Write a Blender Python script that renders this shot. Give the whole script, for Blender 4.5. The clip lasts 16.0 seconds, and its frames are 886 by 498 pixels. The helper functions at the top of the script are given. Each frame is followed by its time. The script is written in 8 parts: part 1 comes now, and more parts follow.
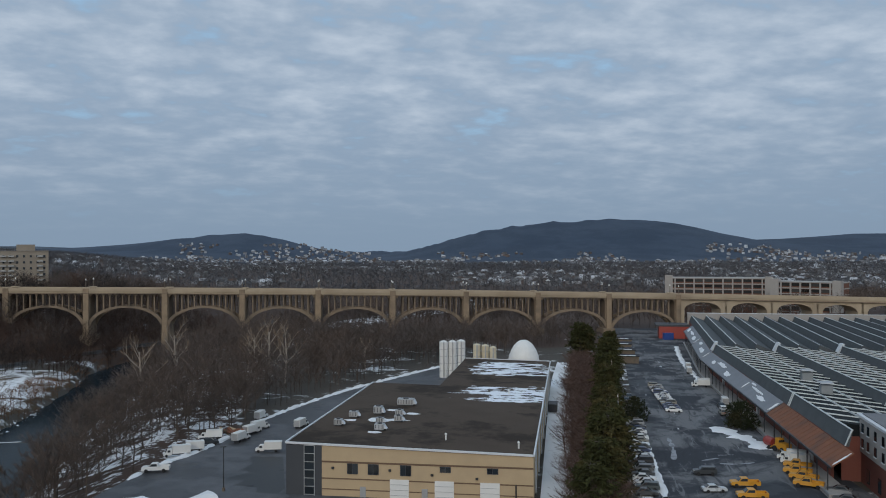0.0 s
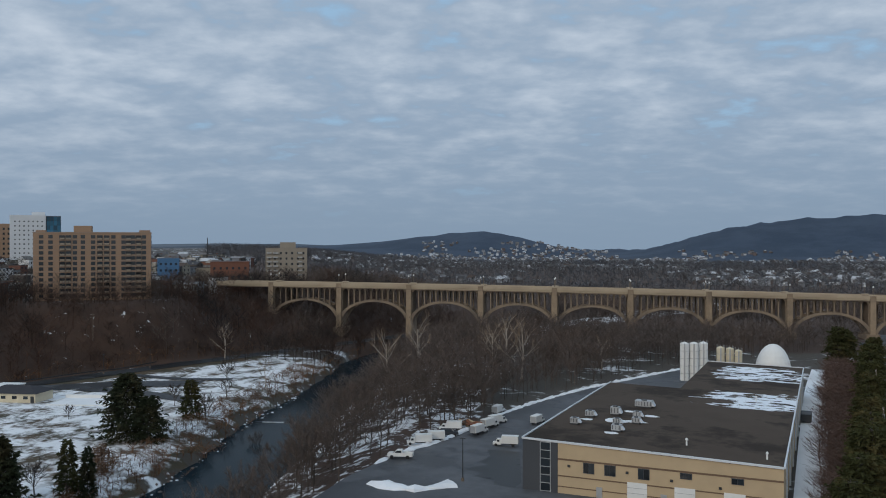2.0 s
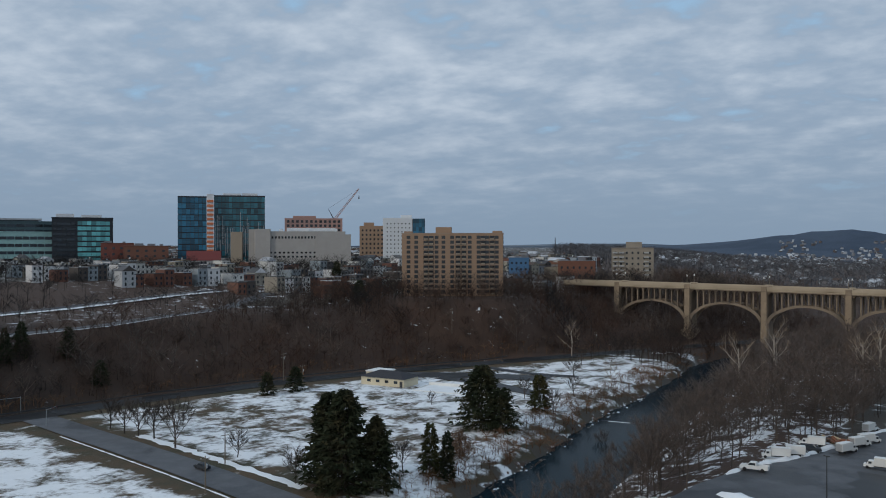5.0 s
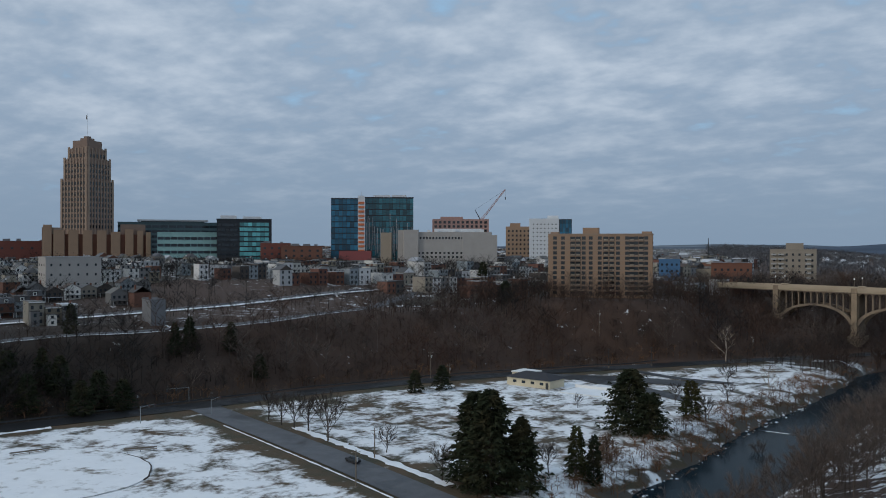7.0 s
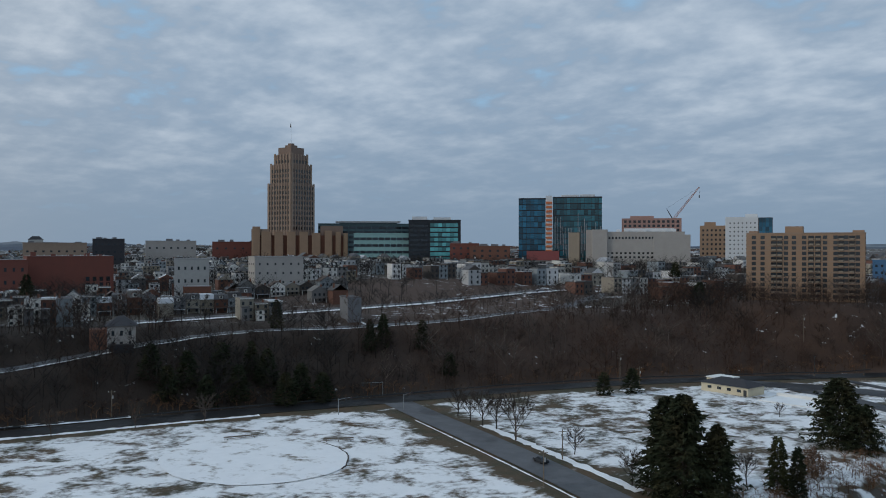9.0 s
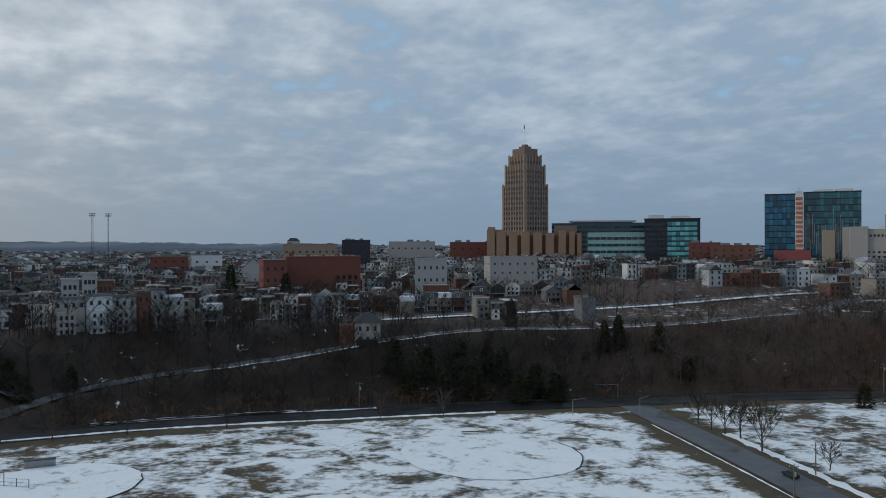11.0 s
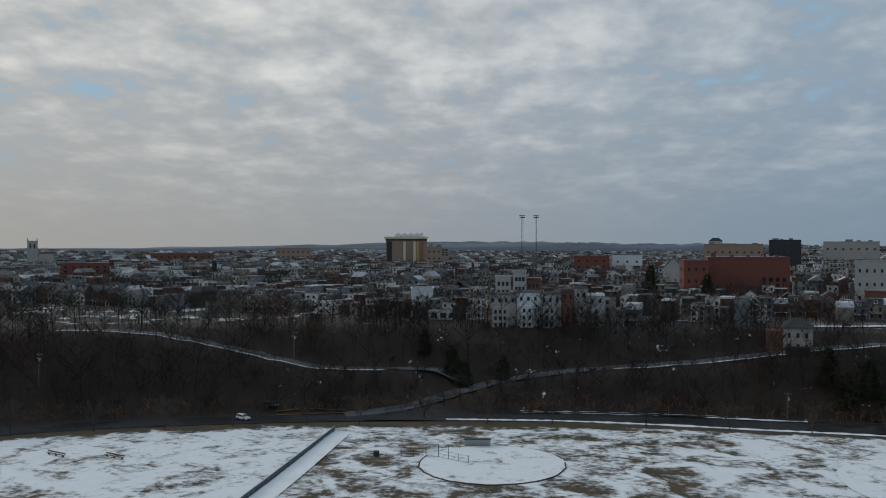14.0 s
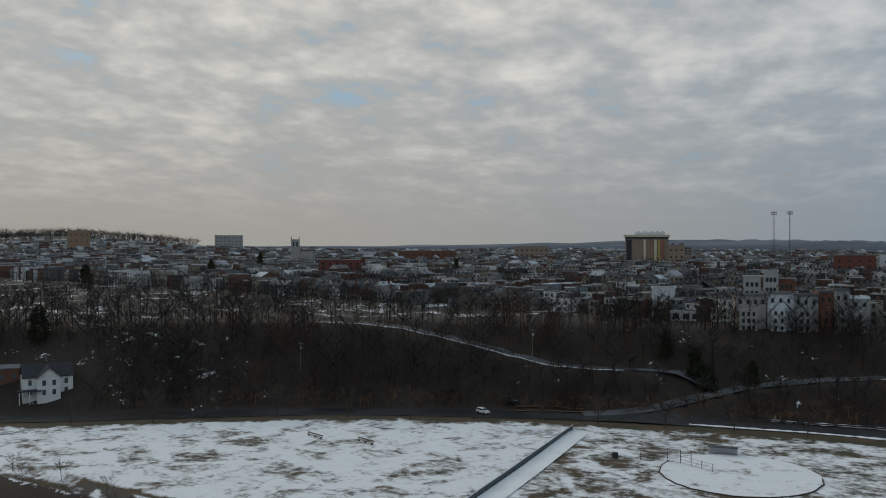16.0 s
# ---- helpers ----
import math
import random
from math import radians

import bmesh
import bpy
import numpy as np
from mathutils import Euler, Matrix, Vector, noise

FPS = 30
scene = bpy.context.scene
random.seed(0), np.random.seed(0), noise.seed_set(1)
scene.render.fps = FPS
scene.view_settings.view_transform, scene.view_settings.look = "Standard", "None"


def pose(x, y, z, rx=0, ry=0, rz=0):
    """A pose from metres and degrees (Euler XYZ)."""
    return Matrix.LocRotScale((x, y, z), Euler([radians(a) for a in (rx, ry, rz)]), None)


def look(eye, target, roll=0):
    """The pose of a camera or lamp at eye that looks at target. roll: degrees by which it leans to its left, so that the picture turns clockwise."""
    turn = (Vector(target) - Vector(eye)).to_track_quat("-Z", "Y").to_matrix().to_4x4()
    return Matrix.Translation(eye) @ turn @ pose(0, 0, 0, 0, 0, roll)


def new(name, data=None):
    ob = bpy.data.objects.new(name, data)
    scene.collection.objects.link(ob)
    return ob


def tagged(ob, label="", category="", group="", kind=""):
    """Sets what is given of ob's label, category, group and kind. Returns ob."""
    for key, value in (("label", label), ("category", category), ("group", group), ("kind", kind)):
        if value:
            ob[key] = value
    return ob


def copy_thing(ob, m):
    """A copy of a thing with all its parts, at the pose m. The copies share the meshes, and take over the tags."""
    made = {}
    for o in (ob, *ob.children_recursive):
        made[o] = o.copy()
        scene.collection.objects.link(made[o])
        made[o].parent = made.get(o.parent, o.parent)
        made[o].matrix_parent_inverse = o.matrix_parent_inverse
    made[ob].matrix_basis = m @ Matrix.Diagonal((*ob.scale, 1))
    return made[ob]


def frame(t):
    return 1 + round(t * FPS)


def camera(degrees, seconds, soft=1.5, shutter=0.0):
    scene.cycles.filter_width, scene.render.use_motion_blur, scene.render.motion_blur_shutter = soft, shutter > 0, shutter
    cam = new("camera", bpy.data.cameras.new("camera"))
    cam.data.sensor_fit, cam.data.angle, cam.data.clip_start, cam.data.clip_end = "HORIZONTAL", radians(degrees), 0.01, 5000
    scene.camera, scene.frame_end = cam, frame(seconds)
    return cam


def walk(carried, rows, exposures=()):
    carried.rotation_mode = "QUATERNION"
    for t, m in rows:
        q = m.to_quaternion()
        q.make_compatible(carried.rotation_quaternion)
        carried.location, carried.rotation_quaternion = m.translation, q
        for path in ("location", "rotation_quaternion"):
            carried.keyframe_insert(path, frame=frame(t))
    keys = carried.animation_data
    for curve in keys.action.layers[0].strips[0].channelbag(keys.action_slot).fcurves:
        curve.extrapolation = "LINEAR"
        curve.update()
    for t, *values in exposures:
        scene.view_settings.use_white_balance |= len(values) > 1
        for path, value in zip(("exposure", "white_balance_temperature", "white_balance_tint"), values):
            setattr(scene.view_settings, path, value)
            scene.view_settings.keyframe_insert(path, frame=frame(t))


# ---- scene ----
cam = camera(54.56, 16.0, 1.0)
EYE = 60.0
# seconds, yaw, pitch, roll of a camera that hovers in one place and pans to its left
PAN = [
    (0, 0.00, -0.05, 0.10),
    (0.5, 3.52, -0.10, 0.05),
    (1, 7.18, -0.11, 0.03),
    (1.5, 11.64, -0.14, 0.04),
    (2, 15.67, -0.18, 0.02),
    (2.5, 20.36, -0.21, -0.00),
    (3, 24.33, -0.23, 0.00),
    (3.5, 28.51, -0.23, -0.01),
    (4, 32.70, -0.23, 0.04),
    (6.5, 45.06, -0.14, -0.12),
    (7, 48.17, -0.15, -0.12),
    (7.5, 51.38, -0.14, -0.06),
    (8, 54.17, -0.15, -0.10),
    (10.5, 72.07, -0.16, 0.15),
    (11, 76.13, -0.16, 0.17),
    (11.5, 80.70, -0.12, 0.12),
    (12, 84.84, -0.11, 0.12),
    (12.5, 89.57, -0.08, 0.08),
    (13, 93.77, -0.09, 0.07),
    (13.5, 98.44, -0.11, 0.02),
    (14, 103.61, -0.12, -0.01),
    (14.5, 108.16, -0.14, 0.01),
    (15, 111.99, -0.18, -0.04),
    (15.5, 115.15, -0.21, -0.07),
    (16, 119.40, -0.25, -0.07),
]
EXPOSURE = [(0, 0.08, 6320, 10), (4, 0.10, 6380, 10), (7, 0.06, 6280, 10), (11, -0.01, 6260, 8), (13.5, -0.09, 6560, 8), (16, -0.18, 6950, 9)]
walk(cam, [(t, pose(0, 0, EYE, 90 + pitch, roll, yaw)) for t, yaw, pitch, roll in PAN], EXPOSURE)

# ---- sky and sun ----
SUN_YAW, SUN_EL = 165.0, 24.0
sun_way = Vector((-math.sin(radians(SUN_YAW)) * math.cos(radians(SUN_EL)), math.cos(radians(SUN_YAW)) * math.cos(radians(SUN_EL)), math.sin(radians(SUN_EL))))


def link(tree, a, b):
    tree.links.new(a, b)


class Nodes:
    """Short hand for node trees."""

    def __init__(self, tree):
        self.t = tree

    def put(self, slot, v):
        if hasattr(v, "is_output"):
            self.t.links.new(v, slot)
        elif v is not None:
            slot.default_value = v

    def math(self, op, a, b=None, c=None, clamp=False):
        n = self.t.nodes.new("ShaderNodeMath")
        n.operation, n.use_clamp = op, clamp
        for i, v in enumerate((a, b, c)):
            if v is not None:
                self.put(n.inputs[i], v)
        return n.outputs[0]

    def vmath(self, op, a, b=None, scale=None):
        n = self.t.nodes.new("ShaderNodeVectorMath")
        n.operation = op
        self.put(n.inputs[0], a)
        if b is not None:
            self.put(n.inputs[1], b)
        if scale is not None:
            self.put(n.inputs["Scale"], scale)
        return n.outputs["Value"] if op == "DOT_PRODUCT" else n.outputs[0]

    def mix(self, f, a, b, blend="MIX"):
        n = self.t.nodes.new("ShaderNodeMix")
        n.data_type, n.blend_type = "RGBA", blend
        self.put(n.inputs[0], f)
        self.put(n.inputs[6], (*a, 1) if isinstance(a, tuple) and len(a) == 3 else a)
        self.put(n.inputs[7], (*b, 1) if isinstance(b, tuple) and len(b) == 3 else b)
        return n.outputs[2]

    def noise(self, vec, scale, detail=4, rough=0.55, distortion=0.0, out=0):
        n = self.t.nodes.new("ShaderNodeTexNoise")
        self.put(n.inputs["Vector"], vec)
        for k, v in (("Scale", scale), ("Detail", detail), ("Roughness", rough), ("Distortion", distortion)):
            n.inputs[k].default_value = v
        return n.outputs[out]

    def ramp(self, f, stops):
        n = self.t.nodes.new("ShaderNodeValToRGB")
        self.put(n.inputs[0], f)
        e = n.color_ramp.elements
        while len(e) < len(stops):
            e.new(0.5)
        for i, (p, c) in enumerate(stops):
            e[i].position = p
            e[i].color = (*c, 1) if isinstance(c, tuple) else (c, c, c, 1)
        return n.outputs[0]

    def smooth(self, v, a, b):
        n = self.t.nodes.new("ShaderNodeMapRange")
        n.interpolation_type = "SMOOTHSTEP"
        self.put(n.inputs[0], v)
        n.inputs[1].default_value, n.inputs[2].default_value = a, b
        return n.outputs[0]

    def split(self, v):
        n = self.t.nodes.new("ShaderNodeSeparateXYZ")
        self.put(n.inputs[0], v)
        return n.outputs

    def join(self, x, y, z):
        n = self.t.nodes.new("ShaderNodeCombineXYZ")
        for i, v in enumerate((x, y, z)):
            self.put(n.inputs[i], v)
        return n.outputs[0]


world = bpy.data.worlds.new("overcast_sky")
scene.world = world
world.use_nodes = True
wt = world.node_tree
wt.nodes.clear()
w = Nodes(wt)
out = wt.nodes.new("ShaderNodeOutputWorld")
back = wt.nodes.new("ShaderNodeBackground")
way = wt.nodes.new("ShaderNodeTexCoord").outputs["Generated"]
sky = wt.nodes.new("ShaderNodeTexSky")
sky.sky_type, sky.sun_disc = "NISHITA", False
sky.sun_elevation, sky.sun_rotation = radians(SUN_EL), radians(-SUN_YAW)
sky.air_density, sky.dust_density = 1.2, 2.0
dx, dy, dz = w.split(way)
up = w.math("MAXIMUM", dz, 0.0)
near = w.math("ADD", up, 0.20)
# a flat layer of cloud, seen in perspective, broken into rolls
turn = radians(12)
px = w.math("DIVIDE", w.math("ADD", w.math("MULTIPLY", dx, math.cos(turn)), w.math("MULTIPLY", dy, math.sin(turn))), near)
py = w.math("DIVIDE", w.math("SUBTRACT", w.math("MULTIPLY", dy, math.cos(turn)), w.math("MULTIPLY", dx, math.sin(turn))), near)
plane = w.join(px, w.math("MULTIPLY", py, 1.1), 0.0)
warp = w.vmath("SUBTRACT", w.noise(plane, 1.6, 2, 0.5, out=1), (0.5, 0.5, 0.5))
plane2 = w.vmath("ADD", plane, w.vmath("SCALE", warp, scale=0.05))
big = w.noise(plane2, 1.0, 3, 0.5)
rolls = w.noise(plane2, 4.7, 2, 0.4)
fine = w.noise(plane2, 14.0, 4, 0.55)
body = w.math("ADD", w.math("ADD", w.math("MULTIPLY", big, 0.36), w.math("MULTIPLY", rolls, 0.42)), w.math("MULTIPLY", fine, 0.22))
toward = w.vmath("DOT_PRODUCT", way, tuple(sun_way))
glow = w.smooth(toward, -0.02, 0.90)
cover = w.smooth(w.math("SUBTRACT", body, w.math("MULTIPLY", w.math("SUBTRACT", up, 0.15), 0.20)), 0.335, 0.45)
bright = w.smooth(w.math("ADD", body, w.math("MULTIPLY", w.math("SUBTRACT", up, 0.17), 0.25)), 0.40, 0.74)
blue = w.mix(0.92, w.vmath("SCALE", sky.outputs[0], scale=0.11), (0.29, 0.455, 0.63))
grey = w.mix(glow, (0.276, 0.360, 0.464), (0.438, 0.465, 0.492))
white = w.mix(glow, (0.53, 0.595, 0.670), (0.82, 0.82, 0.812))
clouds = w.mix(cover, blue, w.mix(bright, grey, white))
low = w.mix(glow, (0.22, 0.295, 0.386), (0.39, 0.385, 0.375))
haze = w.mix(w.smooth(dz, 0.19, 0.02), clouds, w.mix(0.30, low, clouds))
haze = w.mix(w.smooth(dz, 0.07, 0.0), haze, low)
link(wt, haze, back.inputs[0])
back.inputs[1].default_value = 1.0
link(wt, back.outputs[0], out.inputs[0])

lamp = bpy.data.lights.new("sun", "SUN")
lamp.energy, lamp.angle, lamp.color = 0.80, radians(12), (1.0, 0.91, 0.78)
sun = new("sun", lamp)
sun.matrix_world = look((0, 0, 900), Vector((0, 0, 900)) - sun_way)

# ---- materials ----
def material(name):
    m = bpy.data.materials.new(name)
    m.use_nodes = True
    return m, Nodes(m.node_tree), m.node_tree.nodes["Principled BSDF"]


def place(n):
    return n.t.nodes.new("ShaderNodeNewGeometry").outputs["Position"]


def local(n):
    return n.t.nodes.new("ShaderNodeTexCoord").outputs["Object"]


def luck(n):
    return n.t.nodes.new("ShaderNodeObjectInfo").outputs["Random"]


def island(n):
    return n.t.nodes.new("ShaderNodeNewGeometry").outputs["Random Per Island"]


def attribute(n, name):
    a = n.t.nodes.new("ShaderNodeAttribute")
    a.attribute_name = name
    return a.outputs["Fac"]


def bump(n, b, height, strength=0.4, distance=0.05):
    k = n.t.nodes.new("ShaderNodeBump")
    k.inputs["Strength"].default_value, k.inputs["Distance"].default_value = strength, distance
    n.put(k.inputs["Height"], height)
    n.t.links.new(k.outputs[0], b.inputs["Normal"])


def plain(name, color, rough=0.75, metal=0.0, scale=0.6, amount=0.35, spread=0.0, fine=7.0, spec=None, tint=None):
    """A weathered surface: blotches and grain over one colour. spread: how much objects of it differ in brightness."""
    m, n, b = material(name)
    p = place(n)
    blot = n.noise(p, scale, 5, 0.6)
    grain = n.noise(p, fine, 3, 0.6)
    v = n.math("ADD", n.math("MULTIPLY", n.math("SUBTRACT", blot, 0.5), amount * 2), n.math("MULTIPLY", n.math("SUBTRACT", grain, 0.5), amount))
    v = n.math("ADD", v, 1.0)
    if spread:
        v = n.math("MULTIPLY", v, n.math("ADD", n.math("MULTIPLY", n.math("SUBTRACT", luck(n), 0.5), spread * 2), 1.0))
    c = n.vmath("SCALE", color, scale=v)
    if tint:
        c = n.mix(n.smooth(n.noise(p, scale * 0.5, 4), 0.45, 0.7), c, n.vmath("SCALE", tint, scale=v))
    n.put(b.inputs["Base Color"], c)
    n.put(b.inputs["Roughness"], n.math("ADD", n.math("MULTIPLY", blot, 0.25), rough - 0.12))
    b.inputs["Metallic"].default_value = metal
    if spec is not None:
        b.inputs["Specular IOR Level"].default_value = spec
    bump(n, b, grain, 0.25, 0.03)
    return m


def palette(name, colors, rough=0.8, amount=0.25, per="object", scale=0.5):
    """One paint of several, picked by the object's or the piece's own chance."""
    m, n, b = material(name)
    f = luck(n) if per == "object" else island(n)
    r = n.t.nodes.new("ShaderNodeValToRGB")
    r.color_ramp.interpolation = "CONSTANT"
    e = r.color_ramp.elements
    while len(e) < len(colors):
        e.new(0.5)
    for i, c in enumerate(colors):
        e[i].position, e[i].color = i / len(colors), (*c, 1)
    n.put(r.inputs[0], f)
    p = place(n)
    v = n.math("ADD", n.math("MULTIPLY", n.math("SUBTRACT", n.noise(p, scale, 5, 0.6), 0.5), amount * 2), 1.0)
    v = n.math("MULTIPLY", v, n.math("ADD", n.math("MULTIPLY", n.noise(p, 6.0, 2), 0.3), 0.85))
    n.put(b.inputs["Base Color"], n.vmath("SCALE", r.outputs[0], scale=v))
    b.inputs["Roughness"].default_value = rough
    return m


def glass(name, color, rough=0.08, spread=0.0):
    m, n, b = material(name)
    c = n.vmath("SCALE", color, scale=n.math("ADD", n.math("MULTIPLY", luck(n), 1.2), 0.4)) if spread else (*color, 1)
    n.put(b.inputs["Base Color"], c)
    b.inputs["Roughness"].default_value, b.inputs["IOR"].default_value = rough, 1.6
    return m


def snow_over(n, p, c, amount, scale=0.09, stretch=(1, 1, 1), soft=0.035):
    """Snow lying in patches over a colour; amount: the noise value above which there is none."""
    q = n.vmath("MULTIPLY", p, stretch)
    f = n.math("ADD", n.math("MULTIPLY", n.noise(q, scale, 9, 0.62, 0.6), 0.68), n.math("MULTIPLY", n.noise(q, scale * 5, 6, 0.62), 0.32))
    k = n.t.nodes.new("ShaderNodeMapRange")
    k.interpolation_type = "SMOOTHSTEP"
    n.put(k.inputs[0], n.math("SUBTRACT", f, amount))
    k.inputs[1].default_value, k.inputs[2].default_value, k.inputs[3].default_value, k.inputs[4].default_value = -soft, soft, 1.0, 0.0
    white = n.mix(n.noise(p, 0.35, 5), (0.70, 0.71, 0.725), (0.83, 0.835, 0.845))
    return n.mix(k.outputs[0], c, white), k.outputs[0]


def ground_material():
    m, n, b = material("winter_ground")
    p = place(n)
    park, woods, far = attribute(n, "park"), attribute(n, "woods"), attribute(n, "far")
    edge = n.math("MULTIPLY", n.math("SUBTRACT", n.noise(p, 0.12, 5), 0.5), 0.5)
    park = n.smooth(n.math("ADD", park, edge), 0.42, 0.58)
    woods = n.smooth(n.math("ADD", woods, edge), 0.40, 0.60)
    grass = n.mix(n.smooth(n.noise(p, 0.10, 6), 0.35, 0.65), (0.098, 0.060, 0.028), (0.050, 0.044, 0.020))
    grass = n.mix(n.noise(p, 1.7, 4), grass, n.vmath("SCALE", grass, scale=0.55))
    thaw = n.math("ADD", n.math("MULTIPLY", attribute(n, "snow"), 0.5), 0.155)
    lawn, _ = snow_over(n, p, grass, thaw, 0.125, (0.9, 0.75, 1), 0.075)
    litter = n.mix(n.noise(p, 0.25, 6), (0.015, 0.010, 0.007), (0.040, 0.024, 0.015))
    russet = n.mix(n.noise(p, 0.25, 6), (0.032, 0.017, 0.011), (0.076, 0.041, 0.025))
    litter = n.mix(n.smooth(n.math("ADD", n.split(p)[1], n.math("MULTIPLY", n.noise(p, 0.02, 3), 60.0)), 120.0, 220.0), litter, russet)
    litter, _ = snow_over(n, p, litter, n.math("ADD", n.math("ADD", n.math("MULTIPLY", n.noise(p, 0.012, 3), 0.30), 0.19), n.math("MULTIPLY", attribute(n, "snow"), 0.4)), 0.16)
    yards = n.mix(n.noise(p, 0.06, 6), (0.045, 0.039, 0.034), (0.078, 0.062, 0.044))
    yards, _ = snow_over(n, p, yards, 0.43, 0.05)
    c = n.mix(woods, yards, litter)
    c = n.mix(park, c, lawn)
    # far hills blue, western ridge paler: distance haze mixed into the base colour
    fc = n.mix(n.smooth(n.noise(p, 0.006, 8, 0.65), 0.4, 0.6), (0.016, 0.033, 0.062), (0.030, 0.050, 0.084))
    haze_patches = n.smooth(n.noise(n.vmath("MULTIPLY", p, (1, 1, 6)), 0.0022, 6, 0.6), 0.40, 0.62)
    fc = n.mix(attribute(n, "ridge"), fc, n.mix(haze_patches, (0.050, 0.070, 0.095), (0.15, 0.175, 0.20)))
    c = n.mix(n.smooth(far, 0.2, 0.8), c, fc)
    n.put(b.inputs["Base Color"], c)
    b.inputs["Roughness"].default_value = 0.9
    bump(n, b, n.noise(p, 1.2, 6, 0.65), 0.6, 0.25)
    return m


def asphalt_material(name, wet=0.5, snow=0.33, tone=1.0):
    m, n, b = material(name)
    p = place(n)
    c = n.mix(n.noise(p, 0.22, 7, 0.65), (0.034, 0.036, 0.041), (0.115, 0.118, 0.124))
    c = n.mix(n.math("MULTIPLY", n.noise(p, 3.0, 4), 0.5), c, (0.05, 0.05, 0.055))
    damp = n.smooth(n.noise(p, 0.06, 6, 0.6), 0.60 - wet * 0.25, 0.70 - wet * 0.25)
    c = n.mix(damp, c, n.vmath("SCALE", c, scale=0.45))
    c = n.vmath("SCALE", c, scale=tone)
    c, s = snow_over(n, p, c, snow, 0.2, (1.5, 0.5, 1), 0.05)
    n.put(b.inputs["Base Color"], c)
    n.put(b.inputs["Roughness"], n.math("SUBTRACT", 0.88, n.math("MULTIPLY", damp, 0.42)))
    b.inputs["Specular IOR Level"].default_value = 0.3
    bump(n, b, n.noise(p, 8.0, 3), 0.2, 0.02)
    return m


GROUND = ground_material()
ASPHALT = asphalt_material("wet_asphalt", 0.5, 0.30)
ROADWAY = asphalt_material("damp_road", 0.75, 0.16, 0.42)
SIDEROAD = asphalt_material("grey_side_road", 0.40, 0.24, 1.6)
CONCRETE = plain("weathered_concrete", (0.235, 0.178, 0.124), 0.85, scale=0.22, amount=0.4, tint=(0.130, 0.102, 0.076))
DECK = plain("pale_concrete", (0.41, 0.335, 0.24), 0.85, scale=0.15, amount=0.3, tint=(0.32, 0.255, 0.18))
PIERTAN = plain("stained_tan_concrete", (0.28, 0.21, 0.142), 0.85, scale=0.3, amount=0.5, tint=(0.15, 0.115, 0.083))
BARK = plain("dark_bark", (0.060, 0.047, 0.039), 0.95, scale=0.5, amount=0.4, spread=0.35)
def twig_material(name, color, other):
    """Bark that differs from branch to branch."""
    m, n, b = material(name)
    p = place(n)
    c = n.mix(n.smooth(n.noise(p, 0.03, 4), 0.4, 0.6), color, other)
    k = island(n)
    v = n.math("ADD", n.math("MULTIPLY", n.math("POWER", k, 4.0), 1.1), 0.6)
    n.put(b.inputs["Base Color"], n.vmath("SCALE", c, scale=v))
    b.inputs["Roughness"].default_value = 0.95
    return m


TWIG = twig_material("brown_twigs", (0.044, 0.024, 0.016), (0.028, 0.020, 0.016))
BANKTWIG = twig_material("grey_brown_twigs", (0.118, 0.084, 0.066), (0.098, 0.078, 0.068))
BANKBARK = plain("grey_brown_bark", (0.085, 0.066, 0.054), 0.95, scale=0.5, amount=0.4, spread=0.35)
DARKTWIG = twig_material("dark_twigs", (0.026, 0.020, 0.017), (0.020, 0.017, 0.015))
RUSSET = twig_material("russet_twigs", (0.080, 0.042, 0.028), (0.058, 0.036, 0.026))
PALEBARK = plain("pale_sycamore_bark", (0.34, 0.29, 0.24), 0.9, scale=0.6, amount=0.5)
PALETWIG = plain("tan_sycamore_twigs", (0.20, 0.145, 0.10), 0.9, scale=0.6, amount=0.4)
NEEDLE = plain("dark_needles", (0.027, 0.034, 0.018), 0.95, scale=0.4, amount=0.6, tint=(0.046, 0.041, 0.021), spec=0.15)
HEDGE = plain("olive_needles", (0.042, 0.045, 0.017), 0.95, scale=0.25, amount=0.7, tint=(0.066, 0.054, 0.022), spec=0.15)
REED = twig_material("dry_reeds", (0.20, 0.098, 0.047), (0.13, 0.072, 0.040))
SNOW = plain("packed_snow", (0.78, 0.79, 0.80), 0.7, scale=0.2, amount=0.10, tint=(0.67, 0.675, 0.685))
RUST = plain("rusted_sheet", (0.20, 0.075, 0.035), 0.8, scale=0.5, amount=0.5, tint=(0.12, 0.06, 0.04))
STEEL = plain("galvanised_steel", (0.42, 0.43, 0.44), 0.5, 0.6, scale=0.8, amount=0.2)
DARKSTEEL = plain("dark_painted_metal", (0.045, 0.048, 0.052), 0.5, 0.3, amount=0.2)
WOODPOLE = plain("grey_timber", (0.16, 0.13, 0.10), 0.9, scale=1.5, amount=0.4)
WHITEPAINT = plain("white_paint", (0.72, 0.72, 0.70), 0.55, amount=0.08)
PANE = glass("dark_pane", (0.030, 0.038, 0.046))
RUBBER = plain("black_rubber", (0.018, 0.018, 0.019), 0.85, amount=0.1)


def water_material():
    m, n, b = material("creek_water")
    p = place(n)
    b.inputs["Base Color"].default_value = (0.008, 0.019, 0.026, 1)
    b.inputs["Roughness"].default_value, b.inputs["IOR"].default_value = 0.12, 1.07
    bump(n, b, n.noise(n.vmath("MULTIPLY", p, (1.0, 0.4, 1)), 0.9, 4, 0.6), 0.22, 0.25)
    return m


WATER = water_material()

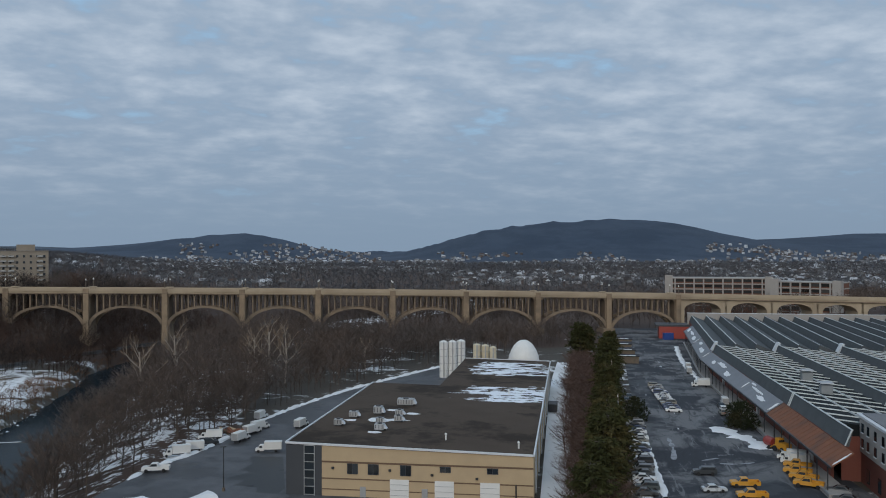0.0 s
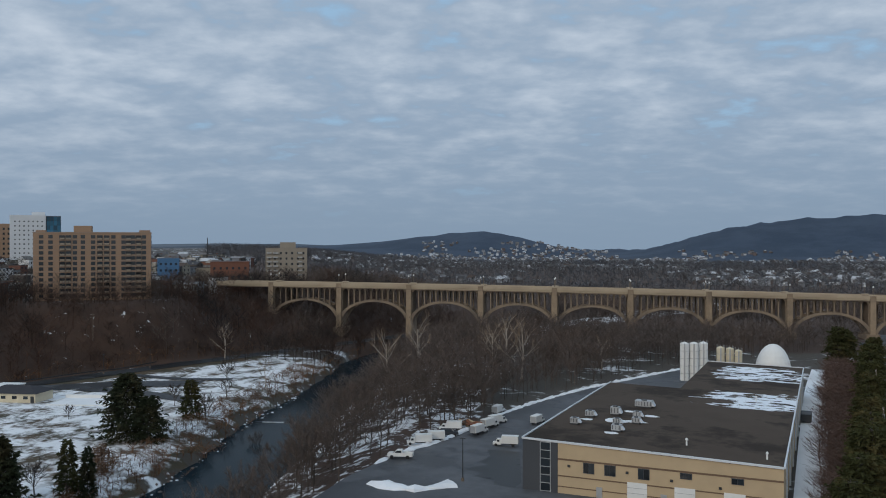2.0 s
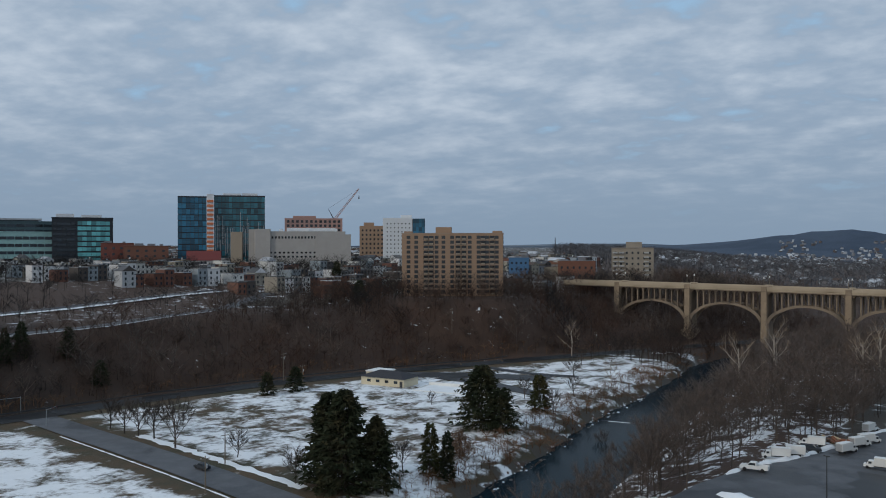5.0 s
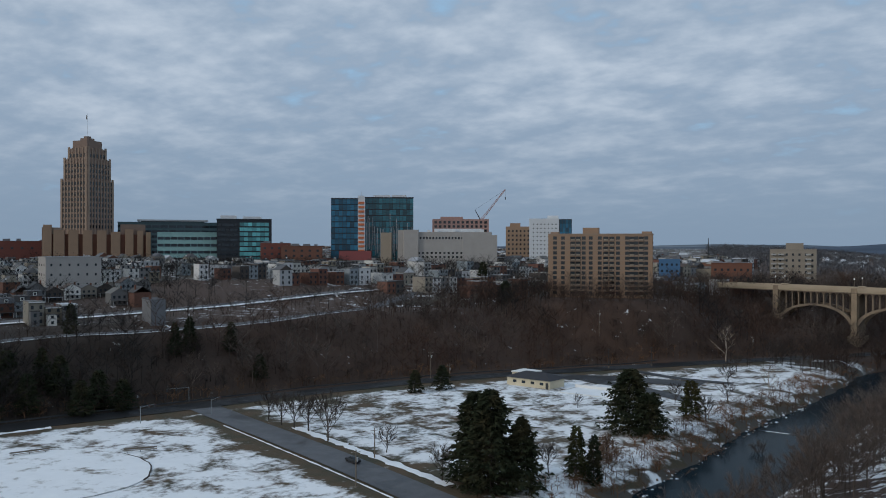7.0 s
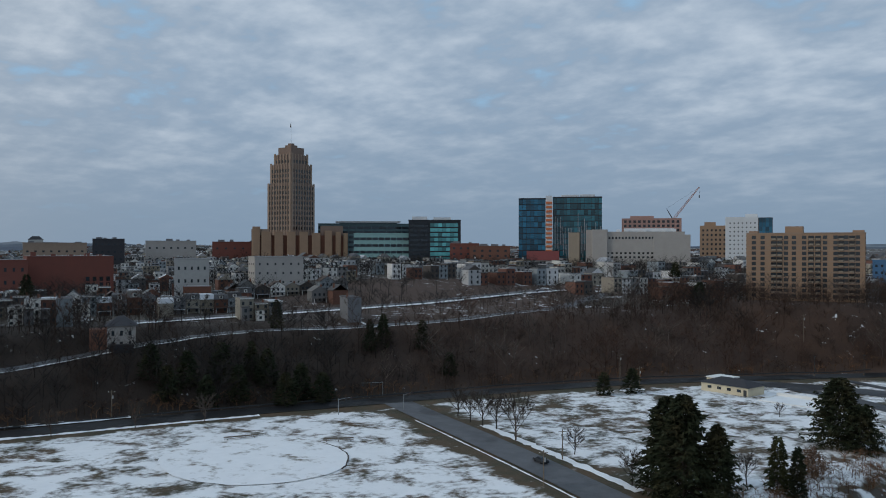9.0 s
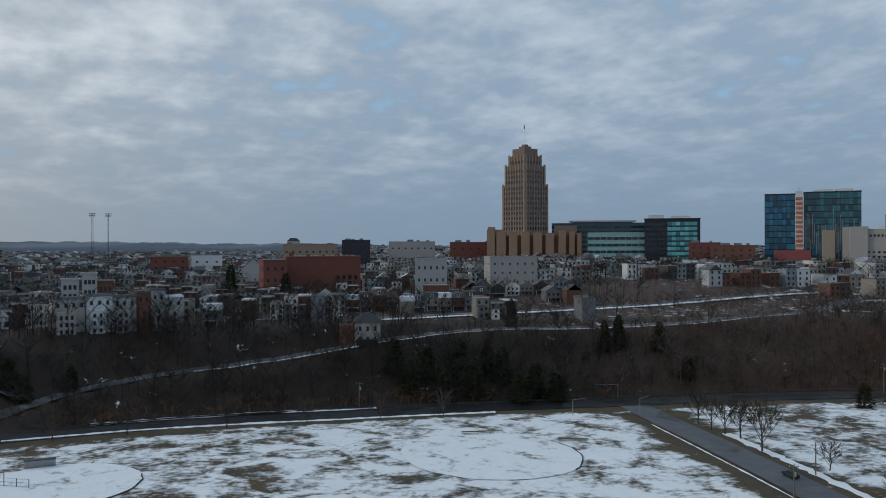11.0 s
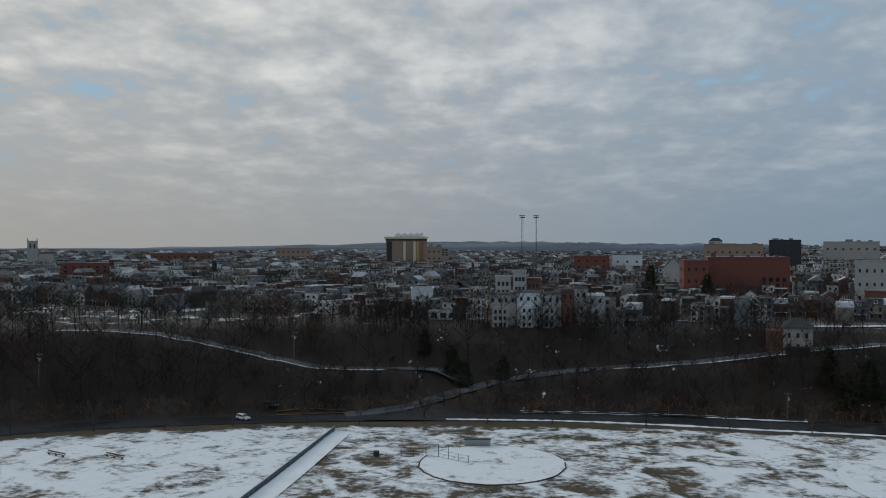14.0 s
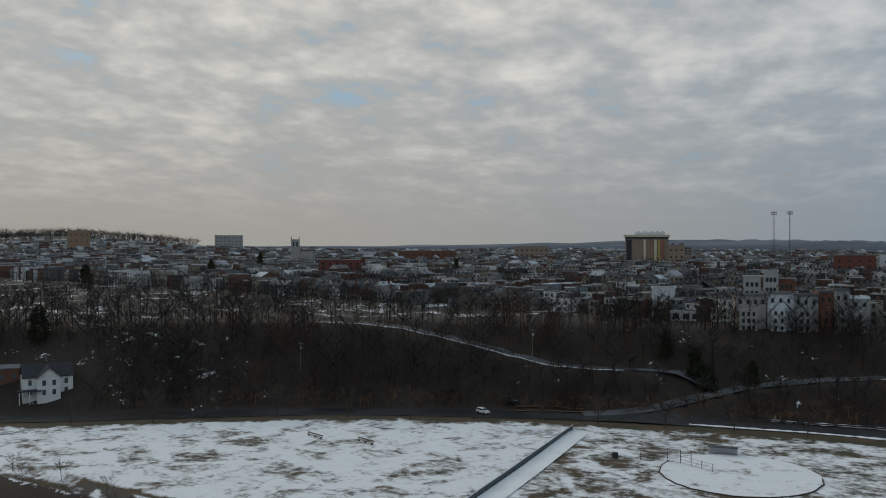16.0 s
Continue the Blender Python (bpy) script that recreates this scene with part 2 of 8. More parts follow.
# ---- mesh helpers ----
class Mesh:
    """Collects points and faces for one mesh."""

    def __init__(self):
        self.v, self.f = [], []

    def face(self, *pts):
        i = len(self.v)
        self.v += [tuple(p) for p in pts]
        self.f.append(tuple(range(i, i + len(pts))))
        return self

    def hull(self, low, high):
        """A prism between two rings of equal length."""
        i, k = len(self.v), len(low)
        self.v += [tuple(p) for p in low] + [tuple(p) for p in high]
        self.f.append(tuple(range(i + k - 1, i - 1, -1)))
        self.f.append(tuple(range(i + k, i + 2 * k)))
        for a in range(k):
            b = (a + 1) % k
            self.f.append((i + a, i + b, i + k + b, i + k + a))
        return self

    def box(self, x, y, z, sx, sy, sz, rz=0.0, taper=1.0, chamfer=0.0):
        """A box about (x, y), standing on z, its upright edges cut by chamfer."""
        c, s = math.cos(rz), math.sin(rz)
        hx, hy, q = sx / 2, sy / 2, chamfer
        ring = [(-hx, -hy), (hx, -hy), (hx, hy), (-hx, hy)]
        if q:
            ring = [(-hx + q, -hy), (hx - q, -hy), (hx, -hy + q), (hx, hy - q), (hx - q, hy), (-hx + q, hy), (-hx, hy - q), (-hx, -hy + q)]
        turned = [(x + a * c - b * s, y + a * s + b * c) for a, b in ring]
        top = [(x + (a * c - b * s) * taper, y + (a * s + b * c) * taper) for a, b in ring]
        return self.hull([(a, b, z) for a, b in turned], [(a, b, z + sz) for a, b in top])

    def gable(self, x, y, z, sx, sy, rise, rz=0.0, over=0.3, thick=0.2):
        """A pitched roof with its ridge along local x."""
        c, s = math.cos(rz), math.sin(rz)
        hx, hy = sx / 2 + over, sy / 2 + over
        drop = rise * over / (sy / 2)
        sect = [(-hy, -drop), (0, rise), (hy, -drop), (hy, -drop + thick), (0, rise + thick), (-hy, -drop + thick)]
        ends = []
        for e in (-hx, hx):
            ends.append([(x + e * c - b * s, y + e * s + b * c, z + h) for b, h in sect])
        i = len(self.v)
        self.v += ends[0] + ends[1]
        for a in range(6):
            b = (a + 1) % 6
            self.f.append((i + a, i + 6 + a, i + 6 + b, i + b))
        for o, flip in ((0, False), (6, True)):
            for q in ((0, 1, 4, 5), (1, 2, 3, 4)):
                self.f.append(tuple(i + o + k for k in (q[::-1] if flip else q)))
        return self

    def tube(self, a, b, ra, rb, sides=6, cap=True):
        a, b = Vector(a), Vector(b)
        d = (b - a).normalized()
        u = d.orthogonal().normalized()
        v = d.cross(u)
        ring = [(math.cos(2 * math.pi * k / sides), math.sin(2 * math.pi * k / sides)) for k in range(sides)]
        i = len(self.v)
        self.v += [tuple(a + (u * p + v * q) * ra) for p, q in ring] + [tuple(b + (u * p + v * q) * rb) for p, q in ring]
        for k in range(sides):
            n = (k + 1) % sides
            self.f.append((i + k, i + n, i + sides + n, i + sides + k))
        if cap:
            self.f.append(tuple(range(i + sides - 1, i - 1, -1)))
            self.f.append(tuple(range(i + sides, i + 2 * sides)))
        return self

    def dome(self, x, y, z, r, h, sides=16, rings=5):
        pts = []
        for j in range(rings):
            e = math.pi / 2 * j / rings
            pts.append([(x + r * math.cos(e) * math.cos(2 * math.pi * k / sides), y + r * math.cos(e) * math.sin(2 * math.pi * k / sides), z + h * math.sin(e)) for k in range(sides)])
        i = len(self.v)
        for ring in pts:
            self.v += ring
        self.v.append((x, y, z + h))
        for j in range(rings - 1):
            for k in range(sides):
                n = (k + 1) % sides
                self.f.append((i + j * sides + k, i + j * sides + n, i + (j + 1) * sides + n, i + (j + 1) * sides + k))
        for k in range(sides):
            self.f.append((i + (rings - 1) * sides + k, i + (rings - 1) * sides + (k + 1) % sides, i + rings * sides))
        return self

    def data(self, name, mat):
        me = bpy.data.meshes.new(name)
        me.from_pydata(self.v, [], self.f)
        me.materials.append(mat)
        return me


def part(name, mesh, mat, parent=None, label="", at=None):
    """One mesh object under a thing or a part; mesh: a Mesh, or mesh data to share."""
    ob = new(name, mesh.data(name, mat) if isinstance(mesh, Mesh) else mesh)
    ob.parent = parent
    if at is not None:
        ob.matrix_basis = at
    return tagged(ob, label)


def thing(name, label, category, at=None, group="", kind=""):
    """An Empty at a thing's base."""
    ob = new(name)
    ob.empty_display_size = 0.5
    if at is not None:
        ob.matrix_basis = at
    return tagged(ob, label, category, group, kind)


def big_mesh(name, verts, faces, mat, label="", category="", kind="stuff"):
    """A large mesh from arrays of points and of triangles or quads."""
    me = bpy.data.meshes.new(name)
    me.from_pydata(verts.tolist() if hasattr(verts, "tolist") else verts, [], faces.tolist() if hasattr(faces, "tolist") else faces)
    me.materials.append(mat)
    return tagged(new(name, me), label, category, kind=kind)


# ---- the lie of the land ----
PARKWAY = [(-60, -430), (-118, -310), (-158, -240), (-187, -201), (-220, -155), (-243, -100), (-257, -50), (-264, 0), (-265, 60), (-262, 120), (-258, 180), (-249, 230), (-232, 285), (-209, 345), (-183, 410), (-155, 480), (-130, 560), (-100, 700)]
CREEK = [(-70, -500), (-90, -300), (-105, -120), (-96, 0), (-89, 70), (-94, 115), (-100, 150), (-105, 178), (-110, 205), (-120, 245), (-127, 297), (-137, 356), (-146, 400), (-135, 470), (-110, 560), (-60, 700), (40, 900)]
LOT_EDGE = [(-68, 130), (-66, 163), (-63, 181), (-56, 201), (-47, 243), (-30, 287), (0, 342), (30, 380)]


def along(pts, step=6.0):
    """A smooth line through points, at even steps."""
    p = [Vector(q).to_3d() for q in pts]
    p = [p[0] * 2 - p[1]] + p + [p[-1] * 2 - p[-2]]
    res = []
    for a, b, c, d in zip(p, p[1:], p[2:], p[3:]):
        k = max(1, int((c - b).length / step))
        for i in range(k):
            t = i / k
            res.append(0.5 * (2 * b + (c - a) * t + (2 * a - 5 * b + 4 * c - d) * t * t + (3 * b - a - 3 * c + d) * t ** 3))
    res.append(p[-2])
    return res


def offset_from(line, x, y):
    """Signed distance of points from a line: positive to its left."""
    best, sign = np.full(x.shape, 1e9), np.ones(x.shape)
    for a, b in zip(line, line[1:]):
        ex, ey = b[0] - a[0], b[1] - a[1]
        t = np.clip(((x - a[0]) * ex + (y - a[1]) * ey) / (ex * ex + ey * ey), 0, 1)
        qx, qy = x - a[0] - t * ex, y - a[1] - t * ey
        d = np.hypot(qx, qy)
        hit = d < best - 1e-6
        best = np.where(hit, d, best)
        sign = np.where(hit, np.where(ex * qy - ey * qx > 0, 1, -1), sign)
    return best * sign


def ease(v, a, b):
    t = np.clip((v - a) / (b - a), 0, 1)
    return t * t * (3 - 2 * t)


PARKWAY_LINE, CREEK_LINE = along(PARKWAY, 14), along(CREEK, 14)


def hill(x, y, cx, cy, h, rx, ry, turn):
    c, s = math.cos(turn), math.sin(turn)
    u, v = ((x - cx) * c + (y - cy) * s) / rx, (-(x - cx) * s + (y - cy) * c) / ry
    return h * np.exp(-(u * u + v * v))


def land(x, y):
    x, y = np.asarray(x, float), np.asarray(y, float)
    d, c = offset_from(PARKWAY_LINE, x, y), offset_from(CREEK_LINE, x, y)
    north = ease(y, 300, 480)
    steep = 55 + 30 * ease(y, 240, 360)
    slope = 8 + 23 * (0.35 * ease(d, 7, 26) + 0.65 * ease(d, 18, steep))
    far_up = np.maximum(d - steep, 0)
    city = slope + 0.0125 * np.minimum(far_up, 1500) + 8.5 * ease(far_up, 20, 150) * ease(y, 90, 220)
    valley = 9 + 5 * ease(y, 500, 1500)
    z = np.where(d > 0, city, 8.0)
    # the south-east bank and its terrace
    terrace = 6.5 + 6.5 * ease(-c, 16, 44) + 10 * ease(x, 160, 330) * ease(y, 300, 460)
    z = np.where(d > 0, z, np.where(c < 0, terrace, 8 - 2.2 * ease(-c, -26, -15)))
    z = z - 5.0 * ease(-np.abs(c), -16, -11) * (d < 0)
    # the wide valley beyond the viaduct, and the hills behind it
    r = np.hypot(x, y)
    az = np.degrees(np.arctan2(-x, y))
    out = ease(y, 520, 760) * ease(-az, -30, -14)
    z = z * (1 - out) + valley * out
    z = z + hill(x, y, 745, 3450, 158, 500, 480, 0.05) + hill(x, y, 190, 3480, 82, 330, 420, 0.0) + hill(x, y, -740, 3450, 92, 300, 400, 0.0) + hill(x, y, -1120, 3500, 56, 360, 380, 0.0)
    z = z + hill(x, y, 1900, 3800, 112, 640, 500, -0.1) + hill(x, y, 0, 4700, 44, 4000, 340, 0.0)
    z = z + hill(x, y, -4400, -700, 40, 500, 1500, 0.2) + hill(x, y, -2600, -3600, 66, 1500, 420, 0.7) + hill(x, y, -980, -1330, 30, 330, 240, 0.6)
    return z


def steps_out(lo, hi, fine, reach):
    mid = np.arange(lo, hi + 0.1, fine)
    grow = np.geomspace(fine * 1.2, 420, 40)
    outer = np.cumsum(grow)
    outer = outer[outer < reach]
    return np.concatenate([(lo - outer)[::-1], mid, hi + outer])


GX, GY = steps_out(-460, 250, 4.0, 5200), steps_out(-440, 640, 4.0, 5200)
XX, YY = np.meshgrid(GX, GY)
ZZ = land(XX, YY)
ROUGH = np.array([noise.fractal((a * 0.02, b * 0.02, 0.3), 1.0, 2.0, 3) for a, b in zip(XX.ravel(), YY.ravel())]).reshape(XX.shape)
DD, CC = offset_from(PARKWAY_LINE, XX, YY), offset_from(CREEK_LINE, XX, YY)
ZZ = ZZ + ROUGH * np.where((DD > 9) & (DD < 90), 0.9, 0.12) + ROUGH * 6 * ease(np.hypot(XX, YY), 2400, 3400)


# roads up the slope, each on a level bench
UPPER = [(-251, -92), (-257, -82), (-263, -73), (-270, -64), (-277.5, -54), (-285, -37), (-293, -12), (-300, 25), (-305, 46), (-308, 68), (-310, 92), (-308, 117), (-307, 147), (-307, 185), (-318, 232), (-345, 275), (-372, 314)]
LEFT = [(-281, -58), (-281, -74), (-277, -87), (-272.5, -101), (-270, -117), (-270.5, -135), (-269.5, -154), (-267, -176), (-260, -200)]
SNOWY = [(-338, 52), (-348, 90), (-356, 124), (-362, 163), (-366, 195), (-376, 240), (-388, 300)]


def bench_in(line, width):
    """Level the ground across a road."""
    global ZZ
    pts = along(line, 5)
    zs = [float(v) for v in land([p.x for p in pts], [p.y for p in pts])]
    zs = [sum(zs[max(0, i - 3):i + 4]) / len(zs[max(0, i - 3):i + 4]) for i in range(len(zs))]
    best, level = np.full(XX.shape, 1e9), np.zeros(XX.shape)
    for p, h in zip(pts, zs):
        d = np.hypot(XX - p.x, YY - p.y)
        level = np.where(d < best, h, level)
        best = np.minimum(best, d)
    k = 1 - ease(best, width, width + 7)
    ZZ = ZZ * (1 - k) + level * k


for q in (LEFT, UPPER, SNOWY):
    bench_in(q, 5.5)
# the level plot of the tall apartment house
PLOT = 1 - ease(np.hypot(XX + 276, YY - 357), 36, 62)
ZZ = ZZ * (1 - PLOT) + 34.5 * PLOT


def ground_z(x, y):
    """Height of the ground sheet."""
    i = int(np.clip(np.searchsorted(GX, x) - 1, 0, len(GX) - 2))
    j = int(np.clip(np.searchsorted(GY, y) - 1, 0, len(GY) - 2))
    u, v = (x - GX[i]) / (GX[i + 1] - GX[i]), (y - GY[j]) / (GY[j + 1] - GY[j])
    return float(ZZ[j, i] * (1 - u) * (1 - v) + ZZ[j, i + 1] * u * (1 - v) + ZZ[j + 1, i] * (1 - u) * v + ZZ[j + 1, i + 1] * u * v)


def build_ground():
    ny, nx = XX.shape
    idx = np.arange(nx * ny).reshape(ny, nx)
    faces = np.stack([idx[:-1, :-1], idx[:-1, 1:], idx[1:, 1:], idx[1:, :-1]], -1).reshape(-1, 4)
    verts = np.stack([XX, YY, ZZ], -1).reshape(-1, 3)
    me = bpy.data.meshes.new("ground")
    me.from_pydata(verts.tolist(), [], faces.tolist())
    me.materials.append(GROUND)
    me.polygons.foreach_set("use_smooth", [True] * len(me.polygons))
    r = np.hypot(XX, YY)
    park = ((DD < -2) & (CC > np.where(YY < -60, 21, 16)) & (YY < 372)).astype(float)
    woods = np.where(DD > 0, ease(-DD, -95, -60), ((CC < np.where(YY < -60, 20, 14)) & (CC > -60)) * 1.0)
    open_top = (offset_from(along(UPPER, 8), XX, YY) > 2) & (YY > 70) & (YY < 325) & (XX > -460)
    woods = np.where(open_top, 1.0, woods)
    woods = np.maximum(woods, ease(YY, 380, 430) * (DD < 120))
    woods = np.maximum(woods, ease(YY, 500, 560) * (np.degrees(np.arctan2(-XX, YY)) < 31))
    snow = np.select([YY > 140, YY > 10, YY > -84], [0.73, 0.76, 0.69], 0.79) - 0.5 * ease(-np.abs(DD + 5), -9, -3) * (XX < -100) - 0.03 * ease(-np.abs(CC - 17), -9, -2)
    snow = snow - 0.10 * ease(YY, 150, 165) * ease(-YY, -195, -165) * ease(-XX, 130, 150)
    side = np.abs(YY - 119.5 - (-XX - 160) * 0.08)
    snow = snow - 0.42 * ease(-side, -15, -8) * (XX < -100) * (1 - ease(-XX, 236, 256))
    snow = np.where((CC < -9) & (CC > -75) & (DD < 0) & (YY > 100), 0.29, np.where(park > 0, snow, np.where(open_top, 0.10, 0.0)))
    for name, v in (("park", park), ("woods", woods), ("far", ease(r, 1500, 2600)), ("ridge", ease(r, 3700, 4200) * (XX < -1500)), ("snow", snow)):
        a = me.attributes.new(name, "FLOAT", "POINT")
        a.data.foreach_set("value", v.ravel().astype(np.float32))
    tagged(new("ground", me), "winter ground of brown grass, leaf litter and thawing snow", "ground", kind="structure")


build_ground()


def strip(name, pts, width, mat, label, category, lift=0.14, step=5.0, cross=4, kind="structure", level=None):
    """A band laid over the ground along a line."""
    line = along(pts, step)
    m = Mesh()
    k = cross + 1
    for i, p in enumerate(line):
        t = (line[min(i + 1, len(line) - 1)] - line[max(i - 1, 0)]).normalized()
        s = Vector((t.y, -t.x, 0))
        mid = ground_z(p.x, p.y) if level is None else level
        for j in range(k):
            q = p + s * width * (j / cross - 0.5)
            z = max(mid, ground_z(q.x, q.y)) if level is None else level
            m.v.append((q.x, q.y, z + lift))
    for i in range(len(line) - 1):
        for j in range(cross):
            a = i * k + j
            m.f.append((a, a + 1, a + k + 1, a + k))
    ob = new(name, m.data(name, mat))
    return tagged(ob, label, category, kind=kind)


strip("water", CREEK, 30, WATER, "dark slow creek reflecting the cloudy sky", "creek", 0.0, 6, 2, level=3.6)
strip("road", PARKWAY, 10.5, ROADWAY, "wet dark asphalt parkway along the foot of the slope", "road", 0.16)
strip("road", [(-256, 127), (-232, 125), (-203, 123), (-160, 119), (-134, 116), (-112, 114)], 10, SIDEROAD, "grey asphalt side road crossing the snowy park", "road", 0.2)
# ---- the viaduct ----
BR_A = Vector((-185.1, 450.0, 0))
BR_DIR = Vector((math.cos(radians(6)), math.sin(radians(6)), 0))
BR_N = Vector((-BR_DIR.y, BR_DIR.x, 0))
SPAN = 39.6


def deck_z(s):
    """Height of the roadway s metres along from the first tall pier."""
    return 38.55 - 0.011 * s - 0.000020 * s * s


def viaduct():
    top = thing("viaduct", "long tan concrete arch viaduct with open spandrels over a wooded valley", "bridge", pose(BR_A.x, BR_A.y, 0, 0, 0, 6))
    W = 13.0
    # local frame: x along, y across, z up

    def sweep(name, x0, x1, y0, y1, zlo, zhi, mat, label="", step=13.2):
        n = max(1, int(abs(x1 - x0) / step))
        m = Mesh()
        for i in range(n + 1):
            x = x0 + (x1 - x0) * i / n
            z = deck_z(x)
            m.v += [(x, y0, z + zlo), (x, y1, z + zlo), (x, y1, z + zhi), (x, y0, z + zhi)]
        for i in range(n):
            a = i * 4
            for k in range(4):
                m.f.append((a + k, a + (k + 1) % 4, a + 4 + (k + 1) % 4, a + 4 + k))
        m.f += [(3, 2, 1, 0), (n * 4, n * 4 + 1, n * 4 + 2, n * 4 + 3)]
        return part(name, m, mat, top, label)

    x0, x1 = -72, 540
    sweep("deck_slab", x0, x1, -W / 2, W / 2, -1.3, -0.15, DECK, "tan concrete deck slab")
    sweep("roadway", x0, x1, -W / 2 + 2, W / 2 - 2, -0.15, 0.0, ASPHALT, "grey asphalt roadway")
    for y in (-W / 2 - 0.15, W / 2 + 0.15):
        sweep("parapet", x0, x1, y - 0.25, y + 0.25, -0.5, 1.15, DECK, "pale concrete parapet")
        sweep("cornice", x0, x1, y - 0.5, y + 0.5, -1.75, -1.3, CONCRETE)
    # tall piers with pilasters
    for k in range(-1, 9):
        x = k * SPAN
        zt = deck_z(x)
        base = min(ground_z(*(BR_A + BR_DIR * x + BR_N * s)[:2]) for s in (-6, 0, 6)) - 1
        h = zt - 1.2 - base
        pier = part("pier", Mesh().box(x, 0, base, 4.0, W - 1.0, h, taper=0.93, chamfer=0.25), CONCRETE, top)
        for y in (-W / 2 + 0.25, W / 2 - 0.25):
            part("pilaster", Mesh().box(x, y, base, 2.9, 1.7, h + 2.1, taper=0.99, chamfer=0.2), PIERTAN, pier)
            part("pier_cap", Mesh().box(x, y, zt + 0.95, 3.6, 2.2, 0.6, chamfer=0.2), DECK, pier)
        part("footing", Mesh().box(x, 0, base, 6.6, W + 1.6, max(2.0, h * 0.18), chamfer=0.4), CONCRETE, pier)
        for y in (-W / 2 - 0.1, W / 2 + 0.1):
            post = part("lamp_post", Mesh().tube((x, y, zt + 1.5), (x, y, zt + 5.2), 0.22, 0.15, 8), WOODPOLE, pier)
            part("lantern", Mesh().tube((x, y, zt + 5.2), (x, y, zt + 6.1), 0.34, 0.2, 8), WHITEPAINT, post)
    # arch ribs, spandrel posts and the little arches that they carry
    for k in range(-1, 8):
        xa, xb = k * SPAN + 2.2, (k + 1) * SPAN - 2.2
        mid, half = (xa + xb) / 2, (xb - xa) / 2
        crown = deck_z(mid) - 8.9
        rise = 11.0

        def rib_z(x, lift=0.0):
            u = min(1.0, abs(x - mid) / half)
            return crown - rise * (1 - math.sqrt(max(0.0, 1 - (u * 0.985) ** 2))) + lift

        for y in (-W / 2 + 1.1, W / 2 - 1.1):
            m = Mesh()
            n = 26
            for i in range(n + 1):
                u = -1 + 2 * i / n
                x = mid + half * math.sin(u * math.pi / 2)
                z = rib_z(x)
                t = 1.0 + 0.5 * abs(u)
                nx = (x - mid) / half
                m.v += [(x, y - 1.1, z), (x, y + 1.1, z), (x + nx * t * 0.8, y + 1.1, z + t), (x + nx * t * 0.8, y - 1.1, z + t)]
            for i in range(n):
                a = i * 4
                for q in range(4):
                    m.f.append((a + q, a + (q + 1) % 4, a + 4 + (q + 1) % 4, a + 4 + q))
            rib = part("arch_rib", m, CONCRETE, top)
            posts = 11
            gap = (xb - xa) / posts
            for i in range(posts + 1):
                x = xa + i * gap
                if 0 < i < posts:
                    lo, hi = rib_z(x) + 0.4, deck_z(x) - 2.6
                    if hi - lo > 0.4:
                        part("spandrel_post", Mesh().box(x, y, lo, 0.62, 1.5, hi - lo), CONCRETE, rib)
            # the row of small arches below the deck
            m = Mesh()
            for i in range(posts):
                a, b = xa + i * gap, xa + (i + 1) * gap
                r = (gap - 0.8) / 2
                c = (a + b) / 2
                prev = None
                for j in range(9):
                    e = math.pi * j / 8
                    px, pz = c - r * math.cos(e), -3.0 + min(r, 1.25) * math.sin(e)
                    zt = deck_z(px) - 1.3
                    cur = (px, zt, deck_z(px) + pz)
                    if prev:
                        for yy in (y - 0.85, y + 0.85):
                            m.face((prev[0], yy, prev[2]), (cur[0], yy, cur[2]), (cur[0], yy, cur[1]), (prev[0], yy, prev[1]))
                        m.face((prev[0], y - 0.85, prev[2]), (prev[0], y + 0.85, prev[2]), (cur[0], y + 0.85, cur[2]), (cur[0], y - 0.85, cur[2]))
                    prev = cur
                for px in (a, b):
                    w2 = 0.4
                    for yy in (y - 0.85, y + 0.85):
                        m.face((px - w2, yy, deck_z(px) - 3.0), (px + w2, yy, deck_z(px) - 3.0), (px + w2, yy, deck_z(px) - 1.3), (px - w2, yy, deck_z(px) - 1.3))
            part("arcade", m, CONCRETE, rib)
        for i in range(5):
            x = mid + half * (-0.8 + 0.4 * i)
            part("cross_beam", Mesh().box(x, 0, rib_z(x) + 0.2, 0.7, W - 4, 0.9), CONCRETE, top)
    # low closed arches of the southern approach
    for k in range(8):
        xa = 8 * SPAN + 1.5 + k * 27.0
        xb = xa + 25.0
        m = Mesh()
        prev = None
        for j in range(17):
            u = -1 + 2 * j / 16
            x = (xa + xb) / 2 + (xb - xa) / 2 * u * 0.86
            z = deck_z(x) - 7.4 + 4.3 * math.sqrt(max(0, 1 - u * u))
            if prev:
                for y in (-W / 2 + 0.4, W / 2 - 0.4):
                    m.face((prev[0], y, prev[1]), (x, y, z), (x, y, deck_z(x) - 1.3), (prev[0], y, deck_z(prev[0]) - 1.3))
                m.face((prev[0], -W / 2 + 0.4, prev[1]), (prev[0], W / 2 - 0.4, prev[1]), (x, W / 2 - 0.4, z), (x, -W / 2 + 0.4, z))
            prev = (x, z)
        part("approach_arch", m, DECK, top)
        for x in (xa + 0.2, xb - 0.2):
            base = ground_z(*(BR_A + BR_DIR * x)[:2]) - 1
            part("approach_pier", Mesh().box(x, 0, base, 3.6, W - 0.6, deck_z(x) - 1.25 - base), DECK, top)


viaduct()

# ---- downtown buildings ----
def at_bearing(yaw, r):
    return -r * math.sin(radians(yaw)), r * math.cos(radians(yaw))


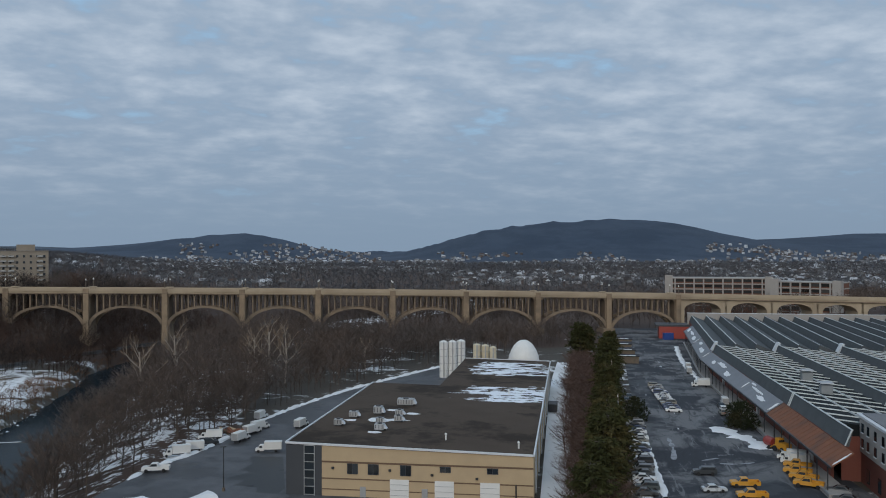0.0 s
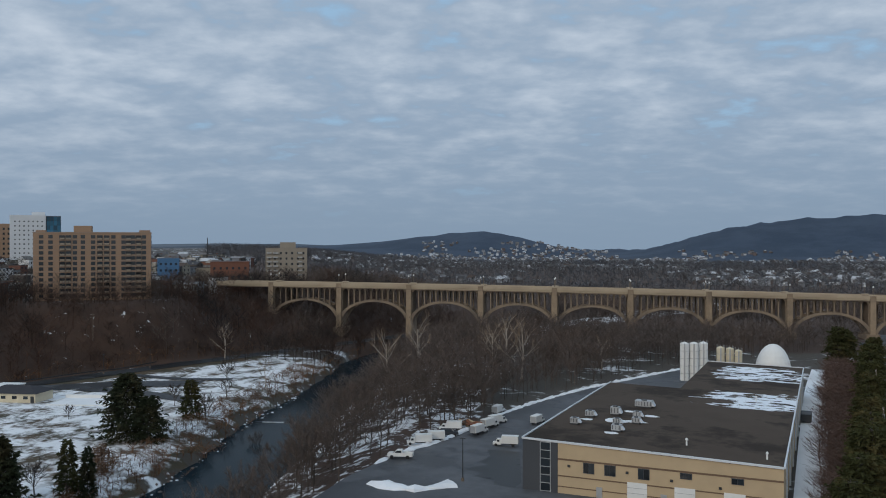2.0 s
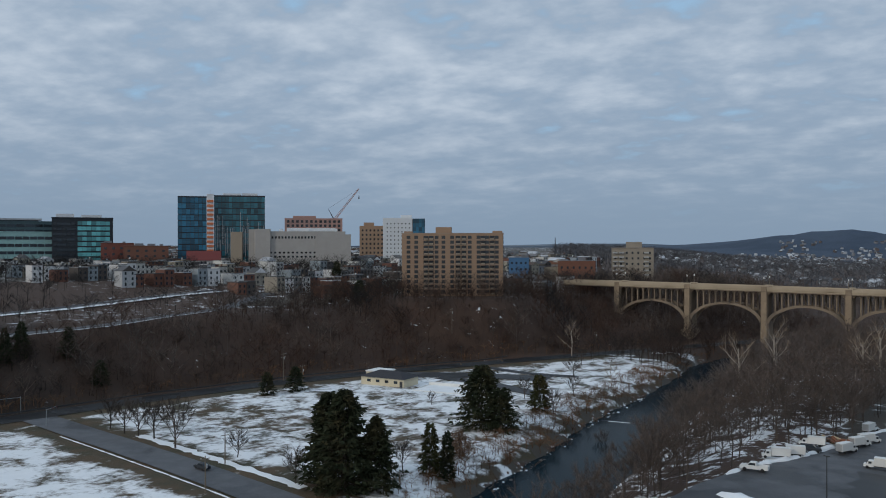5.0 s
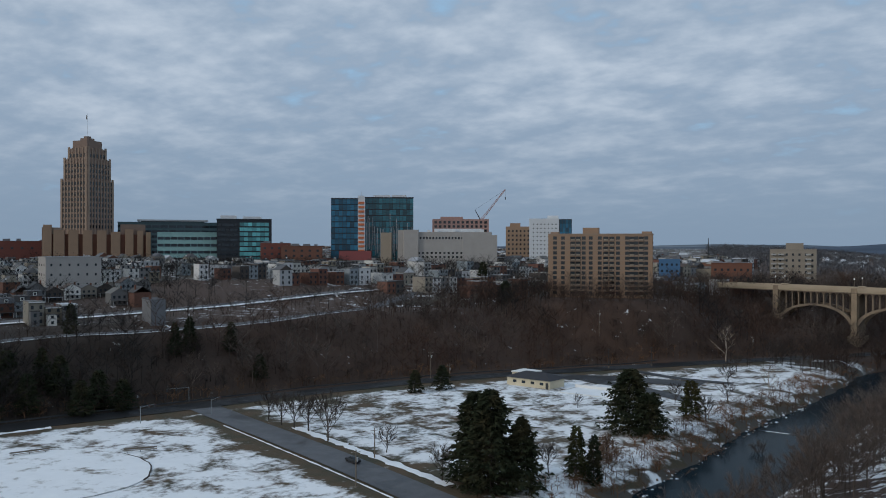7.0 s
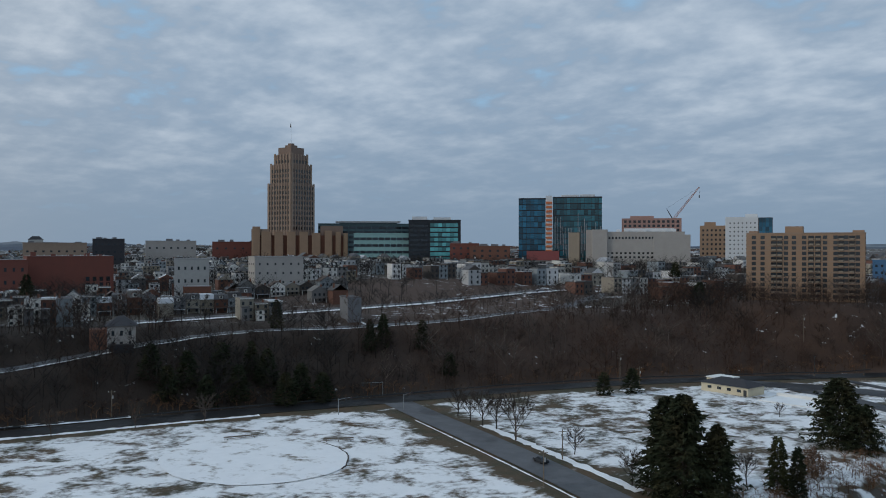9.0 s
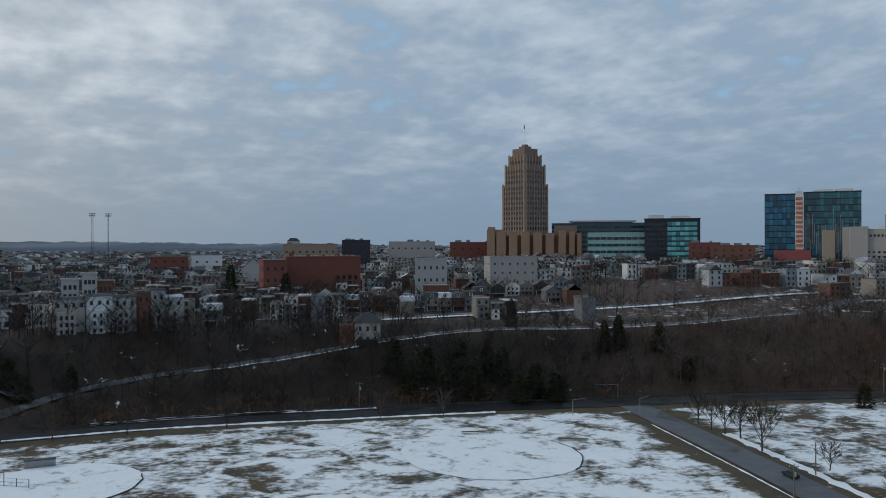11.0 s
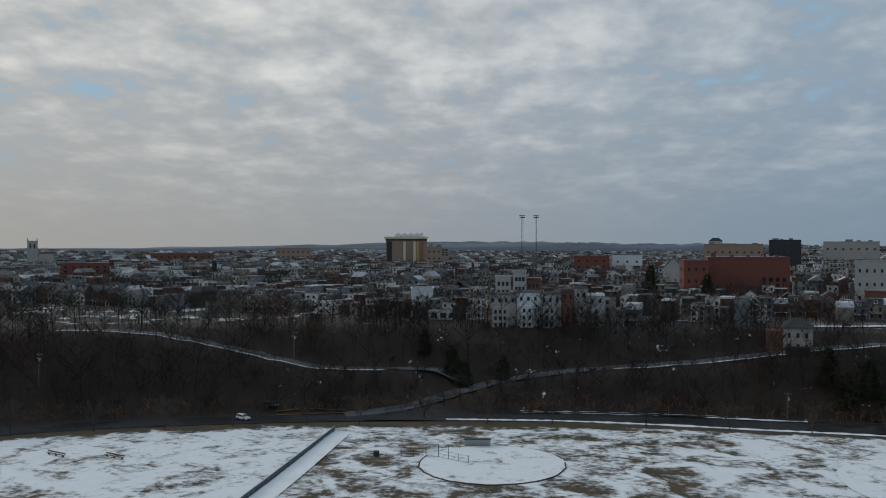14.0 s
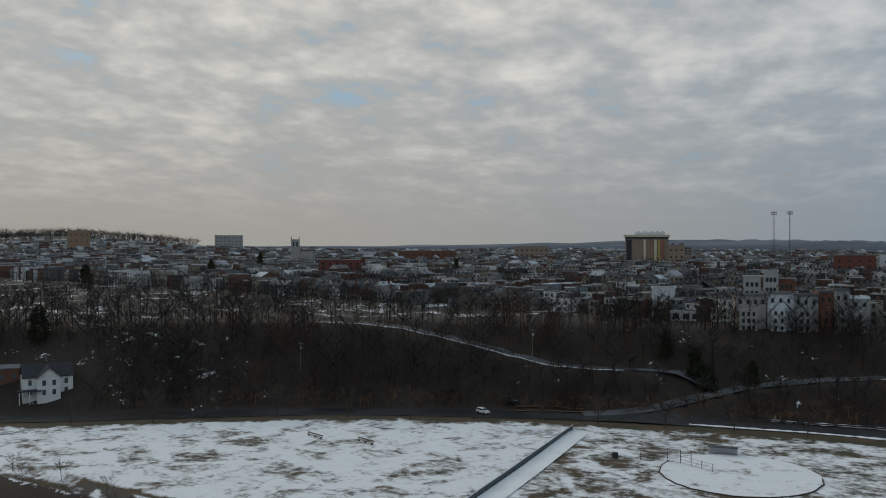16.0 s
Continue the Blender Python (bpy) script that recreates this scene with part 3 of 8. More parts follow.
def facing(yaw, r, turn=0.0, sink=0.0):
    """The pose of a building r metres off whose front (local -y) looks at the park; its base on the ground."""
    x, y = at_bearing(yaw, r)
    return pose(x, y, ground_z(x, y) - sink, 0, 0, yaw + turn)


def top_of(at, z):
    """Height over a building's base that reaches the level z."""
    return z - at.translation.z


def window_grid(parent, mat, x0, x1, z0, z1, y, nx, nz, w, h, name="window", out=0.03, depth=0.12, axis="y", label=""):
    """Windows in rows, each a part of its own on shared mesh data."""
    m = Mesh().box(0, 0, -h / 2, w, depth, h) if axis == "y" else Mesh().box(0, 0, -h / 2, depth, w, h)
    me = m.data(name, mat)
    for j in range(nz):
        for i in range(nx):
            u = x0 + (x1 - x0) * (i + 0.5) / nx
            z = z0 + (z1 - z0) * (j + 0.5) / nz
            part(name, me, mat, parent, label, pose(u, y, z) if axis == "y" else pose(y, u, z))


TANBRICK = plain("tan_brick", (0.205, 0.145, 0.115), 0.85, scale=0.25, amount=0.18, fine=3)
TANLIGHT = plain("pale_tan_stone", (0.285, 0.21, 0.158), 0.85, scale=0.25, amount=0.18)
FLATPALE = plain("pale_balcony_panel", (0.30, 0.245, 0.185), 0.85, amount=0.15)
ORANGEBRICK = plain("orange_tan_brick", (0.30, 0.198, 0.130), 0.85, scale=0.2, amount=0.15, fine=3)
REDBRICK = plain("red_brick", (0.165, 0.055, 0.040), 0.85, scale=0.3, amount=0.22, fine=3)
DARKBRICK = plain("brown_brick", (0.16, 0.070, 0.045), 0.85, scale=0.3, amount=0.22, fine=3)
GREYSTONE = plain("grey_limestone", (0.355, 0.335, 0.315), 0.85, scale=0.2, amount=0.15)
PALEPANEL = plain("pale_metal_panel", (0.60, 0.62, 0.64), 0.5, scale=0.2, amount=0.1)
BLUEGLASS = glass("blue_curtain_glass", (0.012, 0.098, 0.170), 0.06, 1)
GREENGLASS = glass("green_curtain_glass", (0.020, 0.098, 0.125), 0.06, 1)
TEALGLASS = glass("teal_glass", (0.10, 0.34, 0.36), 0.10, 1)
DARKGLASS = glass("smoked_glass", (0.014, 0.020, 0.026), 0.08, 1)
ROOFING = plain("grey_roofing", (0.17, 0.17, 0.18), 0.9, scale=0.2, amount=0.3)
SLATE = plain("dark_slate", (0.048, 0.048, 0.054), 0.9, scale=0.8, amount=0.3, spec=0.2)
REDROOF = plain("red_roofing", (0.15, 0.032, 0.028), 0.8, amount=0.2)
BLACKPANEL = plain("black_panel", (0.010, 0.015, 0.022), 0.6, amount=0.15)
TEALPANEL = plain("pale_teal_panel", (0.25, 0.42, 0.41), 0.6, amount=0.12)
DEEPTEAL = plain("deep_teal_panel", (0.045, 0.088, 0.100), 0.45, amount=0.2)
WARMGLASS = glass("shaded_pane", (0.045, 0.045, 0.045), 0.12, 1)


def art_deco_tower():
    at = facing(70.66, 745, 45)
    top = thing("office_tower", "tan brick art deco office tower with stepped setbacks and a flagpole", "skyscraper", at)
    sides_z = [(27.9, 112.0), (24.8, 128.7), (20.3, 137.2), (15.6, 143.7), (7.8, 146.0), (4.2, 147.7)]
    z0 = 0.0
    win = Mesh().box(0, 0, 0, 1.55, 0.5, 2.6).data("window", DARKGLASS)
    for n, (s, level) in enumerate(sides_z):
        z1 = top_of(at, level)
        tier = part("tier", Mesh().box(0, 0, z0, s, s, z1 - z0, chamfer=0.35), TANBRICK, top)
        bays = (8, 7, 5, 0, 0, 0)[n]
        pitch = (s - 2.6) / max(1, bays)
        for side in (0, 3) if bays else ():
            turn = pose(0, 0, 0, 0, 0, 90 * side)
            for b in range(bays + 1):
                x = -s / 2 + 1.3 + b * pitch
                # full-height piers between the window bays, the corner ones broader and taller
                edge = b in (0, bays)
                part("brick_pier", Mesh().box(x, -s / 2 - 0.1, z0, 1.9 if edge else 0.95, 0.75, z1 - z0 + (1.3 if edge else 0.5), taper=1.0), TANLIGHT, tier, at=turn)
            if n < 3:
                for b in range(bays):
                    x = -s / 2 + 1.3 + (b + 0.5) * pitch
                    z = (z0 + 1.6) if n else top_of(at, 74.0)
                    while z + 3.0 < z1:
                        part("window", win, None, tier, at=turn @ pose(x, -s / 2 + 0.12, z))
                        z += 4.25
        z0 = z1
    part("flagpole", Mesh().tube((0, 0, top_of(at, 147)), (0, 0, top_of(at, 166)), 0.12, 0.06, 6), STEEL, top)
    part("flag", Mesh().box(0.1, 0.9, top_of(at, 161.5), 0.12, 1.4, 3.4, taper=0.4), DARKSTEEL, top)
    # the podium in front
    at2 = facing(70.0, 722, 0)
    pod = thing("podium_block", "brown brick lower block with tall piers round the tower foot", "building", at2)
    h = top_of(at2, 73.0)
    body = part("body", Mesh().box(0, 6, 0, 76, 30, h - 4), DARKBRICK, pod)
    for i, (x, w, hh) in enumerate(((-36, 7, h + 3), (-28, 9, h - 1), (-18, 8, h - 1), (-8, 8, h - 1), (2, 8, h - 1), (12, 8, h - 2), (22, 7, h), (30, 5, h - 1), (36, 4, h - 2))):
        part("brick_bay", Mesh().box(x, -10, 0, w * 0.86, 5, hh, chamfer=0.3), ORANGEBRICK, body)
    part("rear_wing", Mesh().box(-33, 2, 0, 14, 20, h + 1), TANLIGHT, pod)
    part("rear_wing", Mesh().box(25, 4, 0, 18, 20, h + 4), TANBRICK, pod)


def curtain_block(name, label, yaw, r, w, d, ztop, mat, nx, nz, frame_mat=None, turn=0.0, zlow=None, gap=0.12, bands=None):
    """A block clad in separate panes between mullions."""
    at = facing(yaw, r, turn)
    top = thing(name, label, "office building", at)
    h = top_of(at, ztop)
    core = part("body", Mesh().box(0, d / 2, 0, w, d, h), frame_mat or BLACKPANEL, top)
    z0 = 0 if zlow is None else zlow
    pw, ph = w / nx, (h - z0) / nz
    pane = Mesh().box(0, 0, -ph * 0.43, pw * 0.92, 0.3, ph * (0.86 if not bands else bands)).data("pane", mat)
    for j in range(nz):
        for i in range(nx):
            part("pane", pane, None, core, at=pose(-w / 2 + (i + 0.5) * pw, -0.05, z0 + (j + 0.5) * ph))
    side = Mesh().box(0, 0, -ph * 0.43, 0.3, d / max(1, int(d / pw)) * 0.92, ph * (0.86 if not bands else bands)).data("pane", mat)
    n = max(1, int(d / pw))
    for sx in (-1,) if turn == 0 else (-1, 1):
        for j in range(nz):
            for i in range(n):
                part("pane", side, None, core, at=pose(sx * (w / 2 + 0.02), (i + 0.5) * d / n, z0 + (j + 0.5) * ph))
    part("parapet", Mesh().box(0, d / 2, h, w + 0.4, d + 0.4, 0.8), frame_mat or BLACKPANEL, top)
    return top, h


def roof_plant(top, h, boxes):
    for x, y, w, d, hh in boxes:
        part("roof_plant", Mesh().box(x, y, h + 0.5, w, d, hh, chamfer=0.1), PALEPANEL, top)


def downtown():
    art_deco_tower()
    t, h = curtain_block("glass_tower", "blue glass office tower beside an orange striped stair", 54.71, 700, 21.5, 26, 98.5, BLUEGLASS, 7, 12)
    t2, h2 = curtain_block("glass_tower", "dark green glass office tower with slanted mullions", 51.75, 700, 39, 26, 99.5, GREENGLASS, 14, 12, SLATE)
    roof_plant(t2, h2, ((-6, 12, 14, 10, 2.2), (8, 14, 12, 8, 2.6)))
    random.seed(5)
    for i in range(30):
        x = -18.5 + 37 * i / 29
        z = random.uniform(2, 20)
        part("mullion_fin", Mesh().box(x, -0.45, z, 0.28, 0.5, random.uniform(14, 26)), STEEL, t2)
    at = facing(53.6, 696)
    st = thing("stair_tower", "orange and white striped stair tower between two glass blocks", "stair tower", at)
    hh = top_of(at, 101)
    part("shaft", Mesh().box(0, 3, 0, 5.2, 6, hh), PALEPANEL, st)
    for i in range(14):
        part("landing", Mesh().box(0, -0.2, 6 + i * (hh - 9) / 14, 5.0, 1.2, 1.7), plain_orange, st, "orange panel")
    part("mast", Mesh().tube((0, 2, hh), (0, 2, hh + 3.5), 0.15, 0.08), STEEL, st)
    t, h = curtain_block("office_block", "black panelled office block with a teal glazed front", 61.19, 680, 41.3, 24, 80.4, TEALGLASS, 1, 1, BLACKPANEL)
    for o in list(t.children_recursive):
        if o.name.startswith("pane"):
            bpy.data.objects.remove(o)
    nz = 8
    for j in range(nz):
        z = 6 + j * (h - 7) / nz
        for i in range(7):
            part("pane", Mesh().box(-2.0 + i * 3.15, -0.05, z, 3.0, 0.3, (h - 7) / nz * 0.72), TEALGLASS, t)
        for i in range(5):
            part("pane", Mesh().box(-18.5 + i * 3.0, -0.05, z, 2.7, 0.3, (h - 7) / nz * 0.45), DARKGLASS, t)
    roof_plant(t, h, ((-12, 10, 12, 9, 3), (6, 12, 14, 8, 2.4)))
    t, h = curtain_block("office_block", "low pale teal office block with dark ribbon windows", 64.74, 690, 44, 22, 70.0, DARKGLASS, 9, 5, TEALPANEL, bands=0.4)
    t, h = curtain_block("office_block", "long dark glass office building behind the tower podium", 65.9, 800, 84, 30, 80.5, DARKGLASS, 12, 8, DEEPTEAL, bands=0.5)
    part("roof_slab", Mesh().box(4, 10, h + 1.6, 60, 22, 1.4), STEEL, t)
    part("clerestory", Mesh().box(4, 12, h + 0.3, 54, 18, 1.6), DARKGLASS, t)
    # limestone block
    at = facing(47.87, 640)
    g = thing("civic_building", "grey limestone public building with a recessed window band", "building", at)
    h = top_of(at, 71)
    body = part("body", Mesh().box(0, 14, 0, 66, 28, h, chamfer=0.3), GREYSTONE, g)
    window_grid(body, DARKGLASS, -26, 31, h - 6, h - 3, -0.02, 24, 1, 1.3, 1.6)
    window_grid(body, DARKGLASS, -26, 31, 9, 15, -0.02, 18, 2, 1.5, 1.3)
    part("corner_tower", Mesh().box(-33, 10, 0, 9, 10, h + 1.5), GREYSTONE, g)
    part("upper_storey", Mesh().box(8, 18, h, 36, 16, 2.6), PALEPANEL, g)
    part("east_wing", Mesh().box(24, 4, 0, 26, 9, h - 2.2, chamfer=0.2), GREYSTONE, g)
    part("west_tower", Mesh().box(-46, 8, 0, 8, 9, h - 0.5, chamfer=0.2), FLATPALE, g, "narrow paler tower")
    part("shoulder_block", Mesh().box(-27, 2, 0, 11, 8, h + 1.6, chamfer=0.2), GREYSTONE, g)
    for x in (-14, -8, -3, 5, 12, 19, 26):
        part("roof_plant", Mesh().box(x, 8, h, 2.6, 3, 1.2 + (x % 3) * 0.5, chamfer=0.1), PALEPANEL, g)
    # building site with its crane
    at = facing(47.0, 760)
    c = thing("unfinished_building", "unfinished pinkish concrete frame building under construction", "building", at)
    h = top_of(at, 84.5)
    body = part("frame", Mesh().box(0, 10, 0, 50, 20, h), plain_pink, c)
    window_grid(body, DARKGLASS, -24, 24, h - 12, h - 1, -0.02, 12, 3, 2.2, 2.2, "opening")
    part("stair_head", Mesh().box(-8, 10, h, 20, 10, 2.2), plain_pink, c)
    crane()
    at = facing(41.05, 700)
    b = thing("office_block", "white panelled block with a dark blue glazed corner", "office building", at)
    h = top_of(at, 83)
    body = part("body", Mesh().box(-5, 12, 0, 24, 24, h, chamfer=0.2), PALEPANEL, b)
    window_grid(body, PANE, -15, 6, 8, h - 3, -0.02, 7, 9, 0.9, 1.0)
    gl = part("glass_corner", Mesh().box(12.2, 12, 0, 10, 24, h - 0.5), BLACKPANEL, b)
    window_grid(gl, BLUEGLASS, 7.4, 17, 4, h - 1, -0.1, 4, 11, 2.2, 3.4, "pane")
    part("roof_plant", Mesh().box(2, 12, h, 9, 8, 2.6), PALEPANEL, b)
    at = facing(43.14, 740)
    b = thing("brick_block", "far orange brick hospital block", "building", at)
    h = top_of(at, 77.5)
    body = part("body", Mesh().box(0, 10, 0, 22, 20, h), ORANGEBRICK, b)
    window_grid(body, DARKGLASS, -10, 10, 6, h - 2, -0.02, 6, 7, 1.4, 1.7)
    part("penthouse", Mesh().box(-3, 10, h, 9, 9, 3), ORANGEBRICK, b)


plain_orange = plain("orange_panel", (0.55, 0.16, 0.06), 0.6, amount=0.1)
plain_pink = plain("raw_pink_concrete", (0.36, 0.22, 0.19), 0.85, amount=0.25)


def crane():
    x, y = at_bearing(45.6, 765)
    at = pose(x, y, ground_z(x, y), 0, 0, 45)
    c = thing("tower_crane", "tall lattice crane with a raised red jib", "crane", at)
    z = top_of(at, 84)
    part("mast", Mesh().box(0, 0, 0, 2.2, 2.2, z), STEEL, c)
    jib = Mesh()
    a, b = Vector((0, 0, z)), Vector((21, 0, z + 27))
    for q in ((-0.7, -0.5), (0.7, -0.5), (0, 0.8)):
        o = Vector((-q[1] * 0.8, q[0], q[1] * 0.5))
        jib.tube(a + o * 1.4, b + o * 0.6, 0.28, 0.2, 4)
    for i in range(18):
        p = a.lerp(b, i / 18)
        q = a.lerp(b, (i + 1) / 18)
        jib.tube(p + Vector((0, -0.7, 0)), q + Vector((0, 0.7, 0)), 0.12, 0.12, 3, False)
        jib.tube(p + Vector((0.4, 0.0, -0.3)), q + Vector((-0.4, 0.3, 0.3)), 0.12, 0.12, 3, False)
    part("jib", jib, plain("crane_paint", (0.36, 0.21, 0.19), 0.6), c, "faded pinkish lattice jib")
    part("counter_mast", Mesh().tube((-1, 0, z), (-6, 0, z + 9), 0.5, 0.25, 5), DARKSTEEL, c)
    part("pendant_line", Mesh().tube((-6, 0, z + 9), (20.6, 0, z + 26.6), 0.07, 0.07, 3), DARKSTEEL, c)
    part("hoist_line", Mesh().tube((21, 0, z + 27), (21, 0, z + 20), 0.09, 0.09, 3), DARKSTEEL, c)
    part("hook_block", Mesh().box(21, 0, z + 18, 0.9, 0.7, 2.2, chamfer=0.15), DARKSTEEL, c)


downtown()


def slab_flats():
    """The long tan apartment house at the edge of the wood."""
    at = facing(37.83, 440, -4)
    b = thing("apartment_house", "twelve-storey tan brick apartment house with recessed balconies", "apartment building", at)
    h = top_of(at, 66.3)
    x, d = 52.0, 18
    body = part("body", Mesh().box(0, d / 2, -2, x, d, h + 2, chamfer=0.2), ORANGEBRICK, b)
    floors = 12
    fh = (h - 1.5) / floors
    for j in range(floors):
        part("floor_band", Mesh().box(0, -0.03, 0.9 + j * fh, x + 0.1, 0.12, 0.28), TANLIGHT, body)
    win = Mesh().box(0, 0, 0, 1.9, 0.2, 1.6).data("window", PANE)
    bal = Mesh().box(0, 0, 0, 2.5, 1.0, 2.0).data("balcony_recess", DARKGLASS)
    rail = Mesh().box(0, -0.2, 0, 2.1, 0.9, 0.8).data("balcony_rail", FLATPALE)
    for j in range(floors):
        z = 1.5 + j * fh
        for xx in (-22.5, -18.5, -8.0, -4.5, 0.0, 9.0, 13.5, 18.0, 22.8):
            part("window", win, None, body, at=pose(xx, 0.0, z))
        for xx in (-13.5, -10.8, 3.0, 6.0, 15.8, 20.4):
            bb = part("balcony", bal, None, body, at=pose(xx, 0.35, z - 0.5))
            part("balcony_rail", rail, None, bb, at=pose(0, -0.3, 0))
        for k in range(4):
            for sx in (1,):
                part("window", win, None, body, at=pose(sx * x / 2, 2.5 + k * 4.2, z, 0, 0, 90))
    for xx, w, hh in ((-5.0, 8, 3.6), (-23.5, 4, 1.4), (23, 5, 1.6)):
        part("roof_house", Mesh().box(xx, d / 2, h, w, 7, hh, chamfer=0.1), ORANGEBRICK, b)
    part("parapet", Mesh().box(0, d / 2, h, x + 0.3, d + 0.3, 0.5), TANLIGHT, b)


slab_flats()

# ---- works, yards and car parks on the terrace ----
def sheet(name, pts, z, mat, label, category):
    m = Mesh()
    m.face(*[(x, y, z) for x, y in pts])
    me = m.data(name, mat)
    return tagged(new(name, me), label, category, kind="structure")


LOTZ = 13.14


def lot_material():
    """Patched asphalt: dry and wet areas, tyre tracks and thin slush."""
    m, n, b = material("patched_asphalt")
    p = place(n)
    x, y, z = n.split(p)
    lane = n.join(n.math("SUBTRACT", x, n.math("MULTIPLY", y, 0.17)), n.math("MULTIPLY", y, 0.16), 0.0)
    c = n.mix(n.smooth(n.noise(p, 0.055, 7, 0.6, 0.8), 0.43, 0.55), (0.034, 0.038, 0.047), (0.20, 0.20, 0.205))
    track = n.noise(lane, 0.42, 6, 0.65, 1.2)
    c = n.mix(n.math("MULTIPLY", n.smooth(track, 0.52, 0.62), 0.7), c, (0.026, 0.029, 0.036))
    c = n.mix(n.math("MULTIPLY", n.smooth(track, 0.42, 0.34), 0.6), c, (0.27, 0.275, 0.285))
    c = n.mix(n.math("MULTIPLY", n.noise(p, 2.2, 5, 0.65), 0.55), c, (0.048, 0.050, 0.056))
    wet = n.smooth(n.noise(p, 0.045, 5, 0.6), 0.50, 0.58)
    c = n.mix(wet, c, n.vmath("SCALE", c, scale=0.6))
    c, s = snow_over(n, lane, c, 0.352, 0.30, (1, 1, 1), 0.03)
    n.put(b.inputs["Base Color"], c)
    n.put(b.inputs["Roughness"], n.math("SUBTRACT", 0.9, n.math("MULTIPLY", wet, 0.35)))
    b.inputs["Specular IOR Level"].default_value = 0.3
    bump(n, b, n.noise(p, 6.0, 4), 0.25, 0.03)
    return m


LOT = lot_material()
YARD = asphalt_material("grey_yard_asphalt", 0.55, 0.30, 1.55)
sheet("car_park", [(-67, 120), (-66, 163), (-63, 181), (-56, 201), (-47, 243), (-30, 287), (0, 342), (22, 362), (38, 330), (33, 280), (14, 150), (8, 110)], LOTZ, YARD, "grey asphalt yard with damp streaks and slush", "car park")
SOAKED = asphalt_material("soaked_asphalt", 1.0, 0.12, 0.55)
sheet("wet_patch", [(-36, 193), (-43.7, 193.5), (-41.5, 187), (-43, 182), (-40.5, 180), (-44.5, 175), (-40, 173.5), (-41.5, 170), (-36.5, 168.5), (-36, 165), (-31.7, 164), (-31, 168)], LOTZ + 0.006, SOAKED, "soaked dark patch of meltwater on the yard asphalt", "wet patch")
sheet("car_park", [(30, 100), (40, 165), (53, 237), (72, 339), (90, 444), (100, 500), (128, 500), (133, 443), (106, 320), (84, 200), (76, 100)], LOTZ, LOT, "patched wet asphalt car park with tyre tracks and slush", "car park")
strip("service_lane", [(14, 110), (22, 165), (31, 230), (41, 300), (50, 352)], 6.5, SNOW, "snow-covered lane beside the warehouse", "lane", 0.17)


def berm(name, pts, w, h, seed, label, mat=None):
    """A heap of ploughed snow along a line."""
    line = along(pts, 1.6)
    rnd = random.Random(seed)
    m = Mesh()
    for i, p in enumerate(line):
        t = (line[min(i + 1, len(line) - 1)] - line[max(i - 1, 0)]).normalized()
        s = Vector((t.y, -t.x, 0))
        g = ground_z(p.x, p.y) + 0.1
        k = rnd.uniform(0.45, 1.15)
        for u, v in ((-0.5, 0), (-0.22, 0.75), (0.1, 1.0), (0.35, 0.5), (0.5, 0)):
            q = p + s * w * (u * k + rnd.uniform(-0.06, 0.06))
            m.v.append((q.x, q.y, g + h * v * k * rnd.uniform(0.7, 1.1)))
    for i in range(len(line) - 1):
        for j in range(4):
            a = i * 5 + j
            m.f.append((a, a + 1, a + 6, a + 5))
    return tagged(new(name, m.data(name, mat or SNOW)), label, "snow bank", kind="structure")


berm("snow_bank", [(-66, 150), (-63, 181), (-56, 201), (-47, 243), (-30, 287), (0, 342)], 2.1, 0.8, 1, "ploughed snow bank along the yard edge")
berm("snow_bank", [(41.5, 160), (47, 195), (52.5, 232)], 1.6, 0.5, 2, "low ridge of ploughed snow behind parked cars")
berm("snow_bank", [(-60, 160), (-50, 158), (-44, 163)], 5.0, 1.0, 3, "heap of old ploughed snow at the yard corner")
berm("snow_bank", [(71, 224), (73.5, 213), (75.5, 205), (75, 199)], 7.5, 0.55, 4, "dirty snow heap by the loading dock")
berm("snow_bank", [(90, 300), (96, 340), (103, 375), (110, 405)], 2.6, 0.6, 5, "thin snow along the dock wall")

SLUSH = plain("dirty_slush", (0.30, 0.31, 0.33), 0.8, scale=1.2, amount=0.5, tint=(0.12, 0.125, 0.135))
for k, line in enumerate(([(57, 189), (62, 191.5), (67, 191)], [(60, 186.5), (64, 186), (68, 187.5)], [(62, 194), (66, 194.5)], [(51, 190), (53.5, 200), (55.5, 212)])):
    berm("slush", line, 1.5, 0.06, 40 + k, "thin streak of dirty thawing slush on the asphalt", SLUSH)

SIDE_N = [(-212, 133), (-190, 131), (-160, 128.2), (-138, 126)]
SIDE_S = [(-228, 118.8), (-203, 116.8), (-160, 112.8), (-134, 110), (-112, 108)]
berm("snow_bank", SIDE_N, 3.4, 0.10, 12, "thin ragged snow along the side road")
berm("snow_bank", SIDE_S, 0.7, 0.10, 13, "thin ragged snow along the side road")

BEIGE = plain("beige_precast", (0.47, 0.355, 0.22), 0.85, scale=0.3, amount=0.12)
CHARCOAL = plain("charcoal_panel", (0.050, 0.055, 0.064), 0.5, scale=0.3, amount=0.15)
STRIPE = plain("brown_reveal", (0.15, 0.095, 0.06), 0.85, amount=0.1)


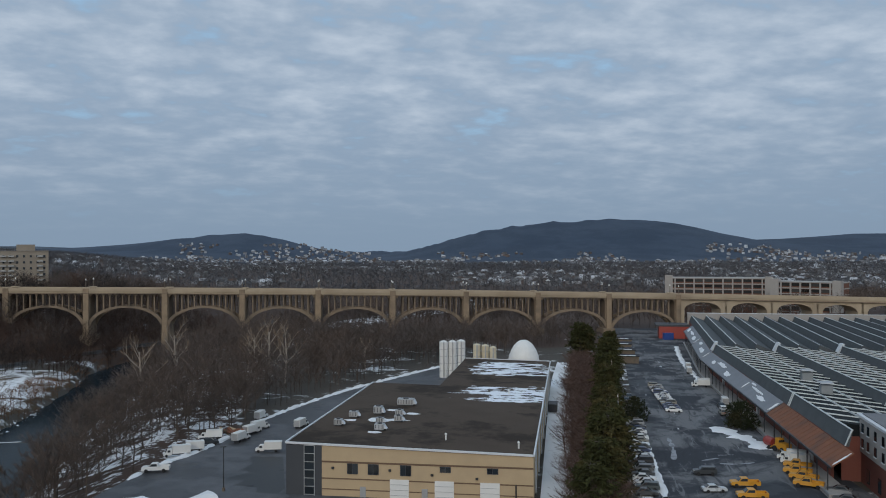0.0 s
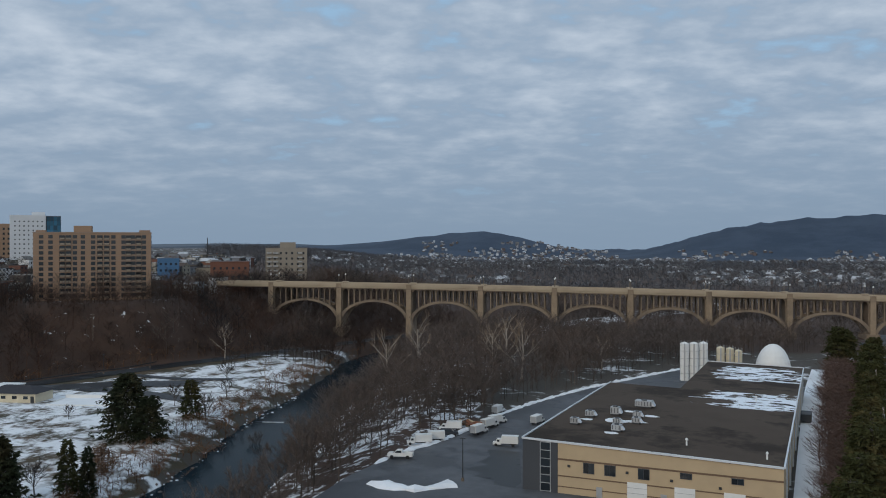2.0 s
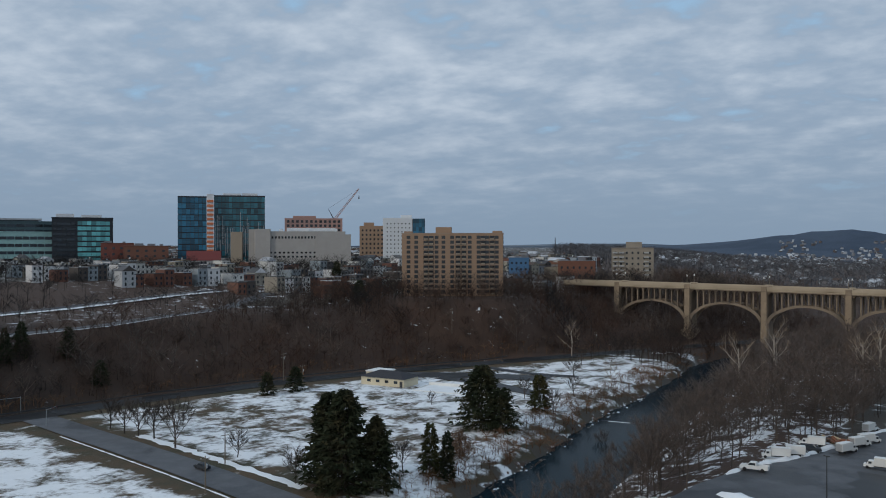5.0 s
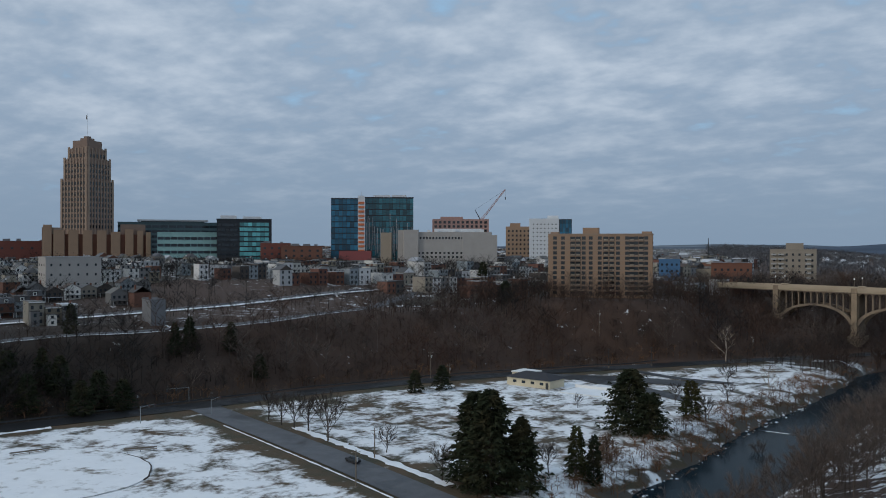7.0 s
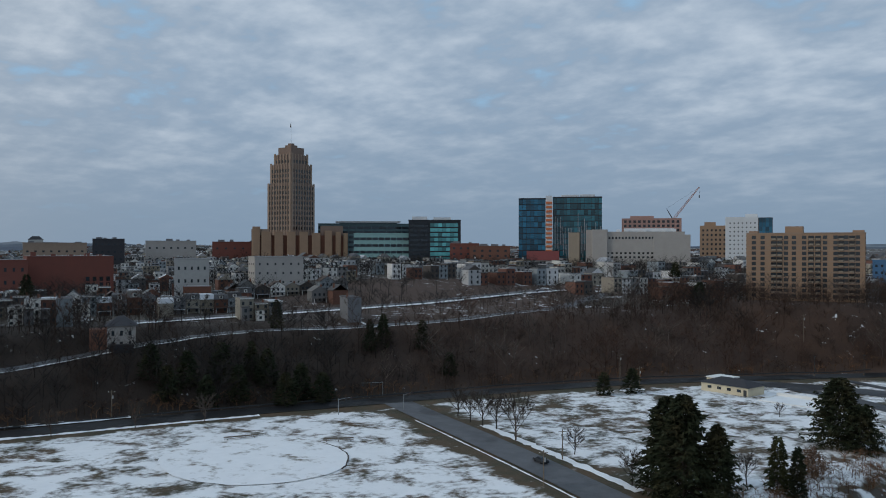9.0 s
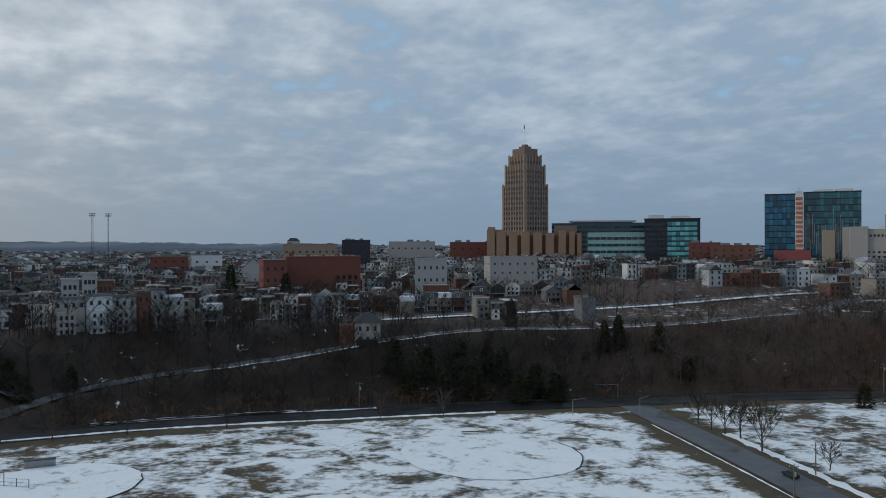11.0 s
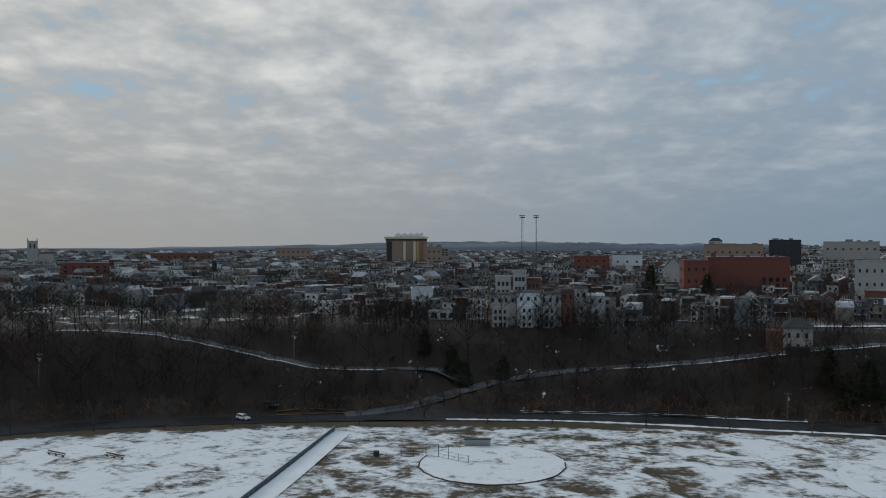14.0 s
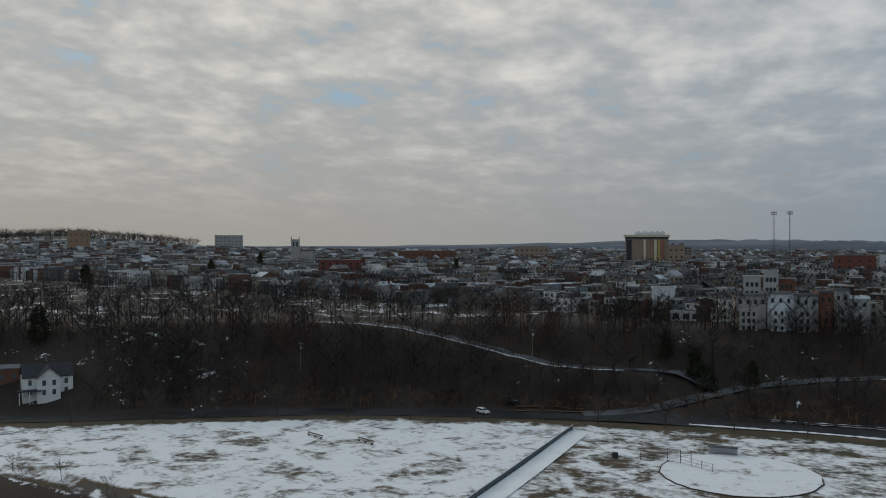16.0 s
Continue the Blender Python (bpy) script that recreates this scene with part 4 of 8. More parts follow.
def roof_material():
    m, n, b = material("gravel_roof")
    p, q = place(n), local(n)
    c = n.mix(n.noise(p, 0.10, 6), (0.066, 0.047, 0.036), (0.120, 0.093, 0.072))
    c = n.mix(n.math("MULTIPLY", n.noise(p, 2.5, 4), 0.6), c, (0.055, 0.043, 0.034))
    c = n.mix(n.smooth(n.noise(p, 0.05, 6, 0.65), 0.48, 0.60), c, n.vmath("SCALE", c, scale=0.45))
    x, y, z = n.split(q)
    def band(v, a, b, e):
        return n.math("MULTIPLY", n.smooth(v, a - e, a + e), n.math("SUBTRACT", 1.0, n.smooth(v, b - e, b + e)))

    patches = n.math("ADD", n.math("MULTIPLY", band(y, 94, 128, 6), n.smooth(x, 16, 26)), n.math("MULTIPLY", band(y, 50, 80, 8), n.smooth(x, 14, 30)))
    k = n.math("ADD", n.math("MULTIPLY", patches, 0.355), 0.16)
    q2 = n.vmath("MULTIPLY", q, (0.55, 1.25, 1))
    f = n.math("ADD", n.math("MULTIPLY", n.noise(q2, 0.20, 6, 0.6, 0.8), 0.58), n.math("MULTIPLY", n.noise(q2, 0.5, 4, 0.5, 0.4), 0.42))
    s = n.smooth(n.math("SUBTRACT", k, f), -0.010, 0.010)
    n.put(b.inputs["Base Color"], n.mix(s, c, (0.78, 0.81, 0.85)))
    b.inputs["Roughness"].default_value = 0.95
    b.inputs["Specular IOR Level"].default_value = 0.15
    bump(n, b, n.noise(p, 5.0, 3), 0.3, 0.04)
    return m


def warehouse():
    at = pose(-30, 164, 13, 0, 0, -8.4)
    w = thing("warehouse", "beige precast warehouse with a charcoal glazed corner and flat gravel roof", "warehouse", at)
    W, D1, D2, H = 47.0, 74.0, 132.0, 10.0
    fall = 1.0 / W

    def rz(x):
        return H - x * fall

    walls = Mesh()
    ring = [(7, 0), (W, 0), (W, D2), (18.5, D2), (18.5, D1), (0, D1), (0, 8), (7, 8)]
    for (x0, y0), (x1, y1) in zip(ring, ring[1:] + ring[:1]):
        walls.face((x0, y0, -0.5), (x1, y1, -0.5), (x1, y1, rz(x1) - 0.05), (x0, y0, rz(x0) - 0.05))
    body = part("wall", walls, BEIGE, w)
    roof = Mesh()
    for x0, x1, y0, y1 in ((0, 18.5, 0, D1), (18.5, W, 0, D2)):
        roof.hull([(x0, y0, rz(x0) - 0.3), (x1, y0, rz(x1) - 0.3), (x1, y1, rz(x1) - 0.3), (x0, y1, rz(x0) - 0.3)], [(x0, y0, rz(x0)), (x1, y0, rz(x1)), (x1, y1, rz(x1)), (x0, y1, rz(x0))])
    part("roof", roof, roof_material(), w, "brown gravel roof with streaks of snow")
    for (x0, y0), (x1, y1) in (((0, -0.15), (W, -0.15)), ((W + 0.1, 0), (W + 0.1, D2)), ((18.5, D2), (W, D2)), ((-0.1, 0), (-0.1, D1))):
        dx, dy = x1 - x0, y1 - y0
        l = math.hypot(dx, dy)
        nx, ny = -dy / l * 0.15, dx / l * 0.15
        part("coping", Mesh().hull([(x0 - nx, y0 - ny, rz(x0) - 0.15), (x1 - nx, y1 - ny, rz(x1) - 0.15), (x1 + nx, y1 + ny, rz(x1) - 0.15), (x0 + nx, y0 + ny, rz(x0) - 0.15)],
             [(x0 - nx, y0 - ny, rz(x0) + 0.22), (x1 - nx, y1 - ny, rz(x1) + 0.22), (x1 + nx, y1 + ny, rz(x1) + 0.22), (x0 + nx, y0 + ny, rz(x0) + 0.22)]), PALEPANEL, w)
    for z, hh in ((6.7, 0.32), (3.6, 0.22), (1.6, 0.18)):
        part("reveal_band", Mesh().box((7 + W) / 2, -0.02, z - 0.25, W - 7, 0.1, hh), STRIPE, body)
    corner = part("glazed_corner", Mesh().box(3.5, 4, -0.5, 7.0, 8.2, H + 0.1), CHARCOAL, w)
    for i in range(6):
        part("pane", Mesh().box(4.6, -0.15, 0.4 + i * 1.55, 1.9, 0.12, 1.35), DARKGLASS, corner)
    for x in (3.6, 5.6):
        part("mullion", Mesh().box(x, -0.18, 0, 0.14, 0.18, H - 0.4), STEEL, corner)
    for i in range(7):
        part("transom", Mesh().box(4.6, -0.18, 0.25 + i * 1.55, 2.0, 0.18, 0.12), STEEL, corner)
    for x in (13, 17, 23.2, 30.7, 39.5):
        tall = 2.0 if x < 25 else 1.1
        f = part("window_frame", Mesh().box(x, -0.04, 6.4 - tall, 2.1, 0.14, tall), CHARCOAL, body)
        for s in (-0.5, 0.5):
            part("pane", Mesh().box(x + s, -0.1, 6.5 - tall, 0.9, 0.1, tall - 0.2), DARKGLASS, f)
    for x in (22, 30.5, 39):
        d = part("overhead_door", Mesh().box(x, -0.05, -0.2, 3.6, 0.2, 3.9), WHITEPAINT, body, "white overhead door")
        for k in range(3):
            part("door_rib", Mesh().box(x, -0.17, 0.7 + k, 3.5, 0.05, 0.06), STEEL, d)
    for x, z in ((9.2, 5.3), (20.2, 5.2), (28.2, 4.6), (36.6, 4.2)):
        part("wall_lamp", Mesh().box(x, -0.2, z, 0.5, 0.35, 0.4, chamfer=0.08), DARKSTEEL, body)
    part("door", Mesh().box(15, -0.05, -0.2, 1.1, 0.2, 2.3), STEEL, body)
    part("door", Mesh().box(26.8, -0.05, -0.2, 1.1, 0.2, 2.3), STEEL, body)
    part("downpipe", Mesh().tube((W - 3.2, -0.25, 0), (W - 3.2, -0.25, 3.6), 0.14, 0.14, 6), DARKSTEEL, body)
    for k in range(8):
        part("side_pilaster", Mesh().box(W + 0.12, 8 + k * 16, -0.4, 0.4, 0.8, rz(W)), PALEPANEL, body)
    # rooftop machines, each standing on the roof
    def unit(x, y, sx, sy, sz, big=False):
        g = copy_base @ pose(x, y, rz(x) + 0.02)
        u = thing("rooftop_unit", "grey metal rooftop air handler" if not big else "large grey ribbed rooftop air handler", "air conditioner", g, "units on the warehouse roof")
        part("curb", Mesh().box(0, 0, -0.1, sx * 0.9, sy * 0.9, 0.4), DARKSTEEL, u)
        part("housing", Mesh().box(0, 0, 0.28, sx, sy, sz, chamfer=0.08), STEEL, u)
        part("hood", Mesh().hull([(sx / 2, -sy / 2 + 0.1, 0.5), (sx / 2 + 0.6, -sy / 2 + 0.1, 0.4), (sx / 2 + 0.6, sy / 2 - 0.1, 0.4), (sx / 2, sy / 2 - 0.1, 0.5)],
             [(sx / 2, -sy / 2 + 0.1, sz), (sx / 2 + 0.1, -sy / 2 + 0.1, sz), (sx / 2 + 0.1, sy / 2 - 0.1, sz), (sx / 2, sy / 2 - 0.1, sz)]), PALEPANEL, u)
        part("fan", Mesh().tube((0, 0, 0.28 + sz), (0, 0, 0.5 + sz), min(sx, sy) * 0.32, min(sx, sy) * 0.28, 10), DARKSTEEL, u)
        for k in range(3 if not big else 6):
            part("louvre", Mesh().box(-sx / 2 + sx * (k + 0.5) / (3 if not big else 6), -sy / 2 - 0.02, 0.5, 0.12, 0.08, sz * 0.7), CHARCOAL, u)
    copy_base = at
    for x, y, sx, sy, sz, b in ((6.6, 26, 1.9, 1.5, 1.1, False), (5.6, 17, 1.7, 1.4, 1.1, False), (11.0, 31, 1.9, 1.7, 1.5, False), (15.0, 43, 3.9, 2.2, 1.3, True), (16.0, 30, 1.7, 1.4, 1.1, False), (17.0, 24, 1.7, 1.4, 1.0, False), (13.6, 21, 1.6, 1.3, 1.0, False), (15.0, 14.5, 2.0, 1.5, 1.1, False)):
        unit(x, y, sx, sy, sz, b)
    rnd = random.Random(12)
    for x, y, a, b in ((12.5, 24.5, 3.4, 1.2), (16.5, 25.5, 2.6, 0.6), (13.5, 36, 2.4, 0.5), (6.8, 23, 1.5, 0.5), (14.2, 12.5, 1.6, 0.5), (18.5, 33, 1.8, 0.5)):
        ring = [(x + a * math.cos(q * math.pi / 7) * rnd.uniform(0.6, 1.1), y + b * 2.2 * math.sin(q * math.pi / 7) * rnd.uniform(0.5, 1.1)) for q in range(14)]
        part("snow_patch", Mesh().hull([(u, v, rz(u)) for u, v in ring], [(u, v, rz(u) + 0.07) for u, v in ring]), SNOW, w, "thin old snow on the roof")
    for x, y in ((29.5, 9), (38, 64), (44, 5)):
        v = thing("roof_vent", "small white roof vent pipe", "vent", at @ pose(x, y, rz(x)))
        part("stack", Mesh().tube((0, 0, -0.05), (0, 0, 1.1), 0.16, 0.16, 8), WHITEPAINT, v)
        part("cowl", Mesh().tube((0, 0, 1.1), (0, 0, 1.4), 0.3, 0.12, 8), WHITEPAINT, v)


warehouse()


def silo(x, y, r, h, legs=False):
    s = thing("silo", "tall white cylindrical storage silo with a railing" if h > 11 else "short cream storage silo", "silo", pose(x, y, ground_z(x, y)), "silos behind the warehouse")
    mat = WHITEPAINT if h > 11 else CREAM
    part("shell", Mesh().tube((0, 0, -0.3), (0, 0, h), r, r, 18), mat, s)
    part("top_cone", Mesh().tube((0, 0, h), (0, 0, h + r * 0.35), r, r * 0.3, 18), mat, s)
    for k in range(4):
        part("hoop", Mesh().tube((0, 0, h * (k + 1) / 5), (0, 0, h * (k + 1) / 5 + 0.12), r + 0.05, r + 0.05, 18), STEEL, s)
    for k in range(8):
        a = k * math.pi / 4
        part("rail_post", Mesh().tube((r * 0.95 * math.cos(a), r * 0.95 * math.sin(a), h), (r * 0.95 * math.cos(a), r * 0.95 * math.sin(a), h + 1.1), 0.05, 0.05, 4), STEEL, s)
    part("ladder", Mesh().box(0, -r - 0.2, 0, 0.5, 0.12, h), STEEL, s)


CREAM = plain("cream_paint", (0.62, 0.55, 0.40), 0.6, amount=0.15)
for x, y in ((0.2, 312), (3.4, 313), (6.6, 315)):
    silo(x, y, 1.55, 13.0)
for x, y, r, h in ((12.6, 322, 1.4, 11.6), (15.8, 323, 1.4, 11.2), (18.6, 321, 1.3, 10.8)):
    silo(x, y, r, h - 0.8)

tent = thing("fabric_dome", "white fabric storage dome behind the warehouse", "dome", pose(31.5, 336, 13))
part("cover", Mesh().dome(0, 0, 0, 6.4, 11.2, 20, 7), WHITEPAINT, tent)
part("base_ring", Mesh().tube((0, 0, -0.3), (0, 0, 1.2), 6.5, 6.5, 20), CONCRETE, tent)

skip = thing("waste_container", "dark steel waste container on the snowy lane", "container", pose(31.5, 247, 13.2, 0, 0, -8))
part("bin", Mesh().box(0, 0, 0.15, 2.4, 5.6, 2.2, taper=1.06), DARKSTEEL, skip)
for y in (-2, -0.7, 0.7, 2):
    part("rib", Mesh().box(0, y, 0.2, 2.62, 0.15, 2.1, taper=1.04), BLACKPANEL, skip)


# --- vehicles ---
CARPAINT = palette("car_paint", [(0.62, 0.62, 0.62), (0.02, 0.02, 0.024), (0.28, 0.29, 0.30), (0.012, 0.03, 0.09), (0.70, 0.70, 0.69), (0.10, 0.105, 0.11), (0.05, 0.065, 0.07), (0.22, 0.21, 0.18), (0.03, 0.035, 0.04), (0.55, 0.56, 0.57)], 0.3, 0.05)
YELLOW = plain("yellow_truck_paint", (0.56, 0.265, 0.022), 0.4, amount=0.1)
TRUCKWHITE = plain("white_truck_paint", (0.68, 0.68, 0.66), 0.45, amount=0.1)
LIGHT_RED, LIGHT_CLEAR = plain("red_lens", (0.35, 0.01, 0.01), 0.25), plain("clear_lens", (0.7, 0.7, 0.66), 0.2)


def profile(m, pts, w, inset=0.0):
    """An outline in x, z pushed out to both sides, narrower towards the top."""
    zs = [p[1] for p in pts]
    lo, hi = min(zs), max(zs)
    low = [(x, -w / 2 + inset * (z - lo) / (hi - lo), z) for x, z in pts]
    high = [(x, w / 2 - inset * (z - lo) / (hi - lo), z) for x, z in pts]
    return m.hull(low, high)


def wheels(top, xs, w, r):
    tyre = Mesh().tube((0, -0.11, 0), (0, 0.11, 0), r, r, 12).data("wheel", RUBBER)
    for x in xs:
        for y in (-w / 2 + 0.1, w / 2 - 0.1):
            part("wheel", tyre, None, top, at=pose(x, y, r))



def lights(top, l, w, z):
    part("headlight", Mesh().box(l / 2 - 0.02, 0, z, 0.1, w - 0.4, 0.15), LIGHT_CLEAR, top)
    part("tail_light", Mesh().box(-l / 2 + 0.02, 0, z, 0.1, w - 0.4, 0.16), LIGHT_RED, top)


def sedan(paint=None, label="parked saloon car on wet asphalt"):
    c = thing("car", label, "car", group="parked cars")
    body = profile(Mesh(), [(-2.3, 0.32), (2.3, 0.3), (2.35, 0.6), (2.2, 0.78), (0.95, 0.93), (0.2, 1.42), (-1.05, 1.44), (-1.75, 0.98), (-2.3, 0.92), (-2.36, 0.6)], 1.8, 0.22)
    part("body", body, paint or CARPAINT, c)
    part("windscreen", Mesh().hull([(0.98, -0.72, 0.95), (0.98, 0.72, 0.95), (0.27, 0.6, 1.41), (0.27, -0.6, 1.41)], [(1.04, -0.72, 0.97), (1.04, 0.72, 0.97), (0.33, 0.6, 1.43), (0.33, -0.6, 1.43)]), PANE, c)
    part("rear_window", Mesh().hull([(-1.72, -0.7, 1.0), (-1.72, 0.7, 1.0), (-1.12, 0.6, 1.42), (-1.12, -0.6, 1.42)], [(-1.78, -0.7, 1.02), (-1.78, 0.7, 1.02), (-1.18, 0.6, 1.44), (-1.18, -0.6, 1.44)]), PANE, c)
    for y in (-0.765, 0.765):
        part("side_window", Mesh().hull([(-1.45, y, 0.98), (0.75, y, 0.98), (0.12, y * 0.93, 1.36), (-1.0, y * 0.93, 1.36)], [(-1.45, y * 1.06, 0.98), (0.75, y * 1.06, 0.98), (0.12, y * 0.99, 1.36), (-1.0, y * 0.99, 1.36)]), PANE, c)
    lights(c, 4.6, 1.8, 0.6)
    wheels(c, (-1.4, 1.4), 1.8, 0.32)
    return c


def suv(paint=None, label="parked sport utility car on wet asphalt"):
    c = thing("car", label, "car", group="parked cars")
    part("body", profile(Mesh(), [(-2.3, 0.4), (2.3, 0.38), (2.35, 0.8), (2.2, 1.0), (1.1, 1.1), (0.5, 1.66), (-1.95, 1.7), (-2.3, 1.1), (-2.36, 0.7)], 1.88, 0.2), paint or CARPAINT, c)
    part("windscreen", Mesh().hull([(1.12, -0.74, 1.12), (1.12, 0.74, 1.12), (0.56, 0.66, 1.64), (0.56, -0.66, 1.64)], [(1.18, -0.74, 1.14), (1.18, 0.74, 1.14), (0.62, 0.66, 1.66), (0.62, -0.66, 1.66)]), PANE, c)
    part("rear_window", Mesh().hull([(-2.24, -0.7, 1.16), (-2.24, 0.7, 1.16), (-2.0, 0.62, 1.6), (-2.0, -0.62, 1.6)], [(-2.32, -0.7, 1.18), (-2.32, 0.7, 1.18), (-2.08, 0.62, 1.62), (-2.08, -0.62, 1.62)]), PANE, c)
    for y in (-0.8, 0.8):
        part("side_window", Mesh().hull([(-2.0, y, 1.13), (0.9, y, 1.13), (0.42, y * 0.94, 1.58), (-1.85, y * 0.94, 1.58)], [(-2.0, y * 1.06, 1.13), (0.9, y * 1.06, 1.13), (0.42, y, 1.58), (-1.85, y, 1.58)]), PANE, c)
    lights(c, 4.6, 1.88, 0.8)
    wheels(c, (-1.4, 1.45), 1.88, 0.37)
    return c


def pickup(paint, label):
    c = thing("pickup_truck", label, "truck", group="yellow works trucks")
    part("cab", profile(Mesh(), [(-0.6, 0.5), (2.7, 0.5), (2.75, 1.05), (2.6, 1.15), (1.3, 1.25), (0.75, 1.85), (-0.5, 1.88), (-0.62, 1.2)], 1.95, 0.2), paint, c)
    b = part("bed", Mesh().box(-1.75, 0, 0.5, 2.3, 1.95, 0.25), paint, c)
    for y in (-0.92, 0.92):
        part("bed_side", Mesh().box(-1.75, y, 0.75, 2.3, 0.1, 0.5), paint, b)
    part("tailgate", Mesh().box(-2.86, 0, 0.55, 0.1, 1.9, 0.7), paint, b)
    part("windscreen", Mesh().hull([(1.32, -0.76, 1.27), (1.32, 0.76, 1.27), (0.8, 0.68, 1.82), (0.8, -0.68, 1.82)], [(1.4, -0.76, 1.29), (1.4, 0.76, 1.29), (0.88, 0.68, 1.84), (0.88, -0.68, 1.84)]), PANE, c)
    for y in (-0.83, 0.83):
        part("side_window", Mesh().hull([(-0.4, y, 1.28), (1.1, y, 1.28), (0.68, y * 0.94, 1.76), (-0.4, y * 0.94, 1.76)], [(-0.4, y * 1.06, 1.28), (1.1, y * 1.06, 1.28), (0.68, y, 1.76), (-0.4, y, 1.76)]), PANE, c)
    lights(c, 5.5, 1.95, 0.85)
    wheels(c, (-1.8, 1.75), 1.95, 0.4)
    return c


def box_truck(paint, label, length=5.2):
    c = thing("box_truck", label, "truck", group="white box trucks")
    cab = part("cab", profile(Mesh(), [(0.4, 0.5), (2.9, 0.5), (2.95, 1.2), (2.2, 1.35), (1.75, 2.2), (0.4, 2.25)], 2.0, 0.15), paint, c)
    part("windscreen", Mesh().hull([(2.2, -0.8, 1.38), (2.2, 0.8, 1.38), (1.82, 0.72, 2.12), (1.82, -0.72, 2.12)], [(2.28, -0.8, 1.4), (2.28, 0.8, 1.4), (1.9, 0.72, 2.14), (1.9, -0.72, 2.14)]), PANE, cab)
    for y in (-0.93, 0.93):
        part("side_window", Mesh().box(1.3, y, 1.4, 0.8, 0.1, 0.6), PANE, cab)
    b = part("cargo_box", Mesh().box(0.3 - length / 2, 0, 0.9, length, 2.3, 2.3, chamfer=0.08), paint, c)
    part("rear_door", Mesh().box(0.28 - length, 0, 1.0, 0.08, 2.0, 2.0), STEEL, b)
    part("chassis", Mesh().box(-1.0, 0, 0.5, length + 1.4, 1.0, 0.4), DARKSTEEL, c)
    lights(c, 5.8, 2.0, 0.75)
    wheels(c, (-length * 0.62, 2.0), 2.1, 0.42)
    return c


def stand(ob, x, y, yaw, z=None):
    return copy_thing(ob, pose(x, y, (ground_z(x, y) if z is None else z), 0, 0, yaw))


CARZ = LOTZ + 0.01
random.seed(11)
saloon, jeep = sedan(), suv()
saloon.matrix_basis, jeep.matrix_basis = pose(51.2, 230, CARZ, 0, 0, 172), pose(50.6, 226.6, CARZ, 0, 0, 172)
for k in range(19):
    y = 223.2 - k * 3.35 + random.uniform(-0.25, 0.25)
    stand(random.choice((saloon, jeep, saloon)), 50.0 - k * 0.63 + random.uniform(-0.3, 0.3), y, 172 + random.uniform(-3, 3) + 180 * (k % 3 == 0), CARZ)
for k in range(13):
    stand(random.choice((saloon, jeep, saloon)), 71.2 - k * 0.45, 289 - k * 3.65, -8 + random.uniform(-3, 3) + 180 * (k % 4 == 1), CARZ)
for x, y, a in ((54, 177.5, 176), (75.5, 164, 150), (78.5, 241, 82), (80.2, 246, 76), (79, 235, 84), (74, 158, 150), (81.5, 252, 80), (56, 262, 75), (58, 268, 78)):
    stand(random.choice((saloon, jeep)), x, y, a, CARZ)
SILVER = plain("silver_car_paint", (0.52, 0.54, 0.55), 0.3, 0.3, amount=0.06)
silver = sedan(SILVER, "silver saloon car parked on wet asphalt")
silver.matrix_basis = pose(52, 165, CARZ, 0, 0, 2)
truck = pickup(YELLOW, "yellow works pickup truck parked on wet asphalt")
truck.matrix_basis = pose(59, 168.3, CARZ, 0, 0, 176)
for x, y, a in ((57.6, 160.5, 176), (73.2, 177.5, 152), (72.6, 173, 150), (71.4, 168, 149), (75.2, 182.5, 152)):
    stand(truck, x, y, a, CARZ)


def loader():
    c = thing("wheel_loader", "yellow wheel loader with a red tank beside the dock", "digger", pose(77.6, 197, CARZ, 0, 0, 110))
    part("engine_body", Mesh().box(-1.0, 0, 0.7, 2.6, 2.0, 1.5, chamfer=0.2), YELLOW, c)
    cab = part("cab", Mesh().box(0.7, 0, 0.8, 1.4, 1.7, 2.3, taper=0.9, chamfer=0.1), YELLOW, c)
    part("cab_window", Mesh().box(0.7, 0, 2.0, 1.44, 1.5, 0.7), PANE, cab)
    for y in (-0.6, 0.6):
        part("lift_arm", Mesh().tube((1.3, y, 1.6), (3.0, y, 0.6), 0.14, 0.12, 6), YELLOW, c)
    part("bucket", Mesh().hull([(2.9, -1.3, 0.05), (3.8, -1.3, 0.05), (3.0, -1.3, 1.0)], [(2.9, 1.3, 0.05), (3.8, 1.3, 0.05), (3.0, 1.3, 1.0)]), DARKSTEEL, c)
    wheels(c, (-1.2, 1.2), 2.1, 0.65)
    tank = thing("oil_tank", "red cylindrical tank by the dock", "tank", pose(77.0, 202, CARZ, 0, 0, 100))
    part("shell", Mesh().tube((-1.6, 0, 1.3), (1.6, 0, 1.3), 1.1, 1.1, 14), plain("red_tank_paint", (0.28, 0.04, 0.03), 0.5, amount=0.2), tank)
    for x in (-1.1, 1.1):
        part("cradle", Mesh().box(x, 0, 0, 0.3, 1.6, 0.5), DARKSTEEL, tank)


loader()
van = box_truck(TRUCKWHITE, "white box truck parked in the yard")
van.matrix_basis = pose(-58, 211, CARZ, 0, 0, 190)
van.scale = (0.74, 0.74, 0.74)
for x, y, a in ((-59, 198, 200), (-61, 194, 202), (-49, 210, 70), (-48, 218, 65), (-47, 223, 60), (-41, 198, 185), (-50, 237, 80), (-37, 226, 75), (84, 257, 80), (87, 293, 172), (86, 289.5, 170), (92, 322, 80), (95, 334, 80), (76, 189.5, 155), (75.4, 186, 155)):
    c = stand(van, x, y, a, CARZ)
    c.scale = (0.76, 0.76, 0.76)
dark_suv = suv(BLACKPANEL, "black utility car parked in the yard")
